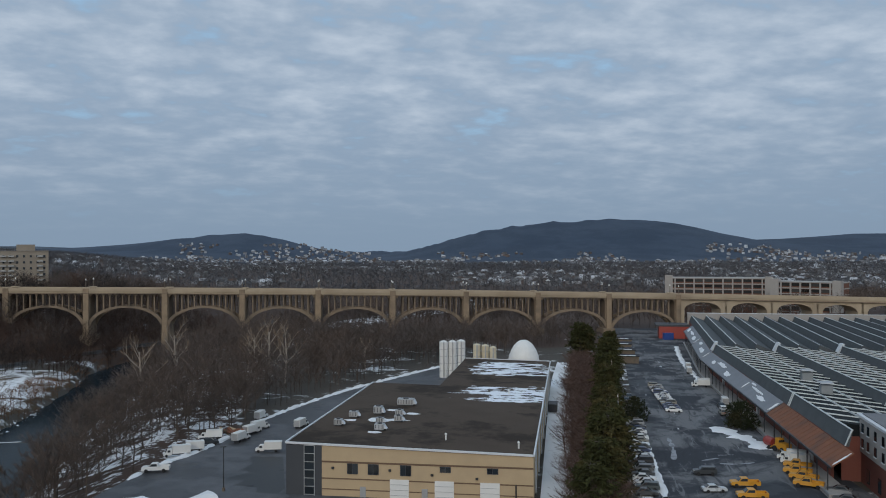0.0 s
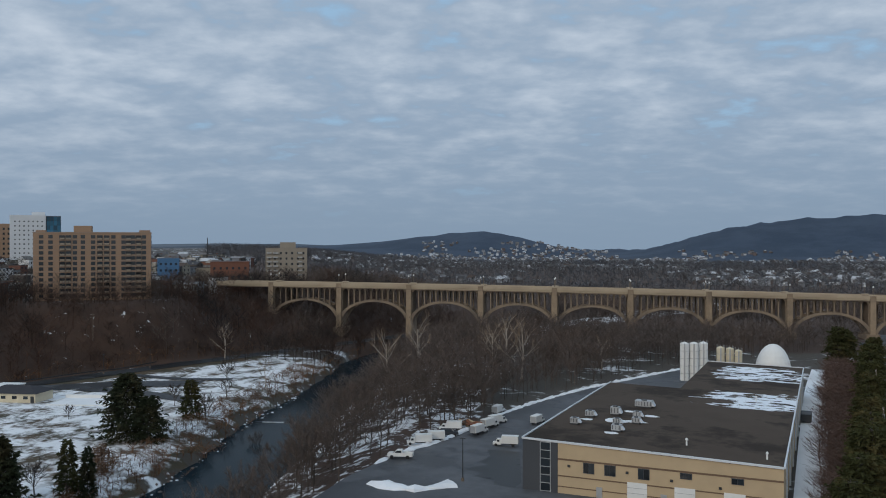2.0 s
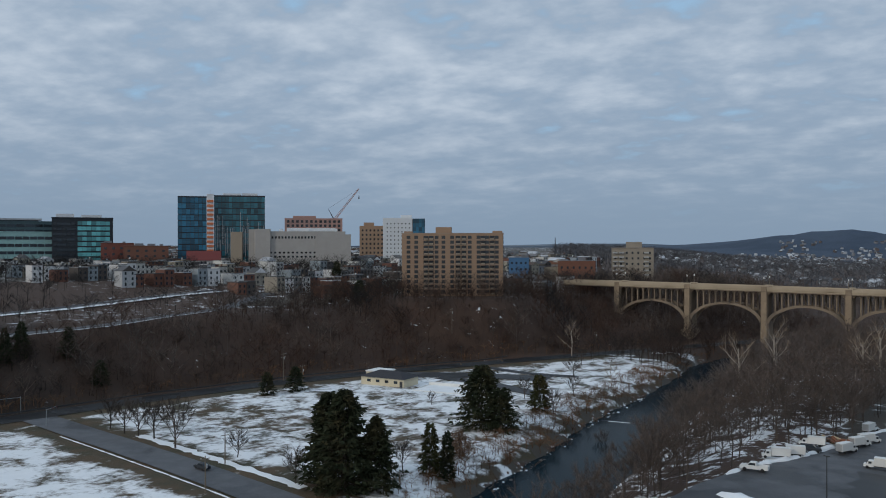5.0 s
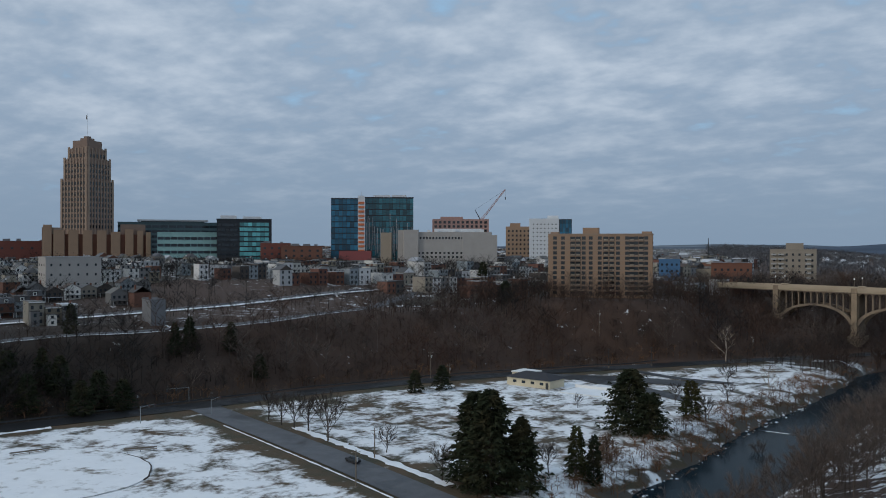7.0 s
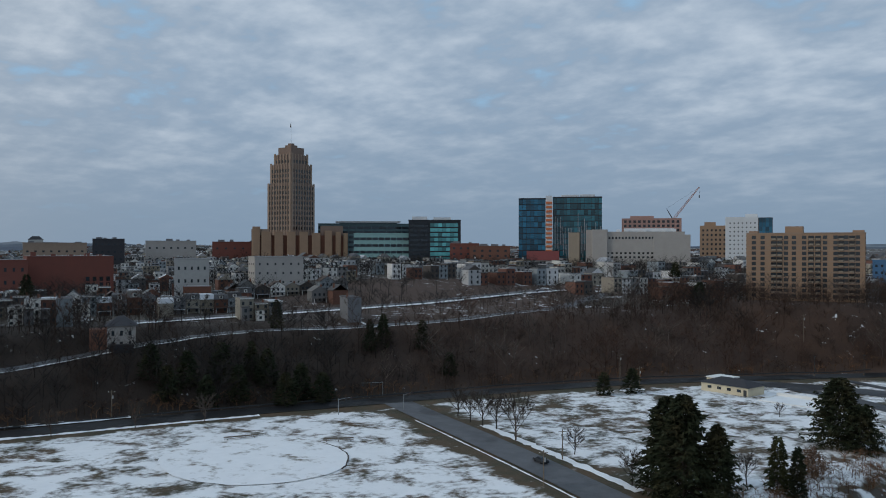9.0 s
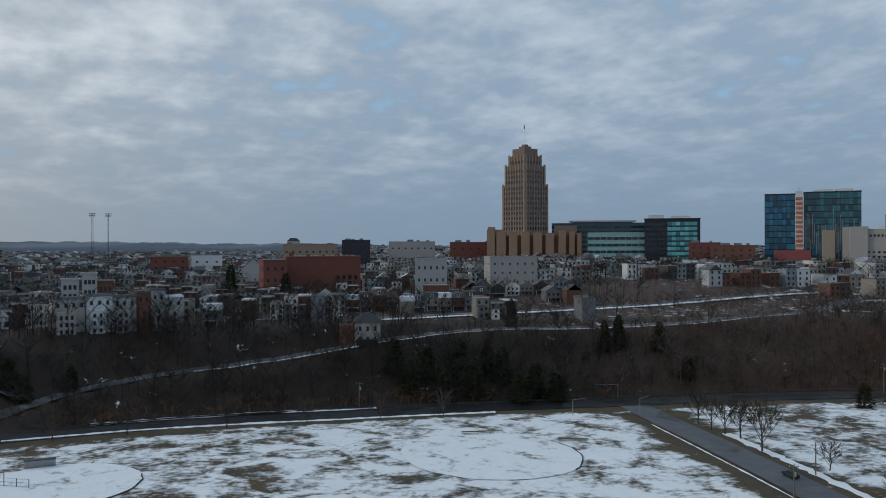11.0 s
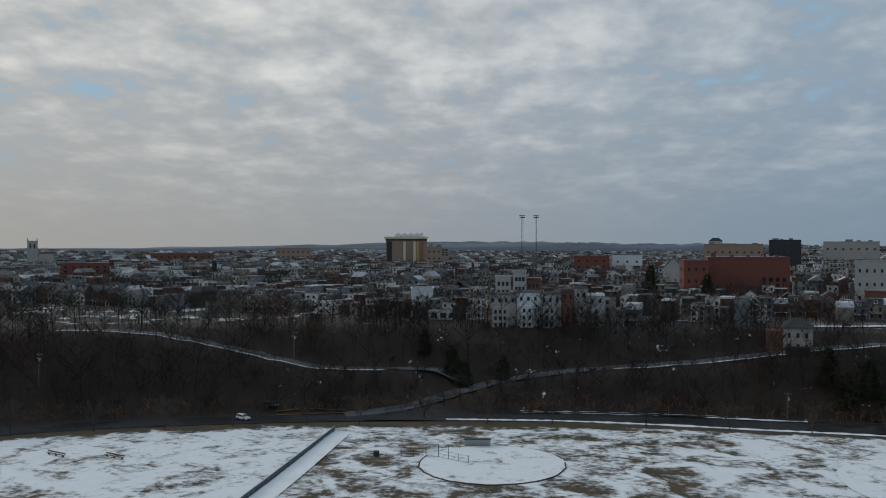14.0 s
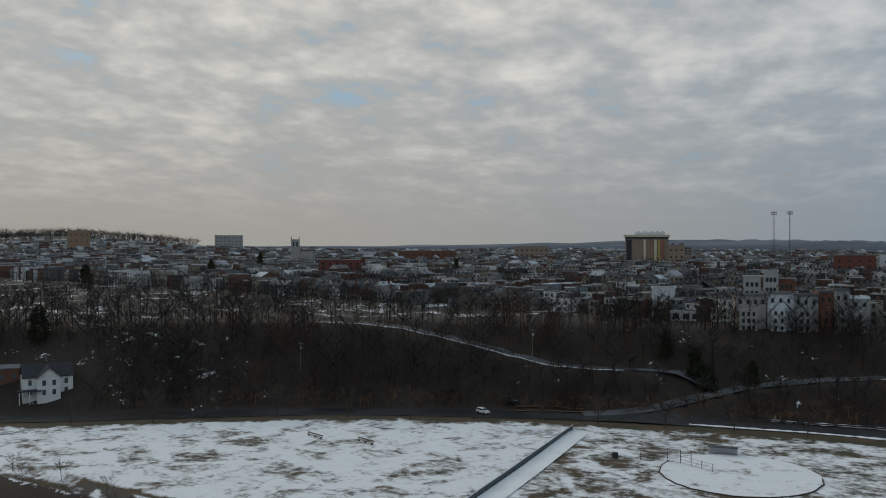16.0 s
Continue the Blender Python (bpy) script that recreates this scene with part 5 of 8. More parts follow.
dark_suv.matrix_basis = pose(-56, 205, CARZ, 0, 0, 18)
white_pickup = pickup(TRUCKWHITE, "white pickup truck parked beside the snow bank")
white_pickup.matrix_basis = pose(-60.5, 180.5, CARZ, 0, 0, 188)
tagged(white_pickup, group="parked cars")
white_car = suv(TRUCKWHITE, "white car driving on the wet parkway")
white_car.matrix_basis = pose(-236.5, -119, ground_z(-236.5, -119) + 0.18, 0, 0, 66)
tagged(white_car, group="cars on the roads")
white_suv = suv(TRUCKWHITE, "white utility car parked beside the warehouse")
white_suv.matrix_basis = pose(-28.5, 226, CARZ, 0, 0, 70)
dark_car = sedan(BLACKPANEL, "black car on the park side road")
dark_car.matrix_basis = pose(-168, 121.5, ground_z(-168, 121.5) + 0.22, 0, 0, 176)
tagged(dark_car, group="cars on the roads")
teal_car = suv(plain("teal_paint", (0.015, 0.06, 0.075), 0.35, amount=0.1), "dark teal car on the parkway")
teal_car.matrix_basis = pose(-250, -116, ground_z(-250, -116) + 0.18, 0, 0, 68)


# scrap heap beside the trucks
def pile(x, y, n, seed):
    rnd = random.Random(seed)
    p = thing("pallet_heap", "untidy heap of broken pallets and boards", "scrap heap", pose(x, y, LOTZ))
    for k in range(n):
        m = Mesh().box(0, 0, 0, rnd.uniform(0.8, 2.2), rnd.uniform(0.15, 1.0), rnd.uniform(0.1, 0.5))
        part("board", m, rnd.choice((WOODPOLE, BEIGE, RUST)), p, at=pose(rnd.uniform(-3.5, 3.5), rnd.uniform(-2.5, 2.5), rnd.uniform(0, 1.4), rnd.uniform(-25, 25), rnd.uniform(-25, 25), rnd.uniform(0, 180)))


pile(-53.5, 215, 44, 3)


def lamp_pole(x, y, h, z=None, arm=1.2, label="tall grey yard light pole", yaw=0.0):
    g = ground_z(x, y) if z is None else z
    p = thing("street_lamp", label, "lamp post", pose(x, y, g, 0, 0, yaw), "light poles")
    part("pole", Mesh().tube((0, 0, -0.3), (0, 0, h), 0.14, 0.08, 8), DARKSTEEL, p)
    part("base", Mesh().tube((0, 0, -0.3), (0, 0, 0.7), 0.3, 0.3, 8), CONCRETE, p)
    part("lamp_head", Mesh().box(0, 0, h, arm, 0.35, 0.18, chamfer=0.05), DARKSTEEL, p)


lamp_pole(-42.5, 166, 8.5, LOTZ)


# --- the long works hall with its glazed monitors ---
GLAZE = plain("old_roof_glazing", (0.016, 0.020, 0.022), 0.8, scale=0.4, amount=0.5, spec=0.1)
SHEETGREY = plain("grey_roof_felt", (0.088, 0.098, 0.104), 0.85, scale=0.25, amount=0.35, spec=0.2)
CANOPY = plain("grey_canopy_sheet", (0.20, 0.21, 0.23), 0.7, scale=0.3, amount=0.3)
VENTGREY = plain("grey_vent_metal", (0.24, 0.26, 0.27), 0.6, amount=0.2)
PALEBAR = plain("pale_glazing_bar", (0.56, 0.60, 0.60), 0.7, amount=0.25)


def works_hall():
    at = pose(80.2, 173, 13, 0, 0, -10.2)
    hall = thing("works_hall", "long old brick works hall with dark sloping roofs and white-barred rooflights", "factory", at)
    H, T, MID, END = 9.0, 12.0, 142.0, 276.0

    def bend(v):
        """The hall turns slightly where its middle and far blocks meet."""
        return -2 - 0.0377 * (v - 33) if v < MID else -6.1 + 0.042 * (v - MID)

    def at_uv(u, v, z):
        return (u + bend(v), v, z)

    def slab(name, sect, v0, v1, mat, parent, label=""):
        """A cross-section of u, z drawn along the hall."""
        return part(name, Mesh().hull([at_uv(u, v0, z) for u, z in sect], [at_uv(u, v1, z) for u, z in sect]), mat, parent, label)

    for v0, v1 in ((0, MID), (MID, END)):
        slab("west_wall", [(-1.2, -0.5), (-0.7, -0.5), (-0.7, H), (-1.2, H)], v0, v1, REDBRICK, hall)
    part("north_wall", Mesh().box(52, END + 0.5, -0.5, 109, 0.8, T + 1.6), GREYSTONE, hall, "pale grey end parapet")
    part("coping", Mesh().box(52, END + 0.5, T + 1.1, 109.4, 1.2, 0.25), PALEPANEL, hall)
    part("south_wall", Mesh().box(53, 0.3, -0.5, 106, 0.5, H + 0.5), REDBRICK, hall)
    BAY, SUB = 21.6, 7.2
    # near and middle blocks: one felted slope a bay, then a long barred fall to the next
    for b in range(5):
        u0 = b * BAY
        for v0, v1 in (((-9 if b == 0 else 0.5), 33.0), (33.8, MID)):
            sect = [(u0 - 1.2, H - 0.1), (u0 - 0.55, H - 0.1), (u0 + 0.15, T), (u0, T)]
            sl = slab("felted_slope", sect, v0, v1, SHEETGREY, hall, "dark felted roof slope")
            slab("ridge_capping", [(u0 - 0.12, T - 0.02), (u0 + 0.2, T - 0.02), (u0 + 0.2, T + 0.16), (u0 - 0.12, T + 0.16)], v0, v1, PALEBAR, sl)
            for v in (v0, v1 - 0.35):
                part("edge_capping", Mesh().hull([at_uv(u0 - 1.32, v, H), at_uv(u0 - 1.1, v, H), at_uv(u0 - 1.1, v + 0.35, H), at_uv(u0 - 1.32, v + 0.35, H)], [at_uv(u0 - 0.14, v, T + 0.05), at_uv(u0 + 0.1, v, T + 0.05), at_uv(u0 + 0.1, v + 0.35, T + 0.05), at_uv(u0 - 0.14, v + 0.35, T + 0.05)]), PALEBAR, sl)
        part("flashing_panel", Mesh().hull([at_uv(u0 - 1.5, MID - 1.6, H + 0.6), at_uv(u0 - 0.9, MID - 1.6, H + 0.6), at_uv(u0 - 0.9, MID + 2.6, H + 0.6), at_uv(u0 - 1.5, MID + 2.6, H + 0.6)], [at_uv(u0 + 0.1, MID - 1.6, T + 0.7), at_uv(u0 + 0.9, MID - 1.6, T + 0.7), at_uv(u0 + 0.9, MID + 2.6, T + 0.7), at_uv(u0 + 0.1, MID + 2.6, T + 0.7)]), PALEPANEL, hall)
        ua, ub = u0 + 0.15, u0 + BAY - 0.6

        def zz(u):
            return T - 0.25 - (u - ua) / (ub - ua) * 2.3

        gl = slab("rooflight", [(ua, H - 0.6), (ub, H - 0.6), (ub, zz(ub)), (ua, zz(ua))], 0.5, MID, GLAZE, hall, "dark glazed roof slope")
        for k in range(1, 3):
            u = u0 + k * SUB
            slab("purlin", [(u - 0.1, zz(u)), (u + 0.12, zz(u)), (u + 0.12, zz(u) + 0.34), (u - 0.1, zz(u) + 0.34)], 0.5, MID, PALEBAR, gl)
        for k in range(21):
            v = 3 + k * 6.7
            m = Mesh()
            m.hull([at_uv(ua, v - 0.14, zz(ua)), at_uv(ub, v - 0.14, zz(ub)), at_uv(ub, v + 0.14, zz(ub)), at_uv(ua, v + 0.14, zz(ua))], [at_uv(ua, v - 0.11, zz(ua) + 0.24), at_uv(ub, v - 0.11, zz(ub) + 0.24), at_uv(ub, v + 0.11, zz(ub) + 0.24), at_uv(ua, v + 0.11, zz(ua) + 0.24)])
            part("glazing_bar", m, PALEBAR, gl)
    # far block: narrow saw-teeth, all felted
    for b in range(15):
        u0 = b * SUB
        r = part("sawtooth_roof", Mesh().hull([at_uv(u0 - 1.2, MID, H - 0.2), at_uv(u0 + SUB - 1.2, MID, H - 0.2), at_uv(u0 + SUB - 1.2, MID, H + 0.5), at_uv(u0 + 0.3, MID, T), at_uv(u0, MID, T)],
             [at_uv(u0 - 1.2, END, H - 0.2), at_uv(u0 + SUB - 1.2, END, H - 0.2), at_uv(u0 + SUB - 1.2, END, H + 0.5), at_uv(u0 + 0.3, END, T), at_uv(u0, END, T)]), SHEETGREY, hall, "dark felted saw-tooth roof")
        slab("ridge_capping", [(u0 - 0.1, T), (u0 + 0.22, T), (u0 + 0.22, T + 0.16), (u0 - 0.1, T + 0.16)], MID, END, PALEBAR if b % 3 != 2 else STEEL, r)
    for u, v in ((11.4, 65.4), (10.0, 43)):
        vent = part("roof_ventilator", Mesh().box(u + bend(v), v, T - 1.8, 2.8, 2.8, 2.6, chamfer=0.2), VENTGREY, hall)
        part("ventilator_cap", Mesh().box(u + bend(v), v, T + 1.3, 3.3, 3.3, 0.25, taper=0.9), STEEL, vent)
    # lean-to loading canopy
    for v0, v1, lift, mat, lab in ((-14, 38, 0.0, RUST, "rusty sheet canopy"), (38.2, 72, 0.25, CANOPY, "grey sheet canopy with snow"), (72.2, 141.8, 0.1, CANOPY, "grey sheet canopy with snow"), (142, 190, 0.1, CANOPY, "grey sheet canopy"), (190.2, 250, 0.3, CANOPY, "grey sheet canopy")):
        c = slab("dock_canopy", [(-5.2, 5.9 + lift), (-1.2, 8.6 + lift), (-1.2, 8.8 + lift), (-5.2, 6.1 + lift)], v0, v1, mat, hall, lab)
        slab("gutter", [(-5.5, 5.75 + lift), (-5.2, 5.75 + lift), (-5.2, 6.15 + lift), (-5.5, 6.15 + lift)], v0, v1, DARKSTEEL, c)
        n = int((v1 - v0) / 7)
        for k in range(n):
            v = v0 + 3 + k * 7
            part("canopy_post", Mesh().tube(at_uv(-5.0, v, -0.2), at_uv(-5.0, v, 5.9 + lift), 0.12, 0.12, 6), DARKSTEEL, hall)
        for k in range(int((v1 - v0) / 2.4)):
            v = v0 + 1.2 + k * 2.4
            part("sheet_seam", Mesh().hull([at_uv(-5.2, v - 0.05, 6.08 + lift), at_uv(-1.2, v - 0.05, 8.78 + lift), at_uv(-1.2, v + 0.05, 8.78 + lift), at_uv(-5.2, v + 0.05, 6.08 + lift)], [at_uv(-5.2, v - 0.04, 6.17 + lift), at_uv(-1.2, v - 0.04, 8.87 + lift), at_uv(-1.2, v + 0.04, 8.87 + lift), at_uv(-5.2, v + 0.04, 6.17 + lift)]), mat, c) if v < 38 else None
    rnd = random.Random(8)
    for v, a, w, uu in ((-13.6, 0.4, 3.6, -3.3), (39.2, 0.8, 3.0, -3.2), (52, 5, 1.0, -3.6), (60, 7, 0.7, -2.6), (68, 3, 0.6, -1.8), (73.3, 0.7, 2.6, -3.2), (98, 5, 1.6, -3.8), (112, 8, 1.2, -2.6), (124, 3, 1.5, -3.5), (143, 0.8, 2.6, -3.2), (160, 8, 1.6, -3.4), (178, 5, 1.2, -2.4), (191, 0.8, 2.6, -3.2), (204, 6, 1.8, -3.5), (222, 9, 1.2, -3.0), (240, 6, 2.0, -3.4)):
        lift = 0.0 if v < 38 else 0.25 if v < 72 else 0.1 if v < 190 else 0.3
        f = lambda u: 6.12 + lift + (u + 5.2) * 0.675
        ring = []
        for q in range(16):
            t = q * math.pi / 8
            k = rnd.uniform(0.6, 1.1)
            u = min(-1.3, max(-5.2, uu + w * 0.5 * math.cos(t) * k))
            ring.append((u, v + a * math.sin(t) * k))
        part("snow_patch", Mesh().hull([at_uv(u, y, f(u)) for u, y in ring], [at_uv(u, y, f(u) + 0.12) for u, y in ring]), SNOW, hall)
    for k in range(9):
        v = 14 + k * 26
        part("dock_door", Mesh().box(bend(v) - 1.28, v, 0.9, 0.16, 4.0, 3.2), DARKBRICK if k % 2 else WHITEPAINT, hall)
    for v0, v1 in ((-14, MID), (MID, 250)):
        d = slab("dock", [(-5.6, -0.3), (-1.25, -0.3), (-1.25, 0.9), (-5.6, 0.9)], v0, v1, GREYSTONE, hall, "low grey loading dock")
        slab("dock_edge", [(-5.75, 0.85), (-5.3, 0.85), (-5.3, 1.0), (-5.75, 1.0)], v0, v1, STEEL, d)


works_hall()


def corner_office():
    at = pose(80.0, 151, 13, 0, 0, -10.2)
    o = thing("corner_office", "old two-storey white rendered office over red brick", "office building", at)
    part("brick_base", Mesh().box(13, 11, -0.5, 26, 22, 6.6), REDBRICK, o)
    up = part("upper_storey", Mesh().box(13, 11, 6.1, 26.3, 22.3, 7.0), GREYSTONE, o)
    part("cornice", Mesh().box(13, 11, 13.1, 27.2, 23.2, 0.5), PALEPANEL, o)
    part("roof", Mesh().box(13, 11, 13.6, 25.5, 21.5, 0.2), ROOFING, o)
    for y in (3, 7.5, 12, 16.5, 20):
        for z in (7.2, 10.2):
            w = part("window", Mesh().box(-0.2, y, z, 0.14, 1.2, 1.8), DARKGLASS, up)
            part("sill", Mesh().box(-0.28, y, z - 0.15, 0.3, 1.5, 0.15), PALEPANEL, w)
    for y in (4, 10, 17):
        part("arched_window", Mesh().box(-0.05, y, 0.8, 0.14, 1.6, 2.8), DARKGLASS, o)


corner_office()


def red_shed():
    s = thing("red_shed", "red sheet metal shed with a dark flat roof", "shed", pose(120, 448, ground_z(120, 448), 0, 0, -10))
    part("wall", Mesh().box(0, 0, -0.3, 15, 10, 6.6), plain("red_sheet", (0.32, 0.055, 0.04), 0.6, amount=0.15), s)
    part("roof", Mesh().box(22, 2, 6.4, 62, 14, 0.9), CHARCOAL, s)
    c = thing("waste_container", "blue steel container beside the red shed", "container", pose(115, 439, ground_z(115, 439)))
    part("bin", Mesh().box(0, 0, 0.1, 5, 2.4, 3.4, taper=1.03), plain("blue_paint", (0.02, 0.06, 0.25), 0.5, amount=0.1), c)


red_shed()

# low sheds at the end of the hedge
for x, y, w, d in ((80, 398, 14, 10), (77, 375, 13, 9), (84, 420, 16, 11), (74, 352, 12, 6)):
    s = thing("low_shed", "low brown timber shed with a snowy flat roof", "shed", pose(x, y, 13, 0, 0, -12))
    part("wall", Mesh().box(0, 0, -0.3, w, d, 3.2), WOODPOLE, s)
    part("roof", Mesh().box(0, 0, 2.9, w + 0.8, d + 0.8, 0.3), SLATE, s)
    part("snow_edge", Mesh().box(0, -d / 2 + 0.5, 3.2, w * 0.8, 1.4, 0.12, chamfer=0.2), SNOW, s)


def loft_block(x, y, yaw, w, d, ztop, label, floors=5, bays=9):
    at = pose(x, y, ground_z(x, y), 0, 0, yaw)
    b = thing("loft_building", label, "factory", at)
    h = top_of(at, ztop)
    z0 = h - floors * 3.9
    core = part("core", Mesh().box(0, d / 2 + 0.4, -1, w - 0.6, d - 0.6, h + 0.9), DARKBRICK, b)
    for j in range(floors + 1):
        part("floor_slab", Mesh().box(0, d / 2, z0 + j * 3.9 - 0.5, w, d, 0.7), GREYSTONE, core)
    for i in range(bays + 1):
        part("column", Mesh().box(-w / 2 + w * i / bays, 0.2, -1, 0.9, 0.9, h + 1.2), GREYSTONE, core)
    pane = Mesh().box(0, 0, 0, w / bays * 0.8, 0.2, 2.0).data("window", WARMGLASS)
    for j in range(floors):
        for i in range(bays):
            part("window", pane, None, core, at=pose(-w / 2 + w * (i + 0.5) / bays, 0.55, z0 + j * 3.9 + 1.1))
    part("stair_tower", Mesh().box(-w / 2 + 2.2, 2, -1, 5.4, 5, h + 2.8), GREYSTONE, b)
    part("stair_tower", Mesh().box(w / 2 - 2.2, 2, -1, 5.4, 5, h + 2.2), GREYSTONE, b)


loft_block(195, 609, -16, 72, 20, 38.5, "long five-storey concrete-framed factory loft beyond the viaduct", bays=11)
loft_block(236, 560, -42, 44, 18, 37.5, "brick and concrete factory wing with large windows", bays=7)

# ---- the park ----
def field_material():
    """Trodden snow over a ball field, thin in places."""
    m, n, b = material("trodden_snow")
    p = place(n)
    c = n.mix(n.noise(p, 0.3, 5), (0.10, 0.075, 0.045), (0.16, 0.13, 0.09))
    c, s = snow_over(n, p, c, 0.60, 0.13, (1, 1, 1), 0.08)
    n.put(b.inputs["Base Color"], c)
    b.inputs["Roughness"].default_value = 0.8
    bump(n, b, n.noise(p, 2.0, 5, 0.6), 0.5, 0.12)
    return m


FIELD = field_material()


def snow_disc(x, y, rx, ry, yaw, label, span):
    m = Mesh()
    rnd = random.Random(int(x))
    ring = []
    for k in range(48):
        a = 2 * math.pi * k / 48
        r = 1 + rnd.uniform(-0.012, 0.012)
        q = pose(x, y, 0, 0, 0, yaw) @ Vector((rx * r * math.cos(a), ry * r * math.sin(a), 0))
        ring.append(q)
    m.face(*[(q.x, q.y, ground_z(q.x, q.y) + 0.16) for q in ring])
    tagged(new("infield", m.data("infield", FIELD)), label, "ball field", kind="structure")
    kerb = Mesh()
    for k in range(*span):
        a, b = ring[k], ring[(k + 1) % 48]
        d = (b - a).normalized()
        s = Vector((d.y, -d.x, 0)) * 0.16
        z = ground_z(a.x, a.y)
        kerb.hull([(*(a - s)[:2], z), (*(b - s)[:2], z), (*(b + s)[:2], z), (*(a + s)[:2], z)], [(*(a - s)[:2], z + 0.2), (*(b - s)[:2], z + 0.2), (*(b + s)[:2], z + 0.2), (*(a + s)[:2], z + 0.2)])
    tagged(new("infield_edge", kerb.data("infield_edge", BARK)), "bare soil edge round the snowy infield", "ball field", kind="structure")


snow_disc(-203, -37, 18.5, 17.5, 0, "smooth snow-covered softball infield", (-14, 14))
snow_disc(-206, 63, 25, 22, 10, "snow-covered infield of a second ball field", (4, 14))


def field_fence():
    f = thing("field_fence", "long dark windscreen fence with a pale top rail across the snow", "fence", pose(0, 0, 0))
    a, b = Vector((-229, -87, 0)), Vector((-128, -78, 0))
    n = 34
    FENCE = plain("grey_windscreen", (0.060, 0.075, 0.085), 0.7, amount=0.3)
    for k in range(n):
        p, q = a.lerp(b, k / n), a.lerp(b, (k + 1) / n)
        z = ground_z(p.x, p.y)
        d = (q - p).normalized()
        s = Vector((d.y, -d.x, 0)) * 0.04
        part("panel", Mesh().hull([(*(p - s)[:2], z), (*(q - s)[:2], z), (*(q + s)[:2], z), (*(p + s)[:2], z)], [(*(p - s)[:2], z + 1.25), (*(q - s)[:2], z + 1.25), (*(q + s)[:2], z + 1.25), (*(p + s)[:2], z + 1.25)]), FENCE, f)
        part("post", Mesh().tube((p.x, p.y, z - 0.3), (p.x, p.y, z + 1.45), 0.06, 0.06, 6), STEEL, f)
        part("top_rail", Mesh().tube((p.x, p.y, z + 1.33), (q.x, q.y, z + 1.33), 0.09, 0.09, 5), PALEPANEL, f)
    strip("snow_drift", [(-226, -84), (-190, -80.5), (-150, -77), (-128, -75)], 5.5, SNOW, "smooth snow drift along the fence", "snow", 0.2)


field_fence()


def bench(x, y, yaw, l=5.0):
    b = thing("bench", "long low metal players' bench on the snow", "bench", pose(x, y, ground_z(x, y), 0, 0, yaw), "park benches")
    part("seat", Mesh().box(0, 0, 0.45, l, 0.5, 0.08), WOODPOLE, b)
    part("backrest", Mesh().box(0, 0.28, 0.7, l, 0.07, 0.35), WOODPOLE, b)
    for u in (-l * 0.4, 0, l * 0.4):
        part("leg", Mesh().box(u, 0.1, 0, 0.12, 0.5, 0.45), DARKSTEEL, b)


bench(-185, -144, 72, 7)
bench(-186.5, -128.5, 72, 7)
bench(-213, 88, 70, 8)
bench(-228, 66, 85, 9)


def backstop(x, y, yaw):
    f = thing("backstop", "tall chain-link backstop with steel posts behind home plate", "fence", pose(x, y, ground_z(x, y), 0, 0, yaw))
    for k in range(7):
        u = -9 + 3 * k
        h = 3.4 if 2 <= k <= 4 else 2.0
        part("post", Mesh().tube((u, abs(k - 3) * -0.9, -0.3), (u, abs(k - 3) * -0.9, h), 0.09, 0.09, 6), DARKSTEEL, f)
        if k < 6:
            v = -9 + 3 * (k + 1)
            for zz in (0.3, 1.1, 1.9):
                part("rail", Mesh().tube((u, abs(k - 3) * -0.9, zz), (v, abs(k - 2) * -0.9, zz), 0.05, 0.05, 4), STEEL, f)
    s = thing("dugout", "low open players' shelter behind a wire fence", "shelter", pose(x - 14, y + 7, ground_z(x - 14, y + 7), 0, 0, yaw + 20))
    part("roof", Mesh().box(0, 0, 1.9, 7, 1.8, 0.15), DARKSTEEL, s)
    part("rear_wall", Mesh().box(0, 0.8, 0, 6.8, 0.12, 1.9), STEEL, s)
    for u in (-3.2, 0, 3.2):
        part("post", Mesh().tube((u, -0.7, -0.2), (u, -0.7, 1.95), 0.06, 0.06, 6), STEEL, s)


backstop(-206, -51, 80)
bin_ = thing("litter_bin", "dark round litter bin in the snow", "bin", pose(-204, -66.5, ground_z(-204, -66.5)))
part("barrel", Mesh().tube((0, 0, -0.1), (0, 0, 1.3), 0.75, 0.8, 10), DARKSTEEL, bin_)


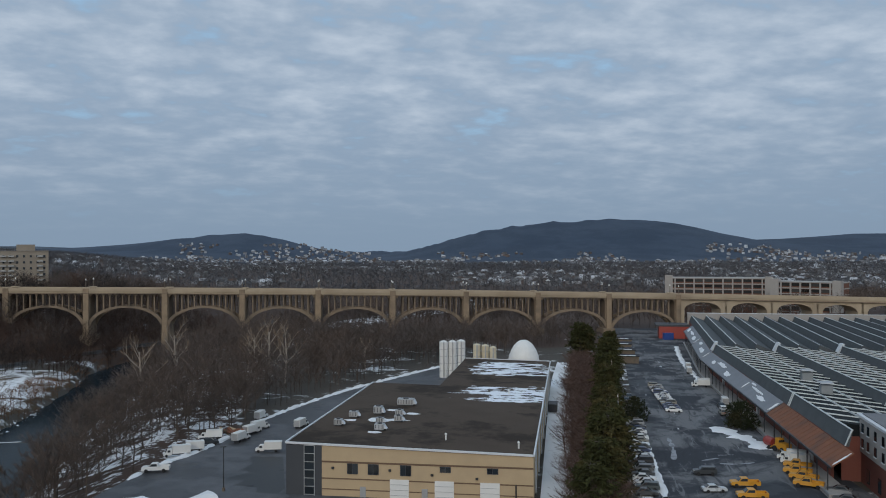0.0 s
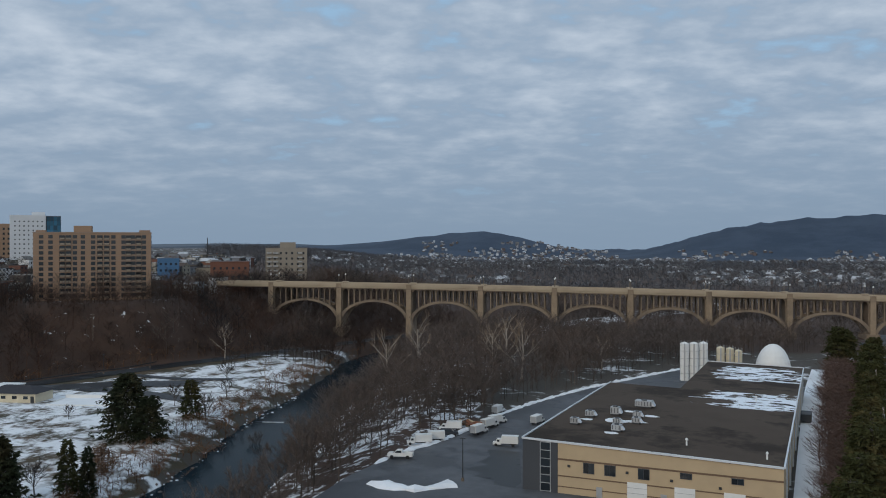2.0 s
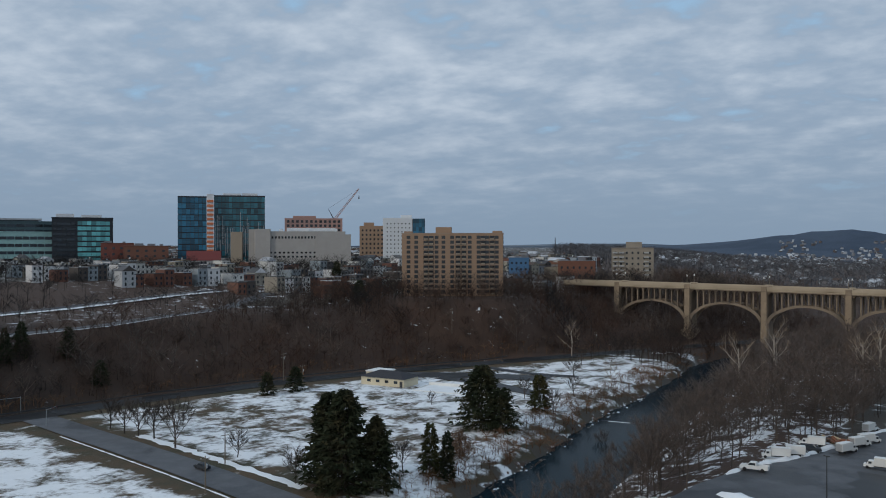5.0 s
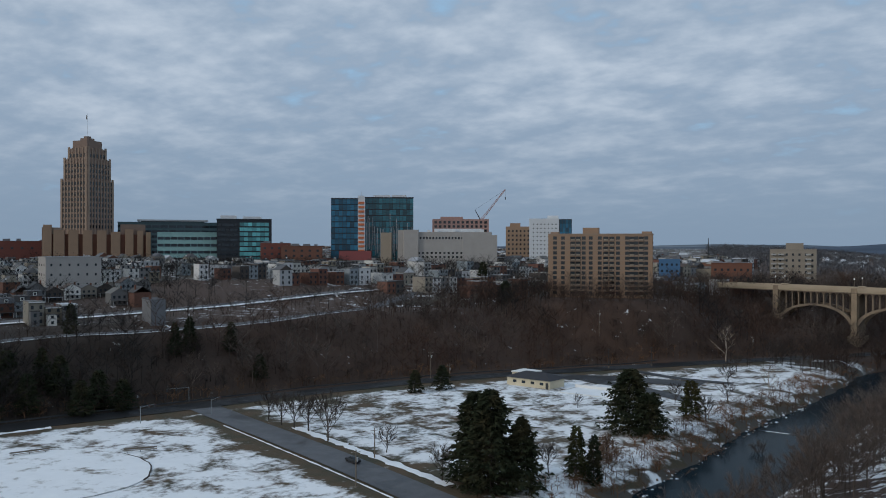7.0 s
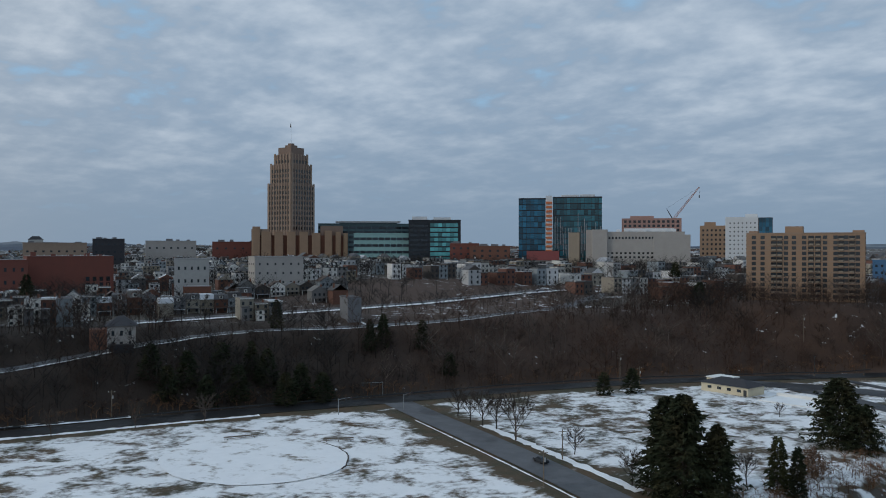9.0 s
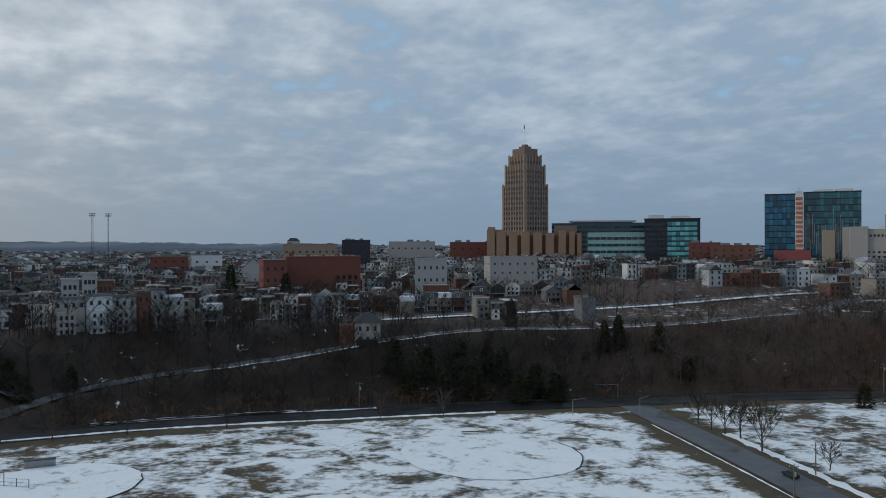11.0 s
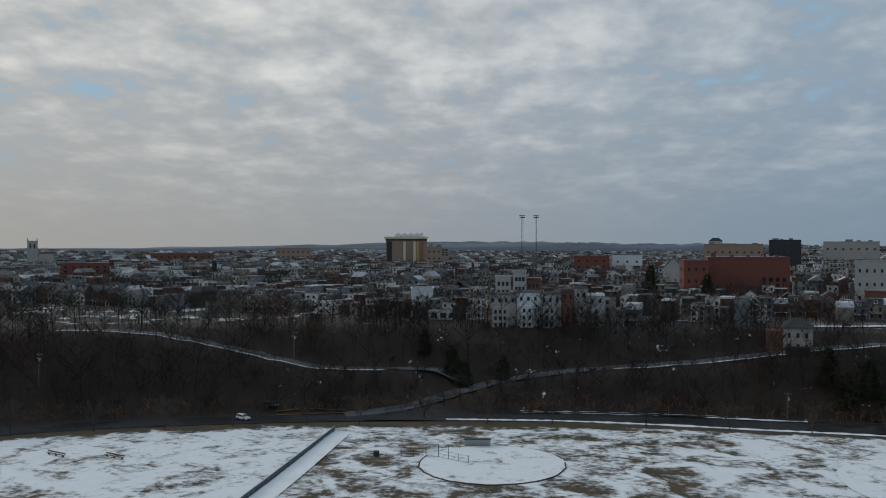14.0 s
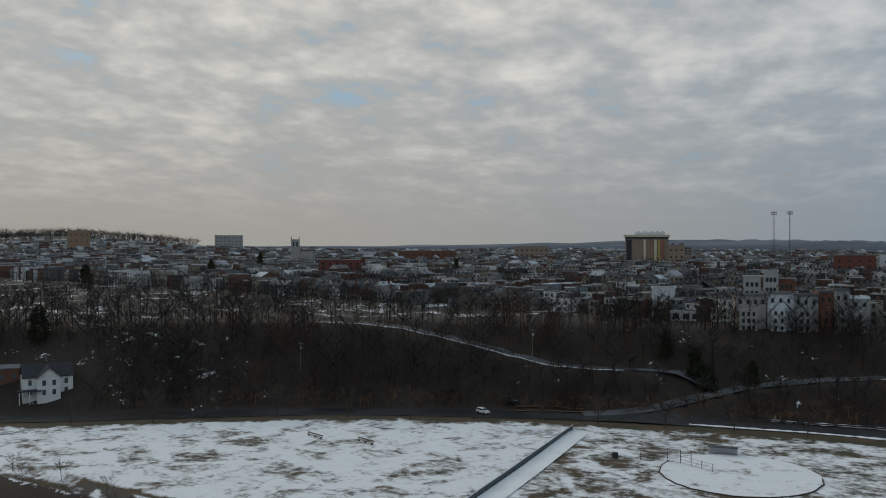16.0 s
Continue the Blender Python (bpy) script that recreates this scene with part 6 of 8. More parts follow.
def pool_house():
    x, y = -217, 241
    b = thing("pool_house", "low cream pool building with a dark hipped roof", "building", pose(x, y, ground_z(x, y), 0, 0, 8))
    w = part("wall", Mesh().box(0, 0, -0.3, 19, 10, 3.4), CREAM, b)
    part("roof", Mesh().hull([(-10.3, -5.9, 3.1), (10.3, -5.9, 3.1), (10.3, 5.9, 3.1), (-10.3, 5.9, 3.1)], [(-4.5, -0.4, 5.1), (4.5, -0.4, 5.1), (4.5, 0.4, 5.1), (-4.5, 0.4, 5.1)]), SLATE, b)
    e = part("entrance_block", Mesh().box(-7.5, 5, -0.3, 8, 8, 4.2), CREAM, b)
    part("parapet", Mesh().box(-7.5, 5, 3.9, 8.6, 8.6, 0.4), WHITEPAINT, e)
    for u in (-6, -2, 2, 6):
        part("window", Mesh().box(u, -5.0, 1.2, 1.6, 0.14, 1.0), DARKGLASS, w)
    part("door", Mesh().box(8.4, -5.0, 0, 1.2, 0.14, 2.2), DARKSTEEL, w)
    p = thing("swimming_pool", "drained pool basin filled with smooth snow", "pool", pose(-191, 244, ground_z(-191, 244), 0, 0, 12))
    part("snow_fill", Mesh().box(0, 0, 0.1, 22, 13, 0.16, chamfer=0.6), SNOW, p)
    for yy, hh in ((6.6, 1.3), (-6.6, 0.35)):
        part("pool_wall", Mesh().box(0, yy, 0, 23, 0.3, hh), WHITEPAINT, p)
    for xx in (-11.4, 11.4):
        part("pool_wall", Mesh().box(xx, 0, 0, 0.3, 12.9, 0.4), WHITEPAINT, p)


pool_house()
strip("path", [(-228, 262), (-205, 278), (-176, 288)], 13, ASPHALT, "dark asphalt car park by the pool", "car park", 0.2)
strip("path", [(-212, 266), (-188, 264), (-160, 256)], 8, ASPHALT, "dark asphalt apron by the pool", "path", 0.2)
strip("path", [(-214, 300), (-190, 296), (-170, 300)], 5, ASPHALT, "narrow asphalt path in the snow", "path", 0.2)


def utility_pole(x, y, h=10.0, arms=1, yaw=0.0):
    p = thing("utility_pole", "weathered timber utility pole with a crossarm", "utility pole", pose(x, y, ground_z(x, y), 0, 0, yaw), "utility poles")
    part("pole", Mesh().tube((0, 0, -0.5), (0, 0, h), 0.17, 0.11, 8), WOODPOLE, p)
    for k in range(arms):
        a = part("crossarm", Mesh().box(0, 0.14, h - 0.7 - k * 1.2, 2.2, 0.12, 0.14), WOODPOLE, p)
        for u in (-0.9, 0.9):
            part("insulator", Mesh().tube((u, 0.14, h - 0.56 - k * 1.2), (u, 0.14, h - 0.36 - k * 1.2), 0.06, 0.04, 6), WHITEPAINT, a)
    part("transformer", Mesh().tube((0.28, 0, h - 2.6), (0.28, 0, h - 1.7), 0.24, 0.24, 8), STEEL, p)


for x, y, h in ((-244, 314, 12), (-254, 221, 11), (-242, 220, 7.5), (-151, 110, 8), (-168, 128, 7.5), (-272, -118, 10), (-262, -155, 10), (-275, 40, 8), (-206, 382, 9), (-230, -185, 10)):
    utility_pole(x, y, h, 1 if h < 9 else 2, 80)


for x, y in ((40.7, 200), (51.4, 262), (61.4, 330)):
    utility_pole(x, y, 13, 1, 80)


def signal_mast(x, y, yaw, l=5.0, h=5.0):
    s = thing("traffic_signal", "steel mast arm with traffic signals over the junction", "traffic light", pose(x, y, ground_z(x, y), 0, 0, yaw), "signals at the junction")
    part("mast", Mesh().tube((0, 0, -0.3), (0, 0, h), 0.12, 0.08, 8), VENTGREY, s)
    part("arm", Mesh().tube((0, 0, h - 0.3), (l, 0, h), 0.08, 0.05, 6), VENTGREY, s)
    for u in (0.55, 0.95):
        hd = part("signal_head", Mesh().box(l * u, 0, h - 0.95, 0.36, 0.32, 1.05, chamfer=0.05), DARKSTEEL, s)
        for k in range(3):
            part("lens", Mesh().tube((l * u, -0.18, h - 0.75 + k * 0.32), (l * u, -0.14, h - 0.75 + k * 0.32), 0.11, 0.11, 8), (LIGHT_RED if k == 2 else DARKSTEEL), hd)


signal_mast(-247, 102, 100)
signal_mast(-270, 128, -90, 8)
signal_mast(-244, 123, 120, 5)
lamp_pole(-228, 300, 8, label="slim grey street lamp by the park road")
lamp_pole(-220, 320, 8, label="slim grey street lamp by the park road")

# guard rail of the parkway
rail = thing("guard_rail", "low steel guard rail along the foot of the slope", "guard rail", pose(0, 0, 0))
line = [p for p in along(PARKWAY, 6) if -60 < p.y < 330]
for p, q in zip(line, line[1:]):
    d = (q - p).normalized()
    s = Vector((-d.y, d.x, 0)) * 7.2
    a, b = p + s, q + s
    za, zb = ground_z(a.x, a.y), ground_z(b.x, b.y)
    part("rail", Mesh().hull([(a.x, a.y, za + 0.4), (b.x, b.y, zb + 0.4), (b.x - 0.1, b.y, zb + 0.4), (a.x - 0.1, a.y, za + 0.4)], [(a.x, a.y, za + 0.8), (b.x, b.y, zb + 0.8), (b.x - 0.1, b.y, zb + 0.8), (a.x - 0.1, a.y, za + 0.8)]), DARKSTEEL, rail)
    part("post", Mesh().box(a.x - 0.15, a.y, za - 0.3, 0.15, 0.15, 1.05), WOODPOLE, rail)
berm("snow_bank", [(-252, -60), (-258, -20), (-258.5, 30), (-257, 80)], 2.2, 0.35, 9, "thin snow ridge along the parkway verge")
berm("snow_bank", [(-268, -40), (-272.5, 0), (-273, 45)], 2.6, 0.5, 10, "snow left on the far verge of the parkway")

# roads up the slope
strip("road", UPPER, 8, YARD, "grey road climbing the wooded slope", "road", 0.2, 4)
strip("road", LEFT, 6, YARD, "narrow road climbing the wooded slope", "road", 0.24, 4)
strip("verge_snow", [(x + 7.5, y - 2) for x, y in SNOWY], 4.5, SNOW, "ploughed snow along the lower side of the street", "snow", 0.3, 4, 1)
strip("road", SNOWY, 10, LOT, "snow-edged street along the top of the slope", "road", 0.25, 4)
strip("verge_snow", [(x + 4.6, y) for x, y in UPPER[6:15]], 0.9, SNOW, "strip of snow along the slope road", "snow", 0.3, 4, 1)
strip("verge_snow", [(x + 3.9, y + 1) for x, y in LEFT[2:]], 1.1, SNOW, "strip of snow along the slope road", "snow", 0.3, 4, 1)

DEADGRASS = plain("rusty_dead_grass", (0.14, 0.066, 0.028), 0.95, scale=0.8, amount=0.5, tint=(0.10, 0.065, 0.035))
strip("verge", [(-245, -112), (-250, -101), (-254, -91)], 1.3, DEADGRASS, "strip of rusty dead grass beside the parkway", "verge", 0.3, 3, 1)
strip("verge", [(-248, -114), (-253, -103), (-256.5, -94)], 1.0, DEADGRASS, "strip of rusty dead grass beside the parkway", "verge", 0.3, 3, 1)

weir = thing("weir", "low stone weir with white water across the creek", "weir", pose(-122, 252, 3.2, 0, 0, 12))
part("sill", Mesh().box(0, 0, 0, 22, 0.9, 0.42, chamfer=0.1), SLATE, weir)
part("foam", Mesh().box(-5, -0.7, 0.40, 7, 0.6, 0.08, chamfer=0.2), SNOW, weir, "white foaming water")

# ---- the town on the plateau ----
WALLS = [(0.62, 0.60, 0.56), (0.45, 0.40, 0.33), (0.20, 0.085, 0.055), (0.55, 0.54, 0.52), (0.30, 0.30, 0.30), (0.26, 0.12, 0.08), (0.66, 0.65, 0.62), (0.38, 0.33, 0.25), (0.16, 0.15, 0.15), (0.40, 0.46, 0.50), (0.23, 0.10, 0.07), (0.50, 0.46, 0.38), (0.12, 0.10, 0.09), (0.33, 0.34, 0.36)]
ROOFS = [(0.10, 0.10, 0.105), (0.16, 0.16, 0.165), (0.44, 0.46, 0.49), (0.075, 0.07, 0.07), (0.24, 0.24, 0.25), (0.12, 0.085, 0.07), (0.50, 0.52, 0.55), (0.09, 0.09, 0.10), (0.13, 0.13, 0.14), (0.20, 0.19, 0.18)]
WALLS = [tuple(v * (1.08 if min(c) > 0.53 else 0.46) for v in c) for c in WALLS]
ROOFS = [tuple(v * (0.95 if min(c) > 0.4 else 0.62) for v in c) for c in ROOFS]
HOUSEWALL = palette("house_wall", WALLS, 0.85, 0.2)
HOUSEROOF = palette("house_roof", ROOFS, 0.85, 0.3)
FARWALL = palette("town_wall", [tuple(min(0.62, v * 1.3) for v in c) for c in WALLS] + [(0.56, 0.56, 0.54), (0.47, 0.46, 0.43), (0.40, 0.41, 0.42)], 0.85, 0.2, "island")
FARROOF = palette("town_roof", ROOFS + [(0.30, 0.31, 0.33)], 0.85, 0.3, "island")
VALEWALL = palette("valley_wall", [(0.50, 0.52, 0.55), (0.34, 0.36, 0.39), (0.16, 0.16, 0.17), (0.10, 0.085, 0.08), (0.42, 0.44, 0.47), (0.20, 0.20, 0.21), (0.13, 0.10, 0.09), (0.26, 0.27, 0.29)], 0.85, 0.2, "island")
FLATSTONE = plain("aged_buff_concrete", (0.27, 0.235, 0.19), 0.85, scale=0.2, amount=0.2)
OFFWHITE = plain("aged_white_render", (0.37, 0.37, 0.36), 0.8, scale=0.5, amount=0.2)
TRIM = plain("white_trim", (0.62, 0.62, 0.60), 0.6, amount=0.1)


def row_house(style, seed):
    """A narrow town house; its garden front looks along local -y."""
    rnd = random.Random(seed)
    names = {0: "narrow three-storey row house with a flat roof and back porch", 1: "gabled two-storey frame house with a small porch", 2: "row house with a slate mansard and dormer", 3: "tall plain row house with a stepped rear wing"}
    w, d, h = (5.6, 12, 9.2) if style == 0 else (7.4, 10, 6.6) if style == 1 else (5.8, 11, 7.2) if style == 2 else (5.4, 12, 9.8)
    t = thing("row_house", names[style], "house", group="town houses")
    m = Mesh().box(0, d / 2, -2.5, w - 0.05, d, h + 2.5)
    if style == 1:
        m.hull([(-w / 2, 0, h), (w / 2, 0, h), (w / 2, 0.2, h), (-w / 2, 0.2, h)], [(-0.1, 0, h + 2.8), (0.1, 0, h + 2.8), (0.1, 0.2, h + 2.8), (-0.1, 0.2, h + 2.8)])
    wall = part("wall", m, HOUSEWALL, t)
    if style == 1:
        r = Mesh().gable(0, 0, 0, d, w, 2.9)
        part("roof", r, HOUSEROOF, t, at=pose(0, d / 2, h, 0, 0, 90))
    elif style == 2:
        part("mansard", Mesh().hull([(-w / 2 - 0.2, -0.3, h), (w / 2 + 0.2, -0.3, h), (w / 2 + 0.2, d, h), (-w / 2 - 0.2, d, h)], [(-w / 2, 0.9, h + 2.6), (w / 2, 0.9, h + 2.6), (w / 2, d - 0.5, h + 2.6), (-w / 2, d - 0.5, h + 2.6)]), HOUSEROOF, t)
        dm = part("dormer", Mesh().box(0, 0.5, h + 0.3, 1.5, 1.3, 1.7), TRIM, t)
        part("dormer_roof", Mesh().gable(0, 0, 0, 1.6, 1.7, 0.7, over=0.15, thick=0.1), SLATE, dm, at=pose(0, 0.5, h + 2.0, 0, 0, 90))
        part("window", Mesh().box(0, -0.16, h + 0.6, 0.8, 0.1, 1.1), PANE, dm)
    else:
        part("roof", Mesh().hull([(-w / 2, -0.25, h - 0.1), (w / 2, -0.25, h - 0.1), (w / 2, d, h - 0.1), (-w / 2, d, h - 0.1)], [(-w / 2, -0.25, h + 0.35), (w / 2, -0.25, h + 0.35), (w / 2, d, h + 0.1), (-w / 2, d, h + 0.1)]), HOUSEROOF, t)
        part("cornice", Mesh().box(0, -0.2, h - 0.35, w, 0.5, 0.5), TRIM, t)
    win = Mesh().box(0, 0, 0, 0.95, 0.14, 1.55).data("window", PANE)
    floors = 3 if h > 8 else 2
    for j in range(floors):
        for i in ((-0.27, 0.27) if w < 7 else (-0.3, 0, 0.3)):
            o = part("window", win, None, wall, at=pose(i * w, -0.03, 0.9 + j * 2.95))
    part("chimney", Mesh().box(w * 0.3, d * 0.6, h - 0.5, 0.7, 0.7, 2.2 + (2 if style == 1 else 0)), DARKBRICK, t)
    if style in (0, 3):
        p = part("back_wing", Mesh().box(-w * 0.2, -1.8, -2.5, w * 0.55, 3.6, h * 0.62 + 2.5), HOUSEWALL, t)
        part("wing_roof", Mesh().box(-w * 0.2, -1.8, h * 0.62, w * 0.6, 3.8, 0.22), HOUSEROOF, p)
        part("window", win, None, p, at=pose(-w * 0.2, -3.62, 0.9))
        part("window", win, None, p, at=pose(-w * 0.2, -3.62, 3.8))
    else:
        p = part("porch", Mesh().box(0, -1.1, 2.5, w * 0.9, 2.2, 0.2), HOUSEROOF, t)
        for u in (-0.4, 0.4):
            part("porch_post", Mesh().box(u * w, -2.0, -2.0, 0.16, 0.16, 4.5), TRIM, p)
    return t


TEMPLATES = [row_house(k % 4, k) for k in range(8)]
WIDTH = [5.6, 7.6, 5.8, 5.4]
fresh = set(range(8))
KEEP_OUT = [(-467, 49, 34), (-454, 22, 14), (-455, 153, 26), (-429, 100, 16), (-318, -38, 30), (-355, -60, 14), (-475, 429, 44), (-270, 348, 46), (-596, 328, 34), (-624, 294, 34), (-691, 251, 56), (-571, 404, 24), (-555, 435, 34), (-865, -249, 34), (-700, -566, 24), (-524, -384, 26), (-460, 528, 24), (-556, 518, 36), (-733, 320, 60), (-330, 501, 20), (-277, 487, 22), (-273, 557, 26), (-182, -258, 30), (-300, 50, 15), (-350, -92, 12), (-732, 206, 26), (-797, 71, 34), (-791, 116, 28)]


def street_rows():
    """Rows of houses on a rough grid; the nearest are things, the rest one mesh."""
    rnd = random.Random(21)
    near, far = [], []
    turn = radians(-7)
    cs, sn = math.cos(turn), math.sin(turn)
    x = -322.0
    row = 0
    while x > -1500:
        y = -1250.0
        style = rnd.randrange(4)
        left = rnd.randint(5, 12)
        hue = rnd.random()
        while y < 760:
            k = style
            wd = WIDTH[k]
            y += wd
            left -= 1
            if left <= 0:
                left = rnd.randint(4, 13)
                style = rnd.randrange(4)
                y += rnd.choice((3, 8, 14, 18))
            px, py = x * cs - y * sn + rnd.uniform(-0.5, 0.5), x * sn + y * cs
            az = math.degrees(math.atan2(-px, py))
            r = math.hypot(px, py)
            if not 28 < az < 152 or r > 1450 or rnd.random() < 0.14 or (az < 67 and r < 470) or (az > 118 and r < 400):
                continue
            if any((px - a) ** 2 + (py - b) ** 2 < c * c for a, b, c in KEEP_OUT):
                continue
            (near if r < 470 else far).append((px, py, k, wd, rnd.random(), row))
        x -= rnd.choice((26, 30, 20, 34))
        row += 1
    if near:
        px, py = np.array([q[0] for q in near]), np.array([q[1] for q in near])
        d = offset_from(PARKWAY_LINE, px, py)
        ok = (d > 62 + 30 * ease(py, 240, 360)) & off_lines(px, py)
        near = [q for q, o in zip(near, ok) if o]
    px, py = np.array([q[0] for q in far]), np.array([q[1] for q in far])
    ok = offset_from(PARKWAY_LINE, px, py) > 70
    far = [q for q, o in zip(far, ok) if o]
    return near, far


def off_lines(x, y, gap=11.0):
    ok = np.ones(np.shape(x), bool)
    for q in (UPPER, LEFT, SNOWY):
        ok &= np.abs(offset_from(along(q, 12), x, y)) > gap
    return ok


def build_town():
    near, far = street_rows()
    rnd = random.Random(5)
    for px, py, k, wd, f, row in near:
        n = k + 4 * rnd.randrange(2)
        m = pose(px, py, ground_z(px, py), 0, 0, 83 + 180 * (f < 0.12))
        if n in fresh:
            fresh.discard(n)
            TEMPLATES[n].matrix_basis = m
            ob = TEMPLATES[n]
        else:
            ob = copy_thing(TEMPLATES[n], m)
        s = rnd.uniform(0.66, 1.0)
        ob.scale = (1.0, 1.0, s)
    for n in fresh:
        TEMPLATES[n].matrix_basis = pose(-520, -200 - n * 12, ground_z(-520, -200 - n * 12), 0, 0, 83)
    v, f, mats = [], [], []

    def quad(i, j, k, l, m):
        f.append((i, j, k, l))
        mats.append(m)

    c, s = math.cos(radians(83)), math.sin(radians(83))
    for px, py, k, wd, u, row in far:
        z = ground_z(px, py)
        h = rnd.uniform(6.0, 9.6)
        d = rnd.uniform(9, 13)
        hw = wd / 2 * 0.99

        def at(a, b, e):
            return (px + a * c - b * s, py + a * s + b * c, z + e)

        i = len(v)
        v.extend([at(-hw, 0, -3), at(hw, 0, -3), at(hw, d, -3), at(-hw, d, -3), at(-hw, 0, h), at(hw, 0, h), at(hw, d, h), at(-hw, d, h)])
        for a, b in ((0, 1), (1, 2), (2, 3), (3, 0)):
            quad(i + a, i + b, i + 4 + b, i + 4 + a, 0)
        i = len(v)
        if k == 1 and u > 0.45:
            rise = rnd.uniform(1.8, 3.0)
            v.extend([at(-hw - 0.2, -0.3, h - 0.1), at(hw + 0.2, -0.3, h - 0.1), at(hw + 0.2, d, h - 0.1), at(-hw - 0.2, d, h - 0.1), at(0, -0.3, h + rise), at(0, d, h + rise)])
            if u > 0.5:
                quad(i, i + 4, i + 5, i + 3, 1)
                quad(i + 1, i + 2, i + 5, i + 4, 1)
                f.extend([(i, i + 1, i + 4), (i + 2, i + 3, i + 5)])
                mats.extend([0, 0])
            else:
                v[-2], v[-1] = at(-hw - 0.2, d / 2, h + rise), at(hw + 0.2, d / 2, h + rise)
                quad(i, i + 1, i + 5, i + 4, 1)
                quad(i + 2, i + 3, i + 4, i + 5, 1)
                f.extend([(i + 1, i + 2, i + 5), (i + 3, i, i + 4)])
                mats.extend([0, 0])
        else:
            v.extend([at(-hw, -0.3, h + 0.02), at(hw, -0.3, h + 0.02), at(hw, d, h - 0.2), at(-hw, d, h - 0.2), at(-hw, -0.3, h + 0.4), at(hw, -0.3, h + 0.4), at(hw, d, h + 0.1), at(-hw, d, h + 0.1)])
            for a, b in ((0, 1), (1, 2), (2, 3), (3, 0)):
                quad(i + a, i + b, i + 4 + b, i + 4 + a, 1)
            quad(i + 4, i + 5, i + 6, i + 7, 1)
        if u > 0.55:
            i = len(v)
            a0, b0, hh = rnd.uniform(-hw + 0.6, hw - 0.6), rnd.uniform(2, d - 2), rnd.uniform(0.8, 1.8)
            v.extend([at(a0 - 0.4, b0 - 0.4, h), at(a0 + 0.4, b0 - 0.4, h), at(a0 + 0.4, b0 + 0.4, h), at(a0 - 0.4, b0 + 0.4, h), at(a0 - 0.4, b0 - 0.4, h + hh), at(a0 + 0.4, b0 - 0.4, h + hh), at(a0 + 0.4, b0 + 0.4, h + hh), at(a0 - 0.4, b0 + 0.4, h + hh)])
            for a, b in ((0, 1), (1, 2), (2, 3), (3, 0)):
                quad(i + a, i + b, i + 4 + b, i + 4 + a, 0)
            quad(i + 4, i + 5, i + 6, i + 7, 0)
        if math.hypot(px, py) < 950:
            for j in range(2 if h < 7.5 else 3):
                for q in (-0.5, 0.5):
                    i = len(v)
                    e, a = 1.0 + j * 2.9, q * hw
                    v.extend([at(a - 0.5, -0.05, e), at(a + 0.5, -0.05, e), at(a + 0.5, -0.05, e + 1.5), at(a - 0.5, -0.05, e + 1.5)])
                    quad(i, i + 1, i + 2, i + 3, 2)
    me = bpy.data.meshes.new("town_houses")
    me.from_pydata(v, [], f)
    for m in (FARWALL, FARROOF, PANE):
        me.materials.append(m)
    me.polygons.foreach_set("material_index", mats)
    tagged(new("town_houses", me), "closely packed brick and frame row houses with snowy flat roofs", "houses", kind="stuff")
    # scattered houses across the far valley
    v, f, mats = [], [], []
    for _ in range(5200):
        az, r = rnd.uniform(-30, 34), rnd.uniform(1100, 3450)
        px, py = at_bearing(az, r)
        slope_town = (5 < az < 17 and r > 2500) or az < -17
        if py < 700 or noise.noise((px * 0.0035, py * 0.0035, 4.0)) < (-0.25 if slope_town else -0.02) or ground_z(px, py) > (74 if slope_town else 42):
            continue
        z = ground_z(px, py)
        a = rnd.uniform(0, 3.1)
        c2, s2 = math.cos(a), math.sin(a)
        w2, d2, h2 = rnd.uniform(3, 6.5), rnd.uniform(3, 4.5), rnd.uniform(3.5, 6.5)

        def at(a, b, e):
            return (px + a * c2 - b * s2, py + a * s2 + b * c2, z + e)

        i = len(v)
        v.extend([at(-w2, -d2, -4), at(w2, -d2, -4), at(w2, d2, -4), at(-w2, d2, -4), at(-w2, -d2, h2), at(w2, -d2, h2), at(w2, d2, h2), at(-w2, d2, h2)])
        for p, q in ((0, 1), (1, 2), (2, 3), (3, 0)):
            quad(i + p, i + q, i + 4 + q, i + 4 + p, 0)
        i = len(v)
        v.extend([at(-w2 - 0.4, -d2 - 0.4, h2), at(w2 + 0.4, -d2 - 0.4, h2), at(w2 + 0.4, d2 + 0.4, h2), at(-w2 - 0.4, d2 + 0.4, h2), at(-w2, 0, h2 + 3), at(w2, 0, h2 + 3)])
        quad(i, i + 1, i + 5, i + 4, 1)
        quad(i + 2, i + 3, i + 4, i + 5, 1)
        f.extend([(i + 1, i + 2, i + 5), (i + 3, i, i + 4)])
        mats.extend([0, 0])
    me = bpy.data.meshes.new("valley_houses")
    me.from_pydata(v, [], f)
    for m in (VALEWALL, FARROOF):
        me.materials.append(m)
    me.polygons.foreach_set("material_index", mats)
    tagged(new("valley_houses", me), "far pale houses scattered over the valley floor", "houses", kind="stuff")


build_town()


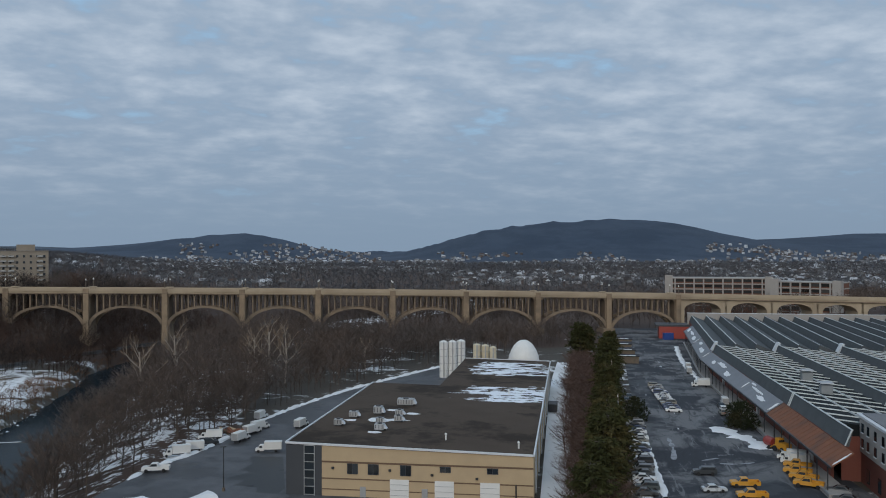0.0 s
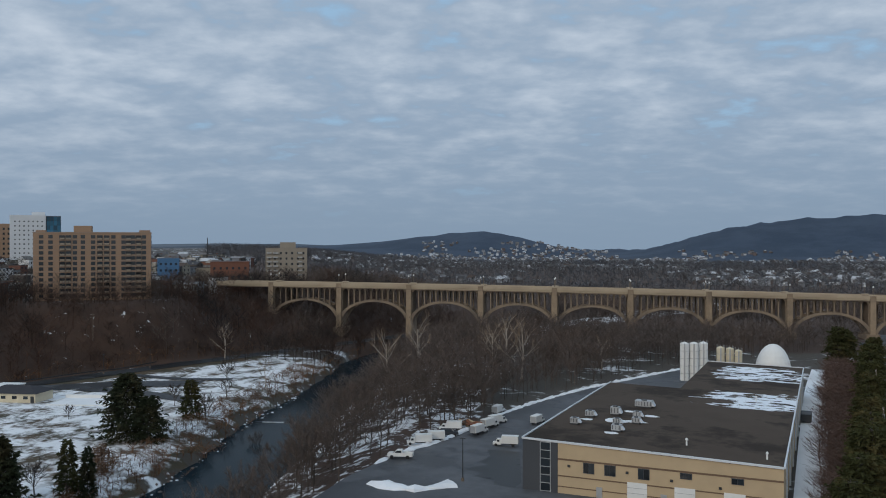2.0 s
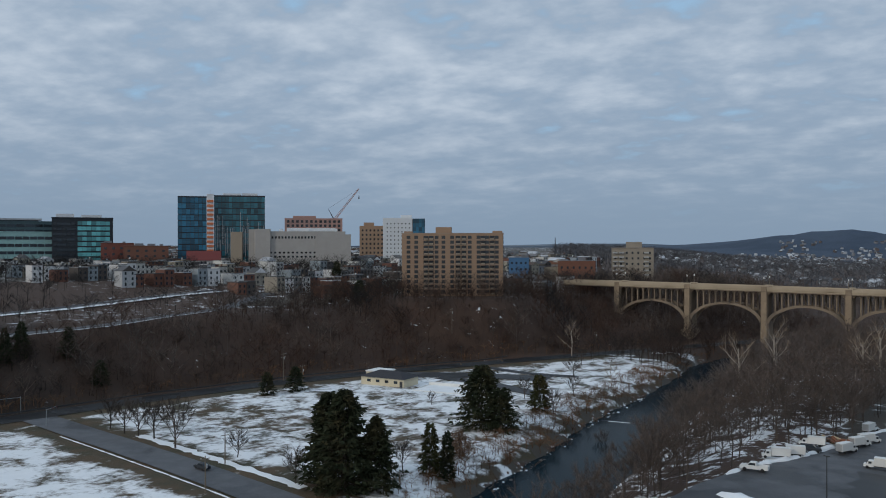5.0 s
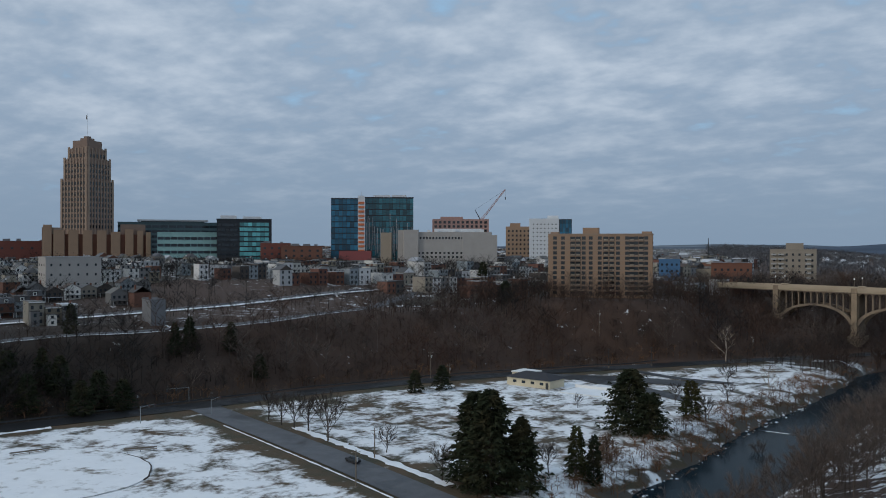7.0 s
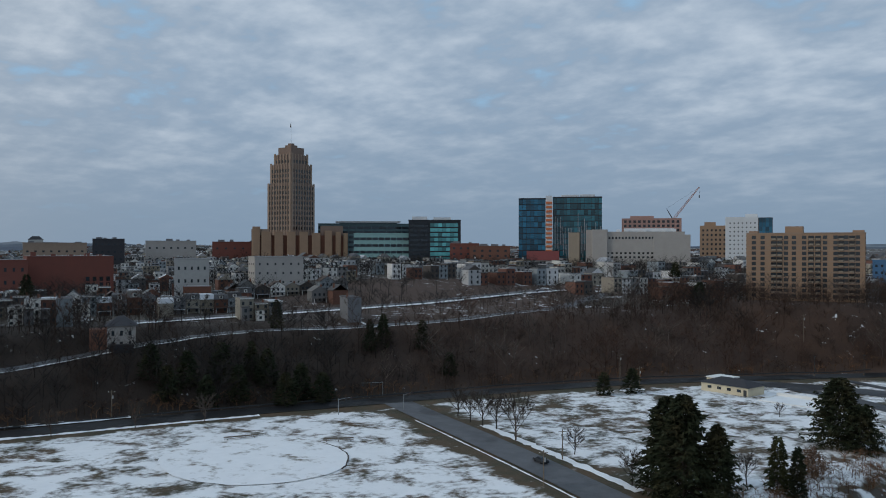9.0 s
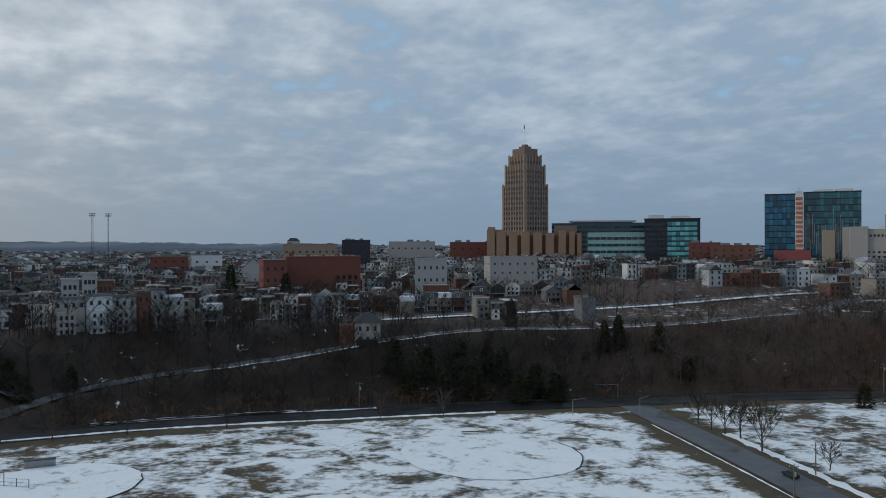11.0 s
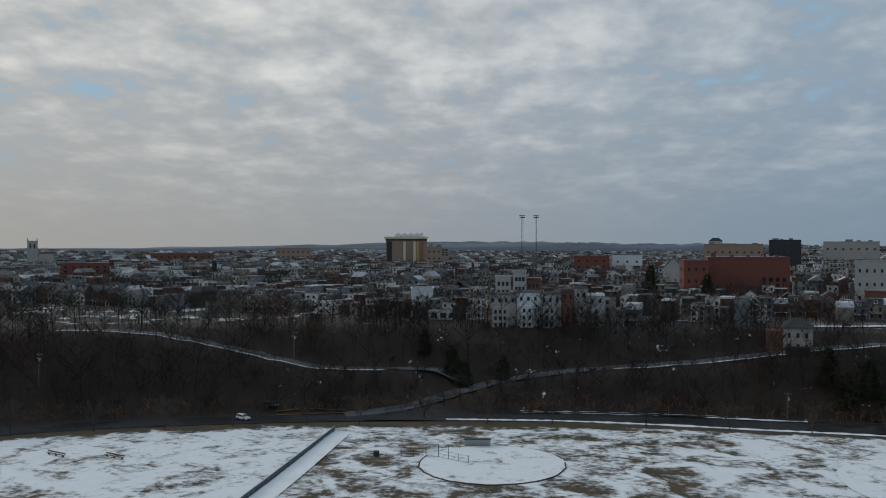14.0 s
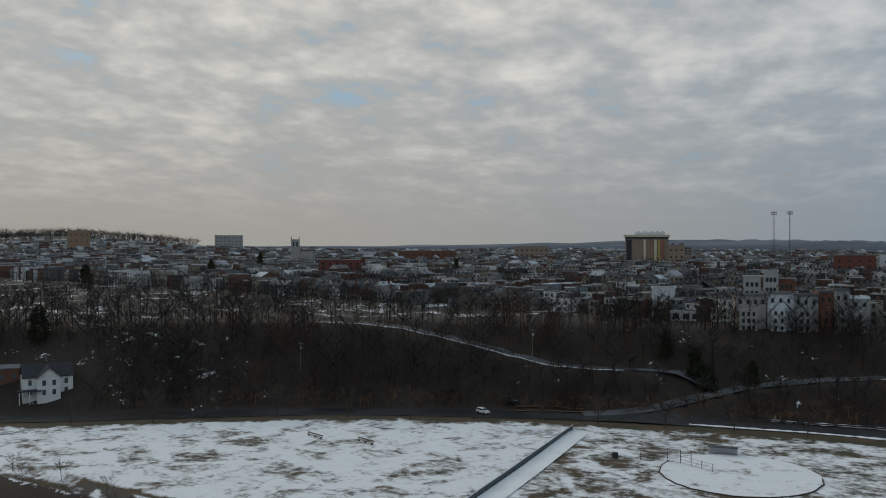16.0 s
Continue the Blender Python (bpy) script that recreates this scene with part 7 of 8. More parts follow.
def block(name, label, category, yaw, r, w, d, ztop, mat, nx, nz, win=(1.2, 1.6), turn=0.0, z0=1.2, zpad=1.2, roof=None, glassmat=None, trim=None, sides=True):
    """A plain town building with rows of windows on its front and ends."""
    at = facing(yaw, r, turn)
    h = top_of(at, ztop)
    if r > 620:
        nx, win = (max(1, int(nx * 0.7)) if nx else 0), (win[0] * 1.35, win[1])
    b = thing(name, label, category, at)
    body = part("wall", Mesh().box(0, d / 2, -2, w, d, h + 2, chamfer=0.1), mat, b)
    part("parapet", Mesh().box(0, d / 2, h, w + 0.4, d + 0.4, 0.45), trim or mat, b)
    part("roof", Mesh().box(0, d / 2, h + 0.05, w - 0.5, d - 0.5, 0.5), roof or ROOFING, b)
    if nx and nz:
        g = glassmat or PANE
        window_grid(body, g, -w / 2 + 0.6, w / 2 - 0.6, z0, h - zpad, -0.02, nx, nz, *win)
        if sides:
            n = max(1, int(d / 4.5))
            for sx in (-1, 1):
                window_grid(body, g, 0.6, d - 0.6, z0, h - zpad, sx * (w / 2 + 0.02), n, nz, *win, axis="x")
    return b, h


def landmarks():
    b, h = block("brick_warehouse", "big plain red brick warehouse with few windows", "warehouse", 84.03, 470, 40.1, 26, 54.5, REDBRICK, 0, 0, turn=6)
    window_grid(b.children[0], DARKGLASS, 6, 19, 6, 12, -0.02, 4, 2, 1.8, 2.2)
    for x, hh in ((-17, 2.2), (-8, 1.2), (0, 0.9), (8, 1.4), (14, 0.8)):
        part("roof_box", Mesh().box(x, 6, h + 0.4, 2.4, 2.4, hh), REDBRICK, b)
    for k in range(12):
        part("vent_pipe", Mesh().tube((-15 + k * 2.8, 3, h), (-15 + k * 2.8, 3, h + 1.2), 0.25, 0.25, 6), OFFWHITE, b)
    block("brick_wing", "narrow red brick house wall with white window trim", "building", 87.18, 452, 12.2, 14, 53.0, REDBRICK, 3, 3, (1.1, 1.8), turn=10)
    b, h = block("apartment_block", "pale grey rendered apartment block with a white garden wall", "building", 71.42, 480, 27.1, 16, 54.0, GREYSTONE, 6, 3, (0.9, 1.2), turn=14)
    part("garden_wall", Mesh().box(1, -10, -2, 30, 0.4, 4.5), OFFWHITE, b)
    part("garden_wall", Mesh().box(4, -18, -4, 20, 6, 6.5), PALEPANEL, b)
    block("frame_house", "tall white frame house with many windows", "house", 76.93, 440, 16.5, 12, 53.5, OFFWHITE, 5, 3, (0.9, 1.6))
    block("brick_house", "low brick house with four white-framed windows", "house", 76.6, 400, 12, 9, 41.5, DARKBRICK, 5, 2, (0.9, 1.4))
    # the white row at the edge of the slope
    styles = [("grey and white frame row house with rear windows", 10.5, 12.5, GREYSTONE), ("pale frame row house with a two-tone rear wall", 8.5, 13.2, PALEPANEL), ("white frame row house with a stepped rear", 8.0, 12.6, OFFWHITE), ("brown row house with a white framed porch", 5.0, 13.8, DARKBRICK), ("tall white row house with a narrow rear wing", 5.0, 14.6, OFFWHITE), ("white plastered row house end", 6.5, 12.0, OFFWHITE)]
    at0 = pose(-311, -58, 30.0, 0, 0, 108)
    u = 0.0
    for label, w, h, mat in styles:
        t = thing("row_house", label, "house", at0 @ pose(u + w / 2, 0, 0), "white row on the slope edge")
        wall = part("wall", Mesh().box(0, 5.5, -2.5, w - 0.06, 11, h + 2.5), mat, t)
        part("roof", Mesh().hull([(-w / 2, -0.3, h), (w / 2, -0.3, h), (w / 2, 11, h), (-w / 2, 11, h)], [(-w / 2, 0.8, h + 0.9), (w / 2, 0.8, h + 0.9), (w / 2, 11, h + 0.5), (-w / 2, 11, h + 0.5)]), HOUSEROOF, t)
        part("rear_wing", Mesh().box(-w * 0.15, -2, -3.5, w * 0.55, 4, h * 0.66 + 3.5), mat, t)
        n = max(2, int(w / 2.4))
        window_grid(wall, PANE, -w / 2 + 0.3, w / 2 - 0.3, h * 0.70, h - 0.4, -0.03, n, 1, 0.9, 1.5)
        window_grid(wall, PANE, -w * 0.15 - w * 0.24, -w * 0.15 + w * 0.24, 0.6, h * 0.62, -4.03, max(1, n - 1), 3, 0.85, 1.4)
        u += w
    for k, (yaw, r, w, top, mat, label) in enumerate(((99.61, 362, 6.5, 47.5, OFFWHITE, "white house with a triple bay window"), (98.5, 360, 5.5, 49.8, OFFWHITE, "tall white house with bay windows"), (97.6, 364, 6, 46.5, DARKBRICK, "dark brick house beside the white one"))):
        block("row_house", label, "house", yaw, r, w, 10, top, mat, 3, 4, (1.1, 1.7))
    block("white_house", "plain white rendered house with a rounded roof", "house", 105.0, 350, 9, 12, 43.0, PALEPANEL, 2, 2, (0.8, 1.2))
    block("garage_row", "low white garages below the house", "garage", 103.6, 340, 12, 6, 34.8, PALEPANEL, 3, 1, (2.4, 2.0))
    g = thing("stone_house", "old stone house with a hipped slate roof on the slope", "house", pose(-302, 47, 27, 0, 0, 82))
    part("wall", Mesh().box(0, 5, -3, 9, 10, 9.5), GREYSTONE, g)
    part("roof", Mesh().hull([(-5.2, -0.8, 6.4), (5.2, -0.8, 6.4), (5.2, 10.8, 6.4), (-5.2, 10.8, 6.4)], [(-1, 4, 9.4), (1, 4, 9.4), (1, 6, 9.4), (-1, 6, 9.4)]), SLATE, g)
    part("side_wing", Mesh().box(-7, 8, -3, 6, 8, 8), DARKBRICK, g)
    window_grid(g.children[0], PANE, -4, 4, -1.5, 5.8, -0.02, 3, 2, 0.9, 1.6)
    part("porch", Mesh().box(0, -1.4, -3, 7.5, 2.8, 3.4), SLATE, g)
    # hotel-like block with coloured stripes
    b, h = block("striped_block", "cream block with coloured vertical panels and a white overhanging crown", "building", 106.06, 900, 43.0, 26, 70.5, TANLIGHT, 0, 0)
    part("window_band", Mesh().box(0, -0.3, h - 3.4, 43.4, 1.0, 1.8), DARKGLASS, b)
    part("crown", Mesh().box(0, 13, h - 1.6, 46.0, 28, 2.0), CREAM, b, "cream overhanging crown")
    part("penthouse", Mesh().box(3, 13, h + 0.4, 30, 16, 2.6), WHITEPAINT, b)
    for x in (-8, -2, 5, 11, 16):
        part("roof_plant", Mesh().box(x, 10, h + 3.0, 3.0, 3.0, 1.6, chamfer=0.1), PALEPANEL, b)
    part("dark_bay", Mesh().box(-17.5, -0.3, 0, 5, 1, h - 4.4), SLATE, b)
    tones = (TANLIGHT, CREAM, TANLIGHT, ORANGEBRICK, CREAM, plain_yellow, plain_red, TANLIGHT)
    for k, mat in enumerate(tones):
        part("stripe", Mesh().box(-5.4 + k * 3.5, -0.4, 0, 2.5, 0.8, h - 4.4), mat, b)
    part("side_block", Mesh().box(34, 12, -1, 22, 16, h * 0.66), FLATSTONE, b)
    window_grid(b, DARKGLASS, 24, 44, h * 0.66 - 9, h * 0.66 - 1, 3.95, 6, 3, 2.2, 1.5)
    # floodlight masts
    for yaw in (98.34, 97.42):
        at = facing(yaw, 1000)
        m = thing("floodlight_mast", "tall lattice floodlight mast above the roofs", "mast", at, "floodlight masts")
        h = top_of(at, 96)
        lat = Mesh()
        s = 0.9 if yaw > 98 else 0.35
        for a, b2 in ((-1, -1), (1, -1), (1, 1), (-1, 1)):
            lat.tube((a * s, b2 * s, 0), (a * s, b2 * s, h), 0.2, 0.2, 4)
        for k in range(24):
            lat.tube((-s, -s, h * k / 24), (s, -s, h * (k + 1) / 24), 0.12, 0.12, 3)
        part("lattice", lat, DARKSTEEL, m)
        for k in range(2):
            part("lamp_bar", Mesh().box(0, 0, h - k * 2.2, 6.5, 0.9, 0.9), DARKSTEEL, m)
    at = facing(128.9, 900)
    c = thing("church", "stone church with a square pinnacled tower", "church", at)
    h = top_of(at, 66)
    tw = part("tower", Mesh().box(-4, 4, -2, 9, 9, h + 2), GREYSTONE, c)
    for a in (-8, 0):
        for b2 in (0, 8):
            part("pinnacle", Mesh().tube((a, b2, h), (a, b2, h + 3.5), 0.8, 0.05, 4), GREYSTONE, tw)
    window_grid(tw, DARKGLASS, -7.5, -0.5, h - 8, h - 2, -0.52, 2, 1, 1.4, 4.5)
    nave = part("nave", Mesh().box(8, 14, -2, 13, 26, h * 0.55 + 2), GREYSTONE, c)
    part("nave_roof", Mesh().gable(0, 0, 0, 26, 13, 6), SLATE, nave, at=pose(8, 14, h * 0.55, 0, 0, 90))
    for args in (("office_block", "long tan low office block", 84.93, 800, 49.7, 18, 62.5, TANLIGHT, 12, 2), ("office_block", "dark glazed low office block with a roof stack", 81.9, 800, 26, 18, 66.0, SLATE, 8, 4), ("market_hall", "long low red brick hall", 74.27, 760, 37.1, 20, 63.5, REDBRICK, 8, 2), ("mill", "long red brick mill with rows of windows", 126.21, 650, 31.7, 14, 48.5, REDBRICK, 9, 4), ("flats", "six-storey pale concrete flats with a stair tower", 26.0, 620, 29, 14, 58.4, FLATSTONE, 7, 6), ("blue_block", "bright blue and white new apartment block", 33.4, 600, 14, 12, 51.6, BLUEPAINT, 4, 3), ("brick_school", "low brick building with pale bays beside the viaduct end", 29.6, 560, 24, 12, 50.0, DARKBRICK, 6, 3), ("hilltop_house", "tan brick building on a wooded hilltop", 142.36, 1300, 28.8, 16, 79.5, ORANGEBRICK, 6, 3), ("hospital", "far pale hospital on the skyline", 133.4, 1500, 46.3, 20, 76, GREYSTONE, 10, 4), ("brick_block", "brick office building beyond the houses", 57.5, 640, 30, 16, 60.0, DARKBRICK, 8, 4), ("brick_block", "dark red brick commercial building", 59.2, 650, 22, 16, 62.0, REDBRICK, 6, 4), ("pale_block", "small pale block with a balcony roof", 104.2, 860, 16, 12, 60.0, TANLIGHT, 5, 3), ("pale_block", "cream low building on the skyline", 113.5, 1000, 40, 14, 58.5, TANLIGHT, 10, 3), ("brick_block", "long red brick works on the skyline", 120.5, 900, 60, 18, 53.5, DARKBRICK, 14, 3), ("pale_block", "flat grey building on the skyline", 78.2, 820, 44, 16, 64.5, GREYSTONE, 10, 2), ("brick_block", "low red building between trees", 93.8, 700, 28, 14, 52.5, REDBRICK, 7, 3), ("pale_block", "grey flat-roofed low hall", 91.5, 720, 24, 14, 53.0, PALEPANEL, 5, 2)):
        nm, label, yaw, r, w, d, zt, mat, nx, nz = args
        b, h = block(nm, label, "building", yaw, r, w, d, zt, mat, nx, nz, (1.3, 1.5), sides=False)
        if nm == "flats":
            part("penthouse", Mesh().box(1, 6, h, 11, 7, 4.5), mat, b)
            for k in range(6):
                for x in (-12, -7.5, 9.5):
                    part("balcony", Mesh().box(x, -0.8, h - 3.6 - k * 3.1, 3.4, 1.6, 1.0), OFFWHITE, b)
        elif r < 900:
            rnd = random.Random(int(yaw * 10))
            for k in range(3):
                part("roof_plant", Mesh().box(rnd.uniform(-w * 0.4, w * 0.4), d * 0.5, h, rnd.uniform(2, 6), 4, rnd.uniform(1.0, 2.4), chamfer=0.1), ROOFING, b)
    at = facing(54.0, 600)
    c = thing("chapel", "white gabled chapel with a red roof", "church", at)
    part("wall", Mesh().box(0, 8, -2, 22, 10, 11), OFFWHITE, c)
    part("roof", Mesh().gable(0, 8, 9, 22, 10, 6), REDROOF, c)
    # the wooden houses at the end of the parkway
    x, y = -176, -243
    h = thing("farm_house", "white gabled frame house with a grey shingle roof", "house", pose(x, y, ground_z(x, y) - 0.5, 0, 0, 150))
    h.scale = (1.12, 1.12, 1.12)
    wl = part("wall", Mesh().box(0, 4, -1, 13, 8, 7.2), WHITEPAINT, h)
    part("roof", Mesh().gable(0, 4, 6.2, 13, 8, 3.2), SLATE, h)
    cg = part("cross_gable", Mesh().hull([(-3, -2.2, -1), (3, -2.2, -1), (3, 4, -1), (-3, 4, -1)], [(-3, -2.2, 6.2), (3, -2.2, 6.2), (3, 4, 6.2), (-3, 4, 6.2)]), WHITEPAINT, h)
    part("gable_roof", Mesh().gable(0, 0, 0, 7, 6, 2.8), SLATE, cg, at=pose(0, 0.9, 6.2, 0, 0, 90))
    part("gable_wall", Mesh().hull([(-3, -2.2, 6.2), (3, -2.2, 6.2), (3, -2.0, 6.2), (-3, -2.0, 6.2)], [(-0.1, -2.2, 8.9), (0.1, -2.2, 8.9), (0.1, -2.0, 8.9), (-0.1, -2.0, 8.9)]), WHITEPAINT, cg)
    window_grid(wl, PANE, -6.2, -3.2, 0.8, 6, -0.02, 1, 2, 0.9, 1.5)
    window_grid(wl, PANE, 3.2, 6.2, 0.8, 6, -0.02, 1, 2, 0.9, 1.5)
    window_grid(cg, PANE, -2.6, 2.6, 0.8, 6, -2.22, 2, 2, 0.9, 1.5)
    part("porch_roof", Mesh().box(-5, -1.5, 2.6, 6, 3, 0.25), SLATE, h)
    for u in (-7.6, -5, -2.6):
        part("porch_post", Mesh().box(u, -2.7, -1, 0.18, 0.18, 3.6), WHITEPAINT, h)
    x, y = -171, -259
    h = thing("corner_shop", "two-tone brick corner building with a flat roof", "building", pose(x, y, ground_z(x, y) - 2.5, 0, 0, 148))
    wl = part("wall", Mesh().box(0, 5, -1, 12, 10, 8.5), DARKBRICK, h)
    part("roof", Mesh().box(0, 5, 7.5, 12.4, 10.4, 0.4), ROOFING, h)
    part("lower_render", Mesh().box(0, -0.02, -1, 12.1, 0.2, 3.2), TANLIGHT, h)
    window_grid(wl, PANE, -5, 5, 3.6, 6.6, -0.03, 3, 1, 1.1, 1.7)
    # the mast beyond the flats
    x, y = at_bearing(31.0, 900)
    m = thing("radio_mast", "thin dark radio mast", "mast", pose(x, y, ground_z(x, y)))
    part("shaft", Mesh().tube((0, 0, -1), (0, 0, 69 - ground_z(x, y)), 1.0, 0.3, 6), DARKSTEEL, m)
    at = facing(88.6, 520)
    c = thing("gabled_hall", "white gabled hall end behind an evergreen", "building", at)
    part("wall", Mesh().box(0, 8, -1, 12, 16, 15), OFFWHITE, c)
    part("gable_end", Mesh().hull([(-6, 0, 14), (6, 0, 14), (6, 0.3, 14), (-6, 0.3, 14)], [(-0.2, 0, 20), (0.2, 0, 20), (0.2, 0.3, 20), (-0.2, 0.3, 20)]), OFFWHITE, c)
    part("roof", Mesh().gable(0, 0, 0, 16, 12, 6), SLATE, c, at=pose(0, 8, 14, 0, 0, 90))
    at = facing(86.0, 900)
    c = thing("square_tower", "white square tower with a dark hipped cap", "tower", at)
    h = top_of(at, 66)
    part("shaft", Mesh().box(0, 6, -1, 13, 13, h + 1), OFFWHITE, c)
    part("cap", Mesh().hull([(-7, -0.5, h), (7, -0.5, h), (7, 12.5, h), (-7, 12.5, h)], [(-3, 3, h + 3.4), (3, 3, h + 3.4), (3, 9, h + 3.4), (-3, 9, h + 3.4)]), SLATE, c)


plain_red = plain("red_panel", (0.30, 0.13, 0.09), 0.7, amount=0.1)
plain_yellow = plain("yellow_panel", (0.42, 0.30, 0.11), 0.7, amount=0.1)
BLUEPAINT = plain("bright_blue_paint", (0.05, 0.135, 0.26), 0.6, amount=0.1)
landmarks()

# ---- bare trees and woods ----
def tree_arrays(seed, h=14.0, spread=0.36, limbs=9, twigs=16, lean=0.05, thick=0.018, fineness=0.0025, flat=1.0):
    """A bare tree: tapered three-sided limbs, and thin twig blades. Returns (limb verts, limb faces, twig verts, twig faces)."""
    rnd = random.Random(seed)
    wood, fine = Mesh(), Mesh()

    def blade(a, d, l, w):
        s = d.orthogonal().normalized()
        s.rotate(Matrix.Rotation(rnd.uniform(0, 6.28), 3, d))
        fine.face(a - s * w, a + s * w, a + d * l)

    def grow(a, d, l, r, depth):
        b = a + d * l
        mid = a.lerp(b, 0.55) + Vector((rnd.uniform(-1, 1), rnd.uniform(-1, 1), 0)) * l * 0.06
        wood.tube(a, mid, r, r * 0.75, 5 if depth == 0 else 3, False)
        wood.tube(mid, b, r * 0.75, r * 0.45, 5 if depth == 0 else 3, False)
        return mid, b

    trunk_h = h * rnd.uniform(0.55, 0.7)
    base = Vector((0, 0, -0.4))
    d0 = Vector((rnd.uniform(-lean, lean), rnd.uniform(-lean, lean), 1)).normalized()
    mid, tip = grow(base, d0, trunk_h, h * thick, 0)
    for i in range(limbs):
        f = 0.30 + 0.70 * (i + rnd.random() * 0.5) / limbs
        a = base.lerp(tip, f)
        yaw = i * 2.4 + rnd.uniform(-0.5, 0.5)
        rise = (rnd.uniform(0.55, 1.15) + 0.8 * f) * flat
        d = Vector((math.cos(yaw), math.sin(yaw), rise)).normalized()
        l = h * spread * rnd.uniform(0.8, 1.2) * (1.25 - 0.55 * f)
        m2, b2 = grow(a, d, l, h * thick * 0.42 * (1.2 - f * 0.5), 1)
        for k in range(4):
            g = 0.35 + 0.65 * (k + 1) / 4
            c = a.lerp(b2, g)
            dd = (d + Vector((rnd.uniform(-1, 1), rnd.uniform(-1, 1), rnd.uniform(-0.2, 0.9))) * 0.75).normalized()
            ll = l * rnd.uniform(0.35, 0.6)
            e = c + dd * ll
            wood.tube(c, e, h * thick * 0.16, h * thick * 0.06, 3, False)
            for q in range(twigs):
                s = c.lerp(e, rnd.uniform(0.15, 1.0))
                tw = (dd + Vector((rnd.uniform(-1, 1), rnd.uniform(-1, 1), rnd.uniform(-0.3, 1.0))) * 0.9).normalized()
                blade(s, tw, rnd.uniform(0.10, 0.2) * h * 0.62, h * fineness)
    return wood, fine


def small_tree_arrays(seed, h=1.0, n=34, fat=1.0):
    """A far bare tree as a trunk and slender blades, one metre high, as arrays of points and triangles."""
    rnd = random.Random(seed)
    v, f = [], []

    def blade(a, b, w, wt=0.0):
        d = (b - a).normalized()
        s = d.orthogonal().normalized()
        s.rotate(Matrix.Rotation(rnd.uniform(0, 6.28), 3, d))
        i = len(v)
        v.extend([a - s * w, a + s * w, b])
        f.append((i, i + 1, i + 2))

    tip = Vector((rnd.uniform(-0.05, 0.05), rnd.uniform(-0.05, 0.05), rnd.uniform(0.85, 0.95)))
    for k in range(3):
        a = 2.1 * k
        s = Vector((math.cos(a), math.sin(a), 0)) * 0.009 * fat
        s2 = Vector((math.cos(a + 2.1), math.sin(a + 2.1), 0)) * 0.009 * fat
        i = len(v)
        v.extend([s - Vector((0, 0, 0.06)), s2 - Vector((0, 0, 0.06)), tip])
        f.append((i, i + 1, i + 2))
    for i in range(n // 4):
        z = rnd.uniform(0.25, 0.85)
        a = tip * z
        yaw = rnd.uniform(0, 6.28)
        l = 0.30 * (1.25 - z) + 0.08
        b = a + Vector((math.cos(yaw) * l, math.sin(yaw) * l, l * rnd.uniform(0.7, 1.6)))
        blade(a, b, 0.0055 * fat)
        for q in range(9):
            c = a.lerp(b, rnd.uniform(0.2, 1.0))
            yaw2 = yaw + rnd.uniform(-1.6, 1.6)
            e = c + Vector((math.cos(yaw2), math.sin(yaw2), rnd.uniform(0.2, 1.6))) * rnd.uniform(0.08, 0.19)
            blade(c, e, 0.0036 * fat)
    return np.array([tuple(p) for p in v]), np.array(f)


def scatter(name, spots, templates, mat, label, category):
    """Many small trees as one mesh. spots: x, y, z, height, width factor, turn."""
    vs, fs, base = [], [], 0
    rng = np.random.RandomState(len(spots))
    for x, y, z, h, wf, a in spots:
        tv, tf = templates[rng.randint(len(templates))]
        c, s = math.cos(a), math.sin(a)
        q = np.empty_like(tv)
        q[:, 0] = x + (tv[:, 0] * c - tv[:, 1] * s) * h * wf
        q[:, 1] = y + (tv[:, 0] * s + tv[:, 1] * c) * h * wf
        q[:, 2] = z + tv[:, 2] * h
        vs.append(q)
        fs.append(tf + base)
        base += len(tv)
    return big_mesh(name, np.concatenate(vs), np.concatenate(fs), mat, label, category)


FAR_TREES = [small_tree_arrays(40 + i, n=42) for i in range(8)]
LITE_TREES = [small_tree_arrays(140 + i, n=12, fat=1.9) for i in range(6)]
VALE_TREES = [small_tree_arrays(340 + i, n=12, fat=3.4) for i in range(6)]
CANOPY_TREES = [small_tree_arrays(440 + i, n=36, fat=1.35) for i in range(6)]
SHRUBS = [small_tree_arrays(240 + i, n=20, fat=2.6) for i in range(5)]


def spots_where(test, box, gap, hlo, hhi, seed, wf=1.0):
    rng = np.random.RandomState(seed)
    x0, x1, y0, y1 = box
    n = int((x1 - x0) * (y1 - y0) / (gap * gap))
    x, y = rng.uniform(x0, x1, n), rng.uniform(y0, y1, n)
    keep = test(x, y) & (np.hypot(x + 174, y + 248) > 21)
    x, y = x[keep], y[keep]
    return [(a, b, ground_z(a, b), rng.uniform(hlo, hhi), wf * rng.uniform(0.8, 1.25), rng.uniform(0, 6.28)) for a, b in zip(x, y)]


def seen_side(x, y, lo=-30, hi=152):
    az = np.degrees(np.arctan2(-x, y))
    return (az > lo) & (az < hi)


ROAD_LINES = [along(q, 12) for q in (UPPER, LEFT, SNOWY)]


def off_roads(x, y, gap=6.0):
    ok = np.ones(np.shape(x), bool)
    for q in ROAD_LINES:
        ok &= np.abs(offset_from(q, x, y)) > gap
    return ok


UPPER_LINE = along(UPPER, 8)


def clearing(x, y, keep=0.1):
    """False over the open ground between the slope road and the houses, but for a few trees."""
    above = (offset_from(UPPER_LINE, x, y) > 3) & (y > 70) & (y < 325) & (x > -460)
    luck_of = np.modf(np.abs(np.sin(x * 12.9898 + y * 78.233)) * 43758.5453)[0]
    return ~above | (luck_of < keep)


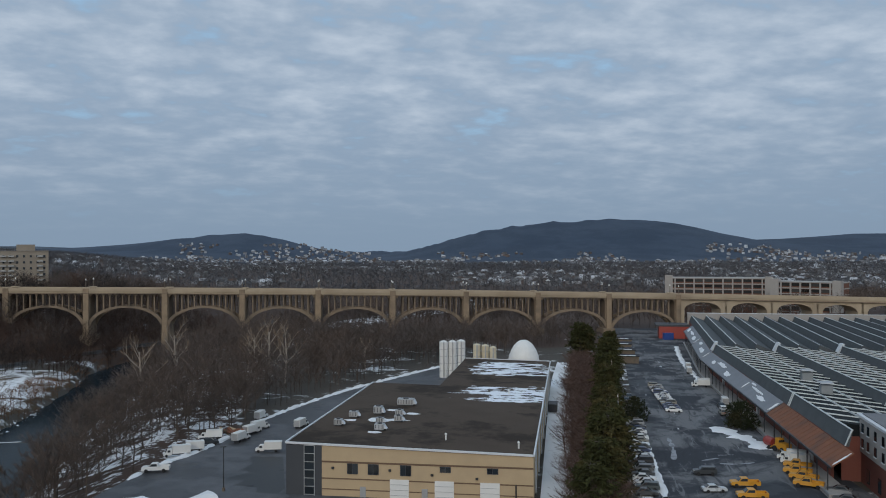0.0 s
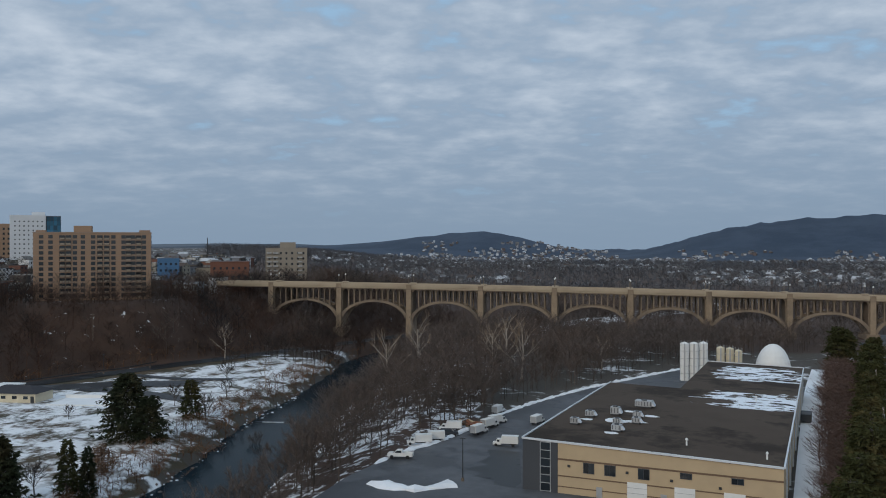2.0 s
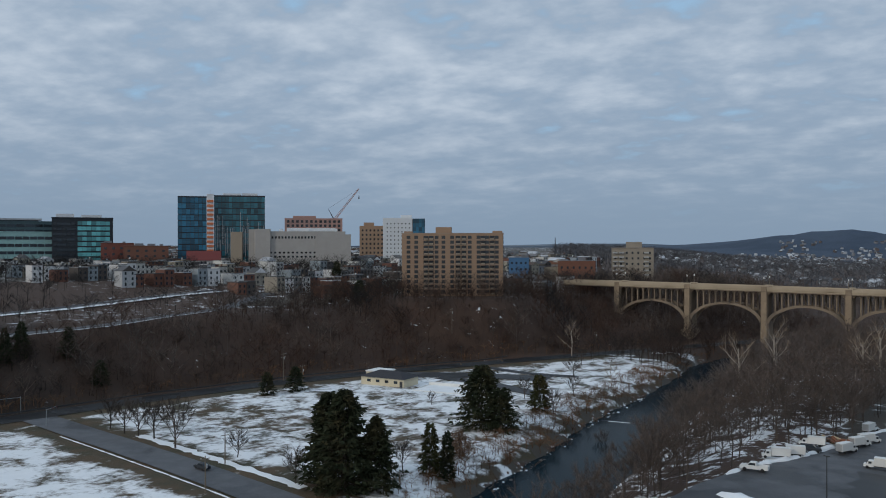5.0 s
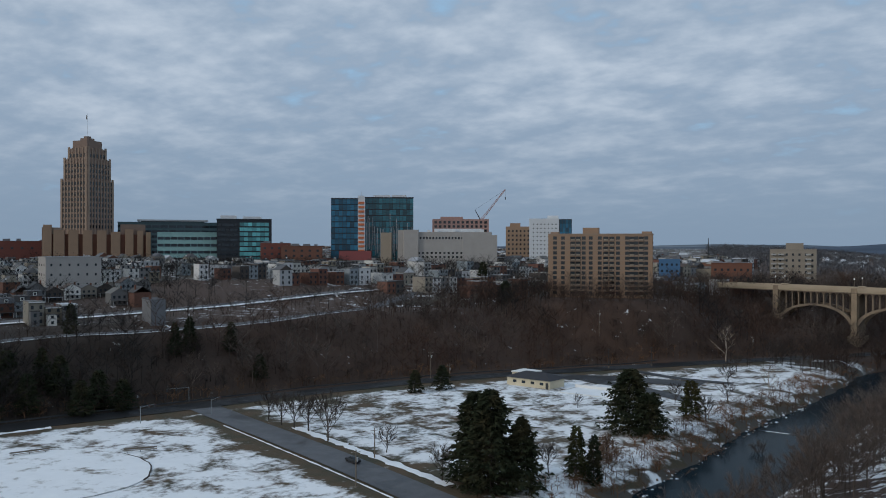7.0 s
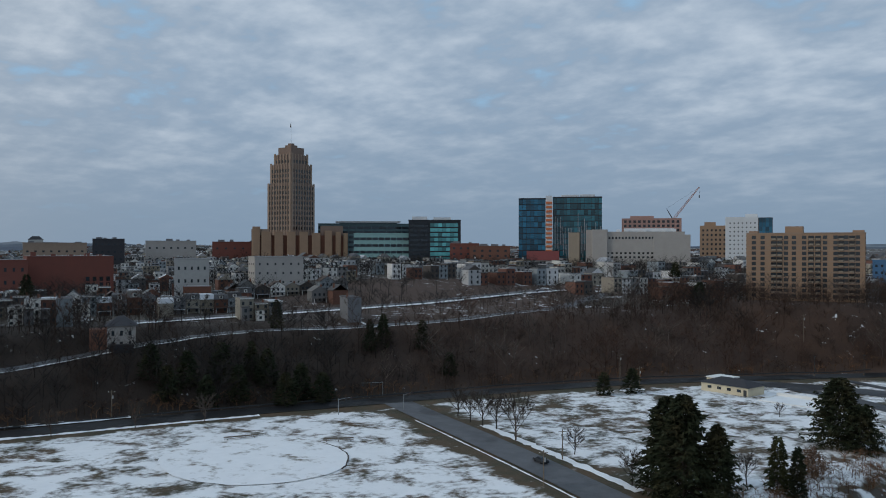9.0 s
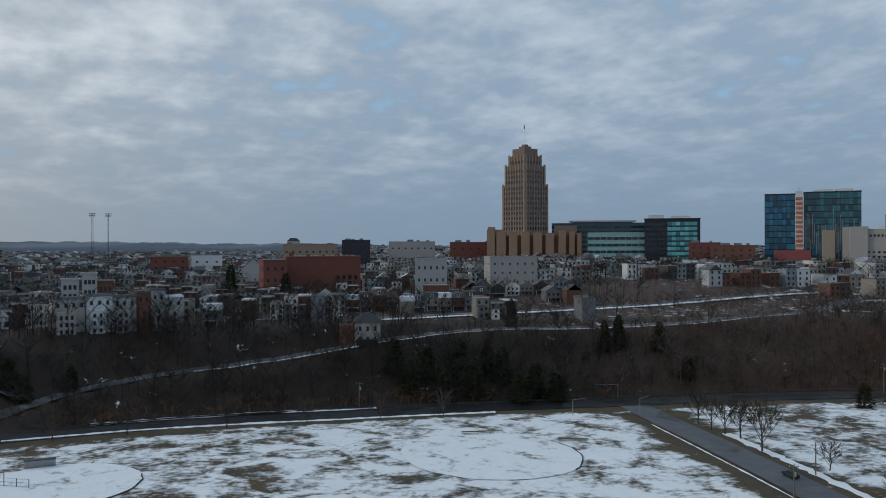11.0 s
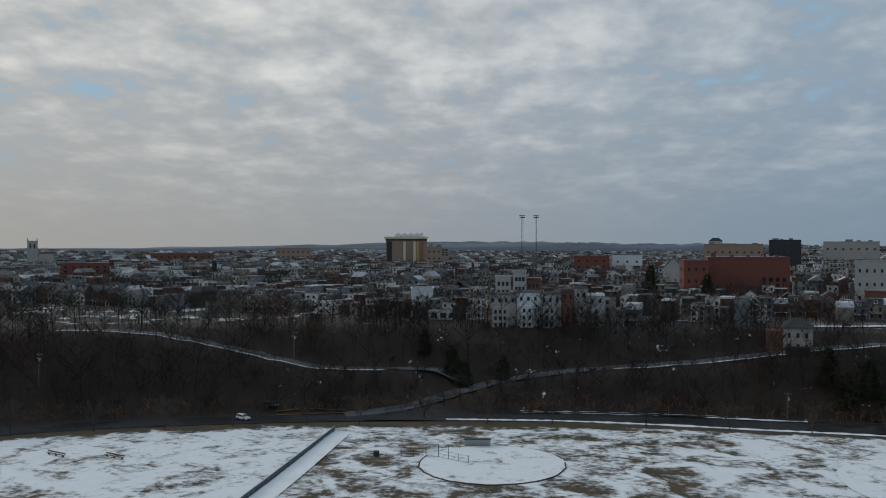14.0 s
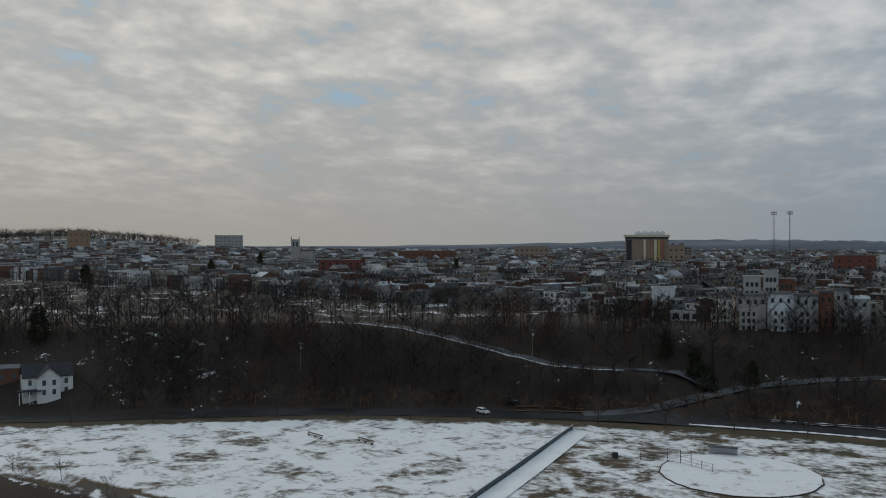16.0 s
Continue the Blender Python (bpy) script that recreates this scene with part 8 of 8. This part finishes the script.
# single trees, built once each and then copied
def bare_tree(seed, h, label, bark=None, twig=None, **kw):
    t = thing("bare_tree", label, "tree", group="bare trees")
    wood, fine = tree_arrays(seed, h, **kw)
    part("trunk", wood, bark or BARK, t)
    part("crown", fine, twig or TWIG, t)
    return t


KINDS = [bare_tree(70 + i, 13.0, "leafless grey-brown deciduous tree with a spreading twiggy crown", BANKBARK, BANKTWIG, spread=0.40, limbs=11, twigs=18, flat=0.62, fineness=0.0021, thick=0.013) for i in range(6)]
SPREADING = [bare_tree(90 + i, 9.5, "leafless park tree with a broad branching crown", twig=BARK, spread=0.42, limbs=13, twigs=24, thick=0.020, fineness=0.0032) for i in range(3)]
PALE = [bare_tree(110 + i, 20.0, "tall leafless sycamore with pale bark", PALEBARK, PALETWIG, spread=0.30, limbs=8, twigs=8, thick=0.016) for i in range(2)]
used = set()


def plant(kinds, x, y, scale, rnd):
    t = rnd.choice(kinds)
    m = pose(x, y, ground_z(x, y), 0, 0, rnd.uniform(0, 360))
    if t.name not in used:
        used.add(t.name)
        t.matrix_basis = m
        t.scale = (scale, scale, scale)
        return t
    c = copy_thing(t, m)
    c.scale = (scale * rnd.uniform(0.9, 1.1), scale * rnd.uniform(0.9, 1.1), scale)
    return c


def bushy(seed, h, r, label, mat=None, low=0.06, lobes=60, name="conifer", peak=1.75, leaf=0.40):
    """A full, rounded evergreen: lobes of short needle sprays crowding a lumpy crown."""
    rnd = random.Random(seed)
    t = thing(name, label, "tree", group="evergreens")
    part("trunk", Mesh().tube((0, 0, -0.4), (0, 0, h * 0.9), max(0.18, r * 0.05), 0.05, 7), BARK, t)
    m = Mesh()
    for i in range(lobes):
        f = low + (0.96 - low) * ((i + rnd.random()) / lobes)
        wide = r * (1 - f ** peak) ** 0.8 * (0.66 + 0.34 * min(1.0, f / 0.18))
        a = i * 2.4 + rnd.uniform(-0.4, 0.4)
        q = wide * rnd.uniform(0.35, 0.84)
        c = Vector((math.cos(a) * q, math.sin(a) * q, h * f))
        s = r * rnd.uniform(0.26, 0.44) * (1.05 - 0.45 * f)
        for k in range(int(34 + s * s * 40)):
            d = Vector((rnd.gauss(0, 1), rnd.gauss(0, 1), rnd.gauss(0.1, 0.7))).normalized()
            p = c + d * s * rnd.uniform(0.55, 1.0)
            u = d.orthogonal().normalized()
            u.rotate(Matrix.Rotation(rnd.uniform(0, 6.28), 3, d))
            l = leaf * rnd.uniform(0.6, 1.5)
            out = (d + Vector((0, 0, -0.25))).normalized()
            m.face(p - u * l * 0.34, p + u * l * 0.34, p + out * l + u * rnd.uniform(-0.3, 0.3) * l)
    part("crown", m, mat or NEEDLE, t)
    return t


def spruce(seed, h, r, label, mat=None, branches=230, peak=0.85, sprays=15, bare=0.05):
    """An evergreen with whorls of drooping boughs, each hung with sprays of needles; gaps and a ragged outline."""
    rnd = random.Random(seed)
    t = thing("conifer", label, "tree", group="evergreens")
    wood, m = Mesh(), Mesh()
    wood.tube((0, 0, -0.4), (0, 0, h * 0.96), max(0.16, h * 0.014), 0.03, 7)
    sway = [rnd.uniform(0.48, 1.22) for _ in range(12)]
    for i in range(branches):
        f = bare + (0.985 - bare) * (i / branches) ** 0.92
        a = i * 2.399 + rnd.uniform(-0.5, 0.5)
        k = (a / 6.2832 * 4 + f * 7) % 12
        lump = sway[int(k)] * (1 - k % 1) + sway[(int(k) + 1) % 12] * (k % 1)
        reach = r * (1 - f) ** peak * lump * rnd.uniform(0.72, 1.15) * (0.72 + 0.28 * min(1.0, f / 0.16)) + 0.25
        out = Vector((math.cos(a), math.sin(a), 0))
        root = Vector((0, 0, h * f))
        dip = rnd.uniform(-0.30, 0.02) + 0.35 * f
        tip = root + out * reach + Vector((0, 0, reach * dip))
        if reach > 1.5:
            wood.tube(root, root.lerp(tip, 0.7), 0.05, 0.02, 3, False)
        side = Vector((-out.y, out.x, 0))
        for q in range(sprays if reach > 1.2 else sprays // 2):
            u = rnd.uniform(0.25, 1.0) ** 0.7
            p = root.lerp(tip, u) + side * rnd.uniform(-0.30, 0.30) * reach * (1.15 - u) + Vector((0, 0, rnd.uniform(-0.25, 0.15)))
            d = (out * rnd.uniform(0.3, 1.0) + side * rnd.uniform(-0.8, 0.8) + Vector((0, 0, rnd.uniform(-0.75, 0.25)))).normalized()
            l = rnd.uniform(0.5, 1.15) * (0.55 + 0.030 * h)
            g = d.orthogonal().normalized()
            g.rotate(Matrix.Rotation(rnd.uniform(0, 6.28), 3, d))
            m.face(p - g * l * 0.24, p + g * l * 0.24, p + d * l)
    part("trunk", wood, BARK, t)
    part("crown", m, mat or NEEDLE, t)
    return t


def put(t, x, y, turn=0.0, scale=1.0):
    t.matrix_basis = pose(x, y, ground_z(x, y), 0, 0, turn)
    t.scale = (scale,) * 3


# evergreens of the park
put(spruce(1, 22.0, 9.2, "tall dark spruce with a ragged pointed crown by the side road", branches=480, peak=0.7, sprays=18), -129.0, 129)
put(spruce(2, 20.5, 8.4, "second dark spruce standing close beside the tall one", branches=420, peak=0.72, sprays=18), -135.5, 131)
put(spruce(9, 16.0, 6.4, "lower dark spruce leaning out beside the others", branches=320, peak=0.7, sprays=17), -124.5, 134)
put(spruce(3, 18.0, 10.5, "broad dark pine near the creek bank", branches=460, peak=0.6, sprays=18), -144.0, 199)
put(spruce(4, 12.0, 7.6, "lower spreading dark pine beside the creek", branches=300, peak=0.5, sprays=17), -137.5, 199)
put(spruce(5, 11.5, 3.9, "small brownish conical cypress in the snow", HEDGE, 220, 0.55, 13, 0.02), -144.5, 231)
put(spruce(6, 12.0, 2.7, "slim brownish conical cypress beside the spruces", HEDGE, 180, 0.6, 12, 0.02), -124.5, 152)
put(spruce(7, 11.0, 2.6, "slim dark conical cypress near the creek", None, 180, 0.6, 12, 0.02), -121.5, 154.5)
put(bushy(8, 6.5, 4.0, "rounded brown shrub near the creek bank", REED, 0.02, 36, "shrub", 2.4, 0.3), -129, 169)
# the hedge of evergreens beside the car park
hedge = [spruce(20 + i, 9.6, 4.6, "olive green evergreen in a tall ragged hedge row", HEDGE, 300, 0.36, 15, 0.02) for i in range(4)]
rnd = random.Random(4)
for k, (p, q) in enumerate([((29.5, 148), 1), ((33.0, 157), 1.05), ((34.5, 163), 1), ((36.0, 170), 1.0), ((37.5, 177), 1.1), ((38.6, 184), 1.05), ((40.0, 191), 1.1), ((41.2, 198), 1.0), ((42.5, 205), 1.1), ((43.8, 212), 1.0), ((45.2, 220), 1.05), ((46.8, 228), 1.1), ((48.2, 237), 1.0), ((50.5, 247), 1.05), ((52.5, 258), 1.1), ((55, 270), 1.0), ((57.5, 283), 1.1), ((60.5, 297), 1.1), ((63.5, 312), 1.15), ((67, 328), 1.2), ((70.5, 345), 1.2), ((73.5, 362), 1.25), ((65, 380), 1.3), ((70, 396), 1.3)]):
    p = (p[0] - 3.8 + rnd.uniform(-0.8, 0.8), p[1] + rnd.uniform(-1, 1))
    q *= rnd.uniform(0.95, 1.2)
    m = pose(*p, ground_z(*p), 0, 0, rnd.uniform(0, 360))
    if k < 4:
        hedge[k].matrix_basis = m
        hedge[k].scale = (q, q, q)
    else:
        c = copy_thing(hedge[k % 4], m)
        c.scale = (q * rnd.uniform(0.9, 1.1), q, q * rnd.uniform(0.9, 1.12))
put(bushy(31, 6.5, 3.8, "round dark evergreen bush in the car park", NEEDLE, 0.02, 40, peak=3.0, leaf=0.4), 52, 233)
put(bushy(32, 7.0, 4.6, "dense dark evergreen by the loading dock", NEEDLE, 0.02, 46, peak=3.0, leaf=0.4), 77.6, 224)
# evergreens among the houses and on the slope
TOWN_GREENS = [spruce(50 + i, 15.0, 4.4, "dark evergreen among bare trees and houses", None, 190, 0.7, 14, 0.03) for i in range(3)]
for k, (yaw, r, h, w) in enumerate(((90.0, 440, 19, 6), (86.5, 385, 17, 5), (71.6, 330, 11, 3.5), (65.5, 322, 12, 3.5), (64.6, 325, 13, 3.8), (45.5, 520, 16, 5.5), (44.0, 430, 11, 6), (48.2, 312, 9, 4.5), (131.4, 780, 17, 5), (134.5, 640, 15, 5), (142.0, 560, 15, 6), (50.0, 306, 8, 4), (73.2, 300, 12, 4), (144.6, 330, 12, 5), (104.8, 300, 9, 3), (118.5, 700, 14, 4.5), (70.0, 292, 12, 5), (71.0, 285, 11, 5), (72.2, 296, 13, 5.5), (74.0, 288, 12, 5), (75.1, 296, 13, 6), (76.0, 284, 10, 5), (77.2, 292, 12, 5), (78.4, 286, 11, 5), (79.4, 294, 12, 5.5), (68.6, 290, 10, 5), (62.0, 330, 11, 4), (60.2, 318, 9, 4), (102.2, 285, 9, 4), (103.0, 290, 10, 4), (99.6, 287, 9, 3.6))):
    x, y = at_bearing(yaw, r)
    m = pose(x, y, ground_z(x, y), 0, 0, k * 50)
    ob = TOWN_GREENS[k] if k < 3 else copy_thing(TOWN_GREENS[k % 3], m)
    ob.matrix_basis = m
    ob.scale = (w / 4.6, w / 4.6, h / 15)


def woods():
    d_of = lambda x, y: offset_from(PARKWAY_LINE, x, y)
    c_of = lambda x, y: offset_from(CREEK_LINE, x, y)
    rnd = random.Random(9)
    lot = along(LOT_EDGE, 12)
    # single trees along the creek, the parkway and the side road
    near = spots_where(lambda x, y: (c_of(x, y) < -14) & (offset_from(lot, x, y) > 3.5) & (np.hypot(x, y) < 262), (-140, -40, 120, 262), 6.4, 1, 2, 6)
    for x, y, *_ in near[:210]:
        plant(KINDS, x, y, rnd.uniform(0.7, 1.25), rnd)
    for p in [q for q in along(PARKWAY, 17) if -260 < q.y < 70]:
        plant(SPREADING, p.x + 9 + rnd.uniform(-1, 1), p.y + rnd.uniform(-4, 4), rnd.uniform(0.85, 1.25), rnd)
    for x, y, s in ((-191, 130, 1.5), (-211, 132, 1.15), (-205, 133, 1.2), (-218, 132, 1.1), (-227, 133, 1.1), (-139, 140, 1.0), (-142, 127, 0.9), (-152, 152, 0.8), (-131, 150, 0.8), (-140, 232, 0.9), (-160, 246, 0.8), (-172, 300, 0.9), (-150, 262, 0.8), (-185, 330, 0.9), (-168, 352, 0.8), (-190, 262, 0.6), (-178, 218, 0.5), (-118, 222, 0.7), (-171, 134, 0.8)):
        plant(SPREADING, x, y, s, rnd)
    for x, y, s in ((-104, 296, 1.3), (-97, 312, 1.35), (-61, 304, 1.3), (-55, 298, 1.2), (-68, 312, 1.1), (-205, 356, 0.9), (-150, 290, 0.6), (-30, 330, 0.7), (-75, 330, 0.8)):
        plant(PALE, x, y, s, rnd)
    for x, y in ((-124, -184), (-121, -176), (-125, -168), (-120, -160), (-124, -152), (-121, -146), (-116, -142), (-118, -150), (-116, -165)):
        plant(KINDS, x, y, rnd.uniform(0.28, 0.45), rnd)
    def on_slope(x, y):
        return (d_of(x, y) > 9) & (d_of(x, y) < 60 + 45 * ease(y, 240, 360)) & seen_side(x, y) & off_roads(x, y)

    slope = spots_where(lambda x, y: on_slope(x, y) & clearing(x, y, 0.12), (-460, -60, -420, 560), 4.0, 4, 9.5, 1)
    scatter("hillside_wood", [q for q in slope if q[1] < 145], FAR_TREES, TWIG, "dense leafless dark wood on the steep slope", "woods")
    scatter("russet_hillside_wood", [q for q in slope if q[1] >= 145], FAR_TREES, RUSSET, "dense leafless reddish-brown wood on the steep slope", "woods")
    # taller trees in clumps over it; shade away from the sun painted as darker twigs
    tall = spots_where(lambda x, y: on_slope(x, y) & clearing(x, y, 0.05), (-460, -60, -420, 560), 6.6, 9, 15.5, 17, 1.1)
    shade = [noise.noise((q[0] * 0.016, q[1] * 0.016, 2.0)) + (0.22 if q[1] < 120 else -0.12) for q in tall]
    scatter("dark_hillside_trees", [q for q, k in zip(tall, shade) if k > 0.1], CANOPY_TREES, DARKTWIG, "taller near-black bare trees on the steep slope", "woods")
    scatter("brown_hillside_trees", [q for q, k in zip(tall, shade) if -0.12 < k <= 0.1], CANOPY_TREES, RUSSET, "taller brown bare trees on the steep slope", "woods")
    pale = [q for k, q in enumerate(tall) if shade[k] <= -0.12 and k % 3 == 0]
    scatter("pale_hillside_trees", pale, CANOPY_TREES, BANKTWIG, "slender grey-barked bare trees on the slope", "woods")
    bank = spots_where(lambda x, y: (c_of(x, y) < -11) & (offset_from(lot, x, y) > 4) & (y < 445) & (x < 78) & (np.hypot(x, y) > 255) & ((x < 35) | (y > 352)), (-150, 80, 140, 445), 4.2, 7.5, 14, 2, 1.2)
    scatter("creekside_wood", bank, FAR_TREES, BANKTWIG, "leafless brown trees crowding the creek bank", "woods")
    toe = spots_where(lambda x, y: (c_of(x, y) > 12) & (d_of(x, y) < -7) & (y > 345), (-260, -90, 345, 470), 4.6, 8, 15, 21)
    scatter("riverside_wood", toe, FAR_TREES, TWIG, "leafless wood between the creek and the parkway", "woods")
    crest = spots_where(lambda x, y: (d_of(x, y) > 52) & (d_of(x, y) < 84) & seen_side(x, y, 42, 152) & off_roads(x, y, 6) & clearing(x, y, 0.5), (-460, -60, -420, 420), 7.0, 5, 10, 22, 1.15)
    scatter("crest_trees", crest, FAR_TREES, TWIG, "bare trees along the top of the slope before the houses", "trees")
    west = spots_where(lambda x, y: (np.abs(c_of(x, y) - 15) < 4) & (y > 150), (-190, -90, 150, 440), 4.5, 2, 5, 12, 1.4)
    scatter("bank_scrub", west, SHRUBS, REED, "reddish dry scrub and reeds along the creek bank", "shrubs")
    under = spots_where(lambda x, y: (d_of(x, y) > 8) & (d_of(x, y) < 14) & seen_side(x, y), (-300, -60, -420, 420), 2.6, 1.5, 4, 13, 1.6)
    scatter("roadside_scrub", under, SHRUBS, REED, "rusty dry scrub along the foot of the slope", "shrubs")
    scrubs = spots_where(lambda x, y: (d_of(x, y) > 8) & (d_of(x, y) < 64 + 45 * ease(y, 240, 360)) & seen_side(x, y) & off_roads(x, y, 4.5) & clearing(x, y, 0.05), (-460, -60, -420, 560), 4.2, 2, 5.0, 31, 1.8)
    scatter("undergrowth", [q for q in scrubs if q[1] < 145], SHRUBS, TWIG, "tangled dark undergrowth on the wooded slope", "shrubs")
    scatter("russet_undergrowth", [q for q in scrubs if q[1] >= 145], SHRUBS, RUSSET, "tangled reddish undergrowth on the wooded slope", "shrubs")
    reeds = spots_where(lambda x, y: (c_of(x, y) > 15) & (c_of(x, y) < 27) & (y > 135) & (y < 345), (-190, -80, 135, 345), 1.8, 0.8, 2.8, 32, 1.9)
    scatter("dry_reeds", reeds, SHRUBS, REED, "dry reddish reeds and brambles on the creek bank", "reeds")
    brush = spots_where(lambda x, y: (np.abs(offset_from([(26, 140), (34, 205), (44, 270), (56, 345)], x, y)) < 5.4), (15, 75, 140, 350), 1.75, 3, 6.5, 7, 1.7)
    scatter("lane_brush", brush, CANOPY_TREES, BRUSHRED, "tangled reddish-brown brush beside the snowy lane", "shrubs")
    behind = spots_where(lambda x, y: (d_of(x, y) < 130) & seen_side(x, y) & ((x < 60) | (y > 500)) & (offset_from([(-260, 442), (420, 515)], x, y) > 10), (-420, 420, 445, 760), 8.6, 10, 16, 3)
    scatter("valley_wood", behind, FAR_TREES, BANKTWIG, "leafless woods in the valley behind the viaduct", "woods")
    town = spots_where(lambda x, y: (d_of(x, y) > 66) & seen_side(x, y) & (np.hypot(x, y) < 1250) & off_roads(x, y, 9) & clearing(x, y, 0.2), (-1300, 0, -1150, 700), 13.0, 6, 12, 4, 1.35)
    scatter("street_trees", town, LITE_TREES, DARKTWIG, "bare street and garden trees among the row houses", "trees")
    garden = spots_where(lambda x, y: (d_of(x, y) > 62) & (d_of(x, y) < 330) & seen_side(x, y, 36, 152) & off_roads(x, y, 8) & clearing(x, y, 0.55), (-620, -60, -420, 460), 11.5, 7, 13, 44, 1.35)
    scatter("garden_trees", garden, FAR_TREES, DARKTWIG, "dark bare trees between the nearest houses", "trees")
    top = spots_where(lambda x, y: np.hypot(x + 980, y + 1330) < 250, (-1240, -720, -1590, -1070), 13, 10, 17, 61, 1.5)
    scatter("hilltop_wood", top, LITE_TREES, DARKTWIG, "bare wood crowning a low hill beyond the houses", "woods")
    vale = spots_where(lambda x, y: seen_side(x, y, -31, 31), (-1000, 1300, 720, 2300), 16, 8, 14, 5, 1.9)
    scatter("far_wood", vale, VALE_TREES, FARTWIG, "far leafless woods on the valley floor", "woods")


def rocks():
    """Snow-dusted stones along the water's edge."""
    rnd = random.Random(77)
    v, f = [], []
    line = along(CREEK, 1.2)
    for p, q in zip(line, line[1:]):
        if not 135 < p.y < 300:
            continue
        t = (q - p).normalized()
        s = Vector((-t.y, t.x, 0))
        for k in range(rnd.choice((0, 1, 2, 4))):
            c = p + s * (rnd.uniform(11.4, 14.6)) + t * rnd.uniform(-0.6, 0.6)
            z = max(ground_z(c.x, c.y), 3.4)
            r = 0.18 + 0.5 * rnd.random() ** 2.5
            i = len(v)
            n = 6
            for ring, (rr, hh) in enumerate(((1.0, -0.3), (0.85, 0.35), (0.4, 0.7))):
                for a in range(n):
                    w = 2 * math.pi * a / n + ring * 0.3
                    v.append((c.x + math.cos(w) * r * rr * rnd.uniform(0.8, 1.2), c.y + math.sin(w) * r * rr * rnd.uniform(0.8, 1.2), z + r * hh))
            for ring in range(2):
                for a in range(n):
                    b = (a + 1) % n
                    f.append((i + ring * n + a, i + ring * n + b, i + (ring + 1) * n + b, i + (ring + 1) * n + a))
            f.append(tuple(i + 2 * n + a for a in range(n)))
    big_mesh("bank_stones", v, f, STONES, "snow-dusted stones along the creek edge", "stones")


STONES = palette("snowy_stones", [(0.55, 0.57, 0.60), (0.12, 0.10, 0.085), (0.70, 0.72, 0.76), (0.16, 0.11, 0.08), (0.62, 0.64, 0.67), (0.09, 0.08, 0.07)], 0.9, 0.25, "island")
rocks()
BRUSHRED = plain("reddish_brush", (0.092, 0.055, 0.042), 0.95, scale=0.2, amount=0.5)
# paler and greyer than nearer twigs: distance haze put into their colour
FARTWIG = twig_material("hazed_far_twigs", (0.125, 0.119, 0.124), (0.094, 0.100, 0.113))
woods()
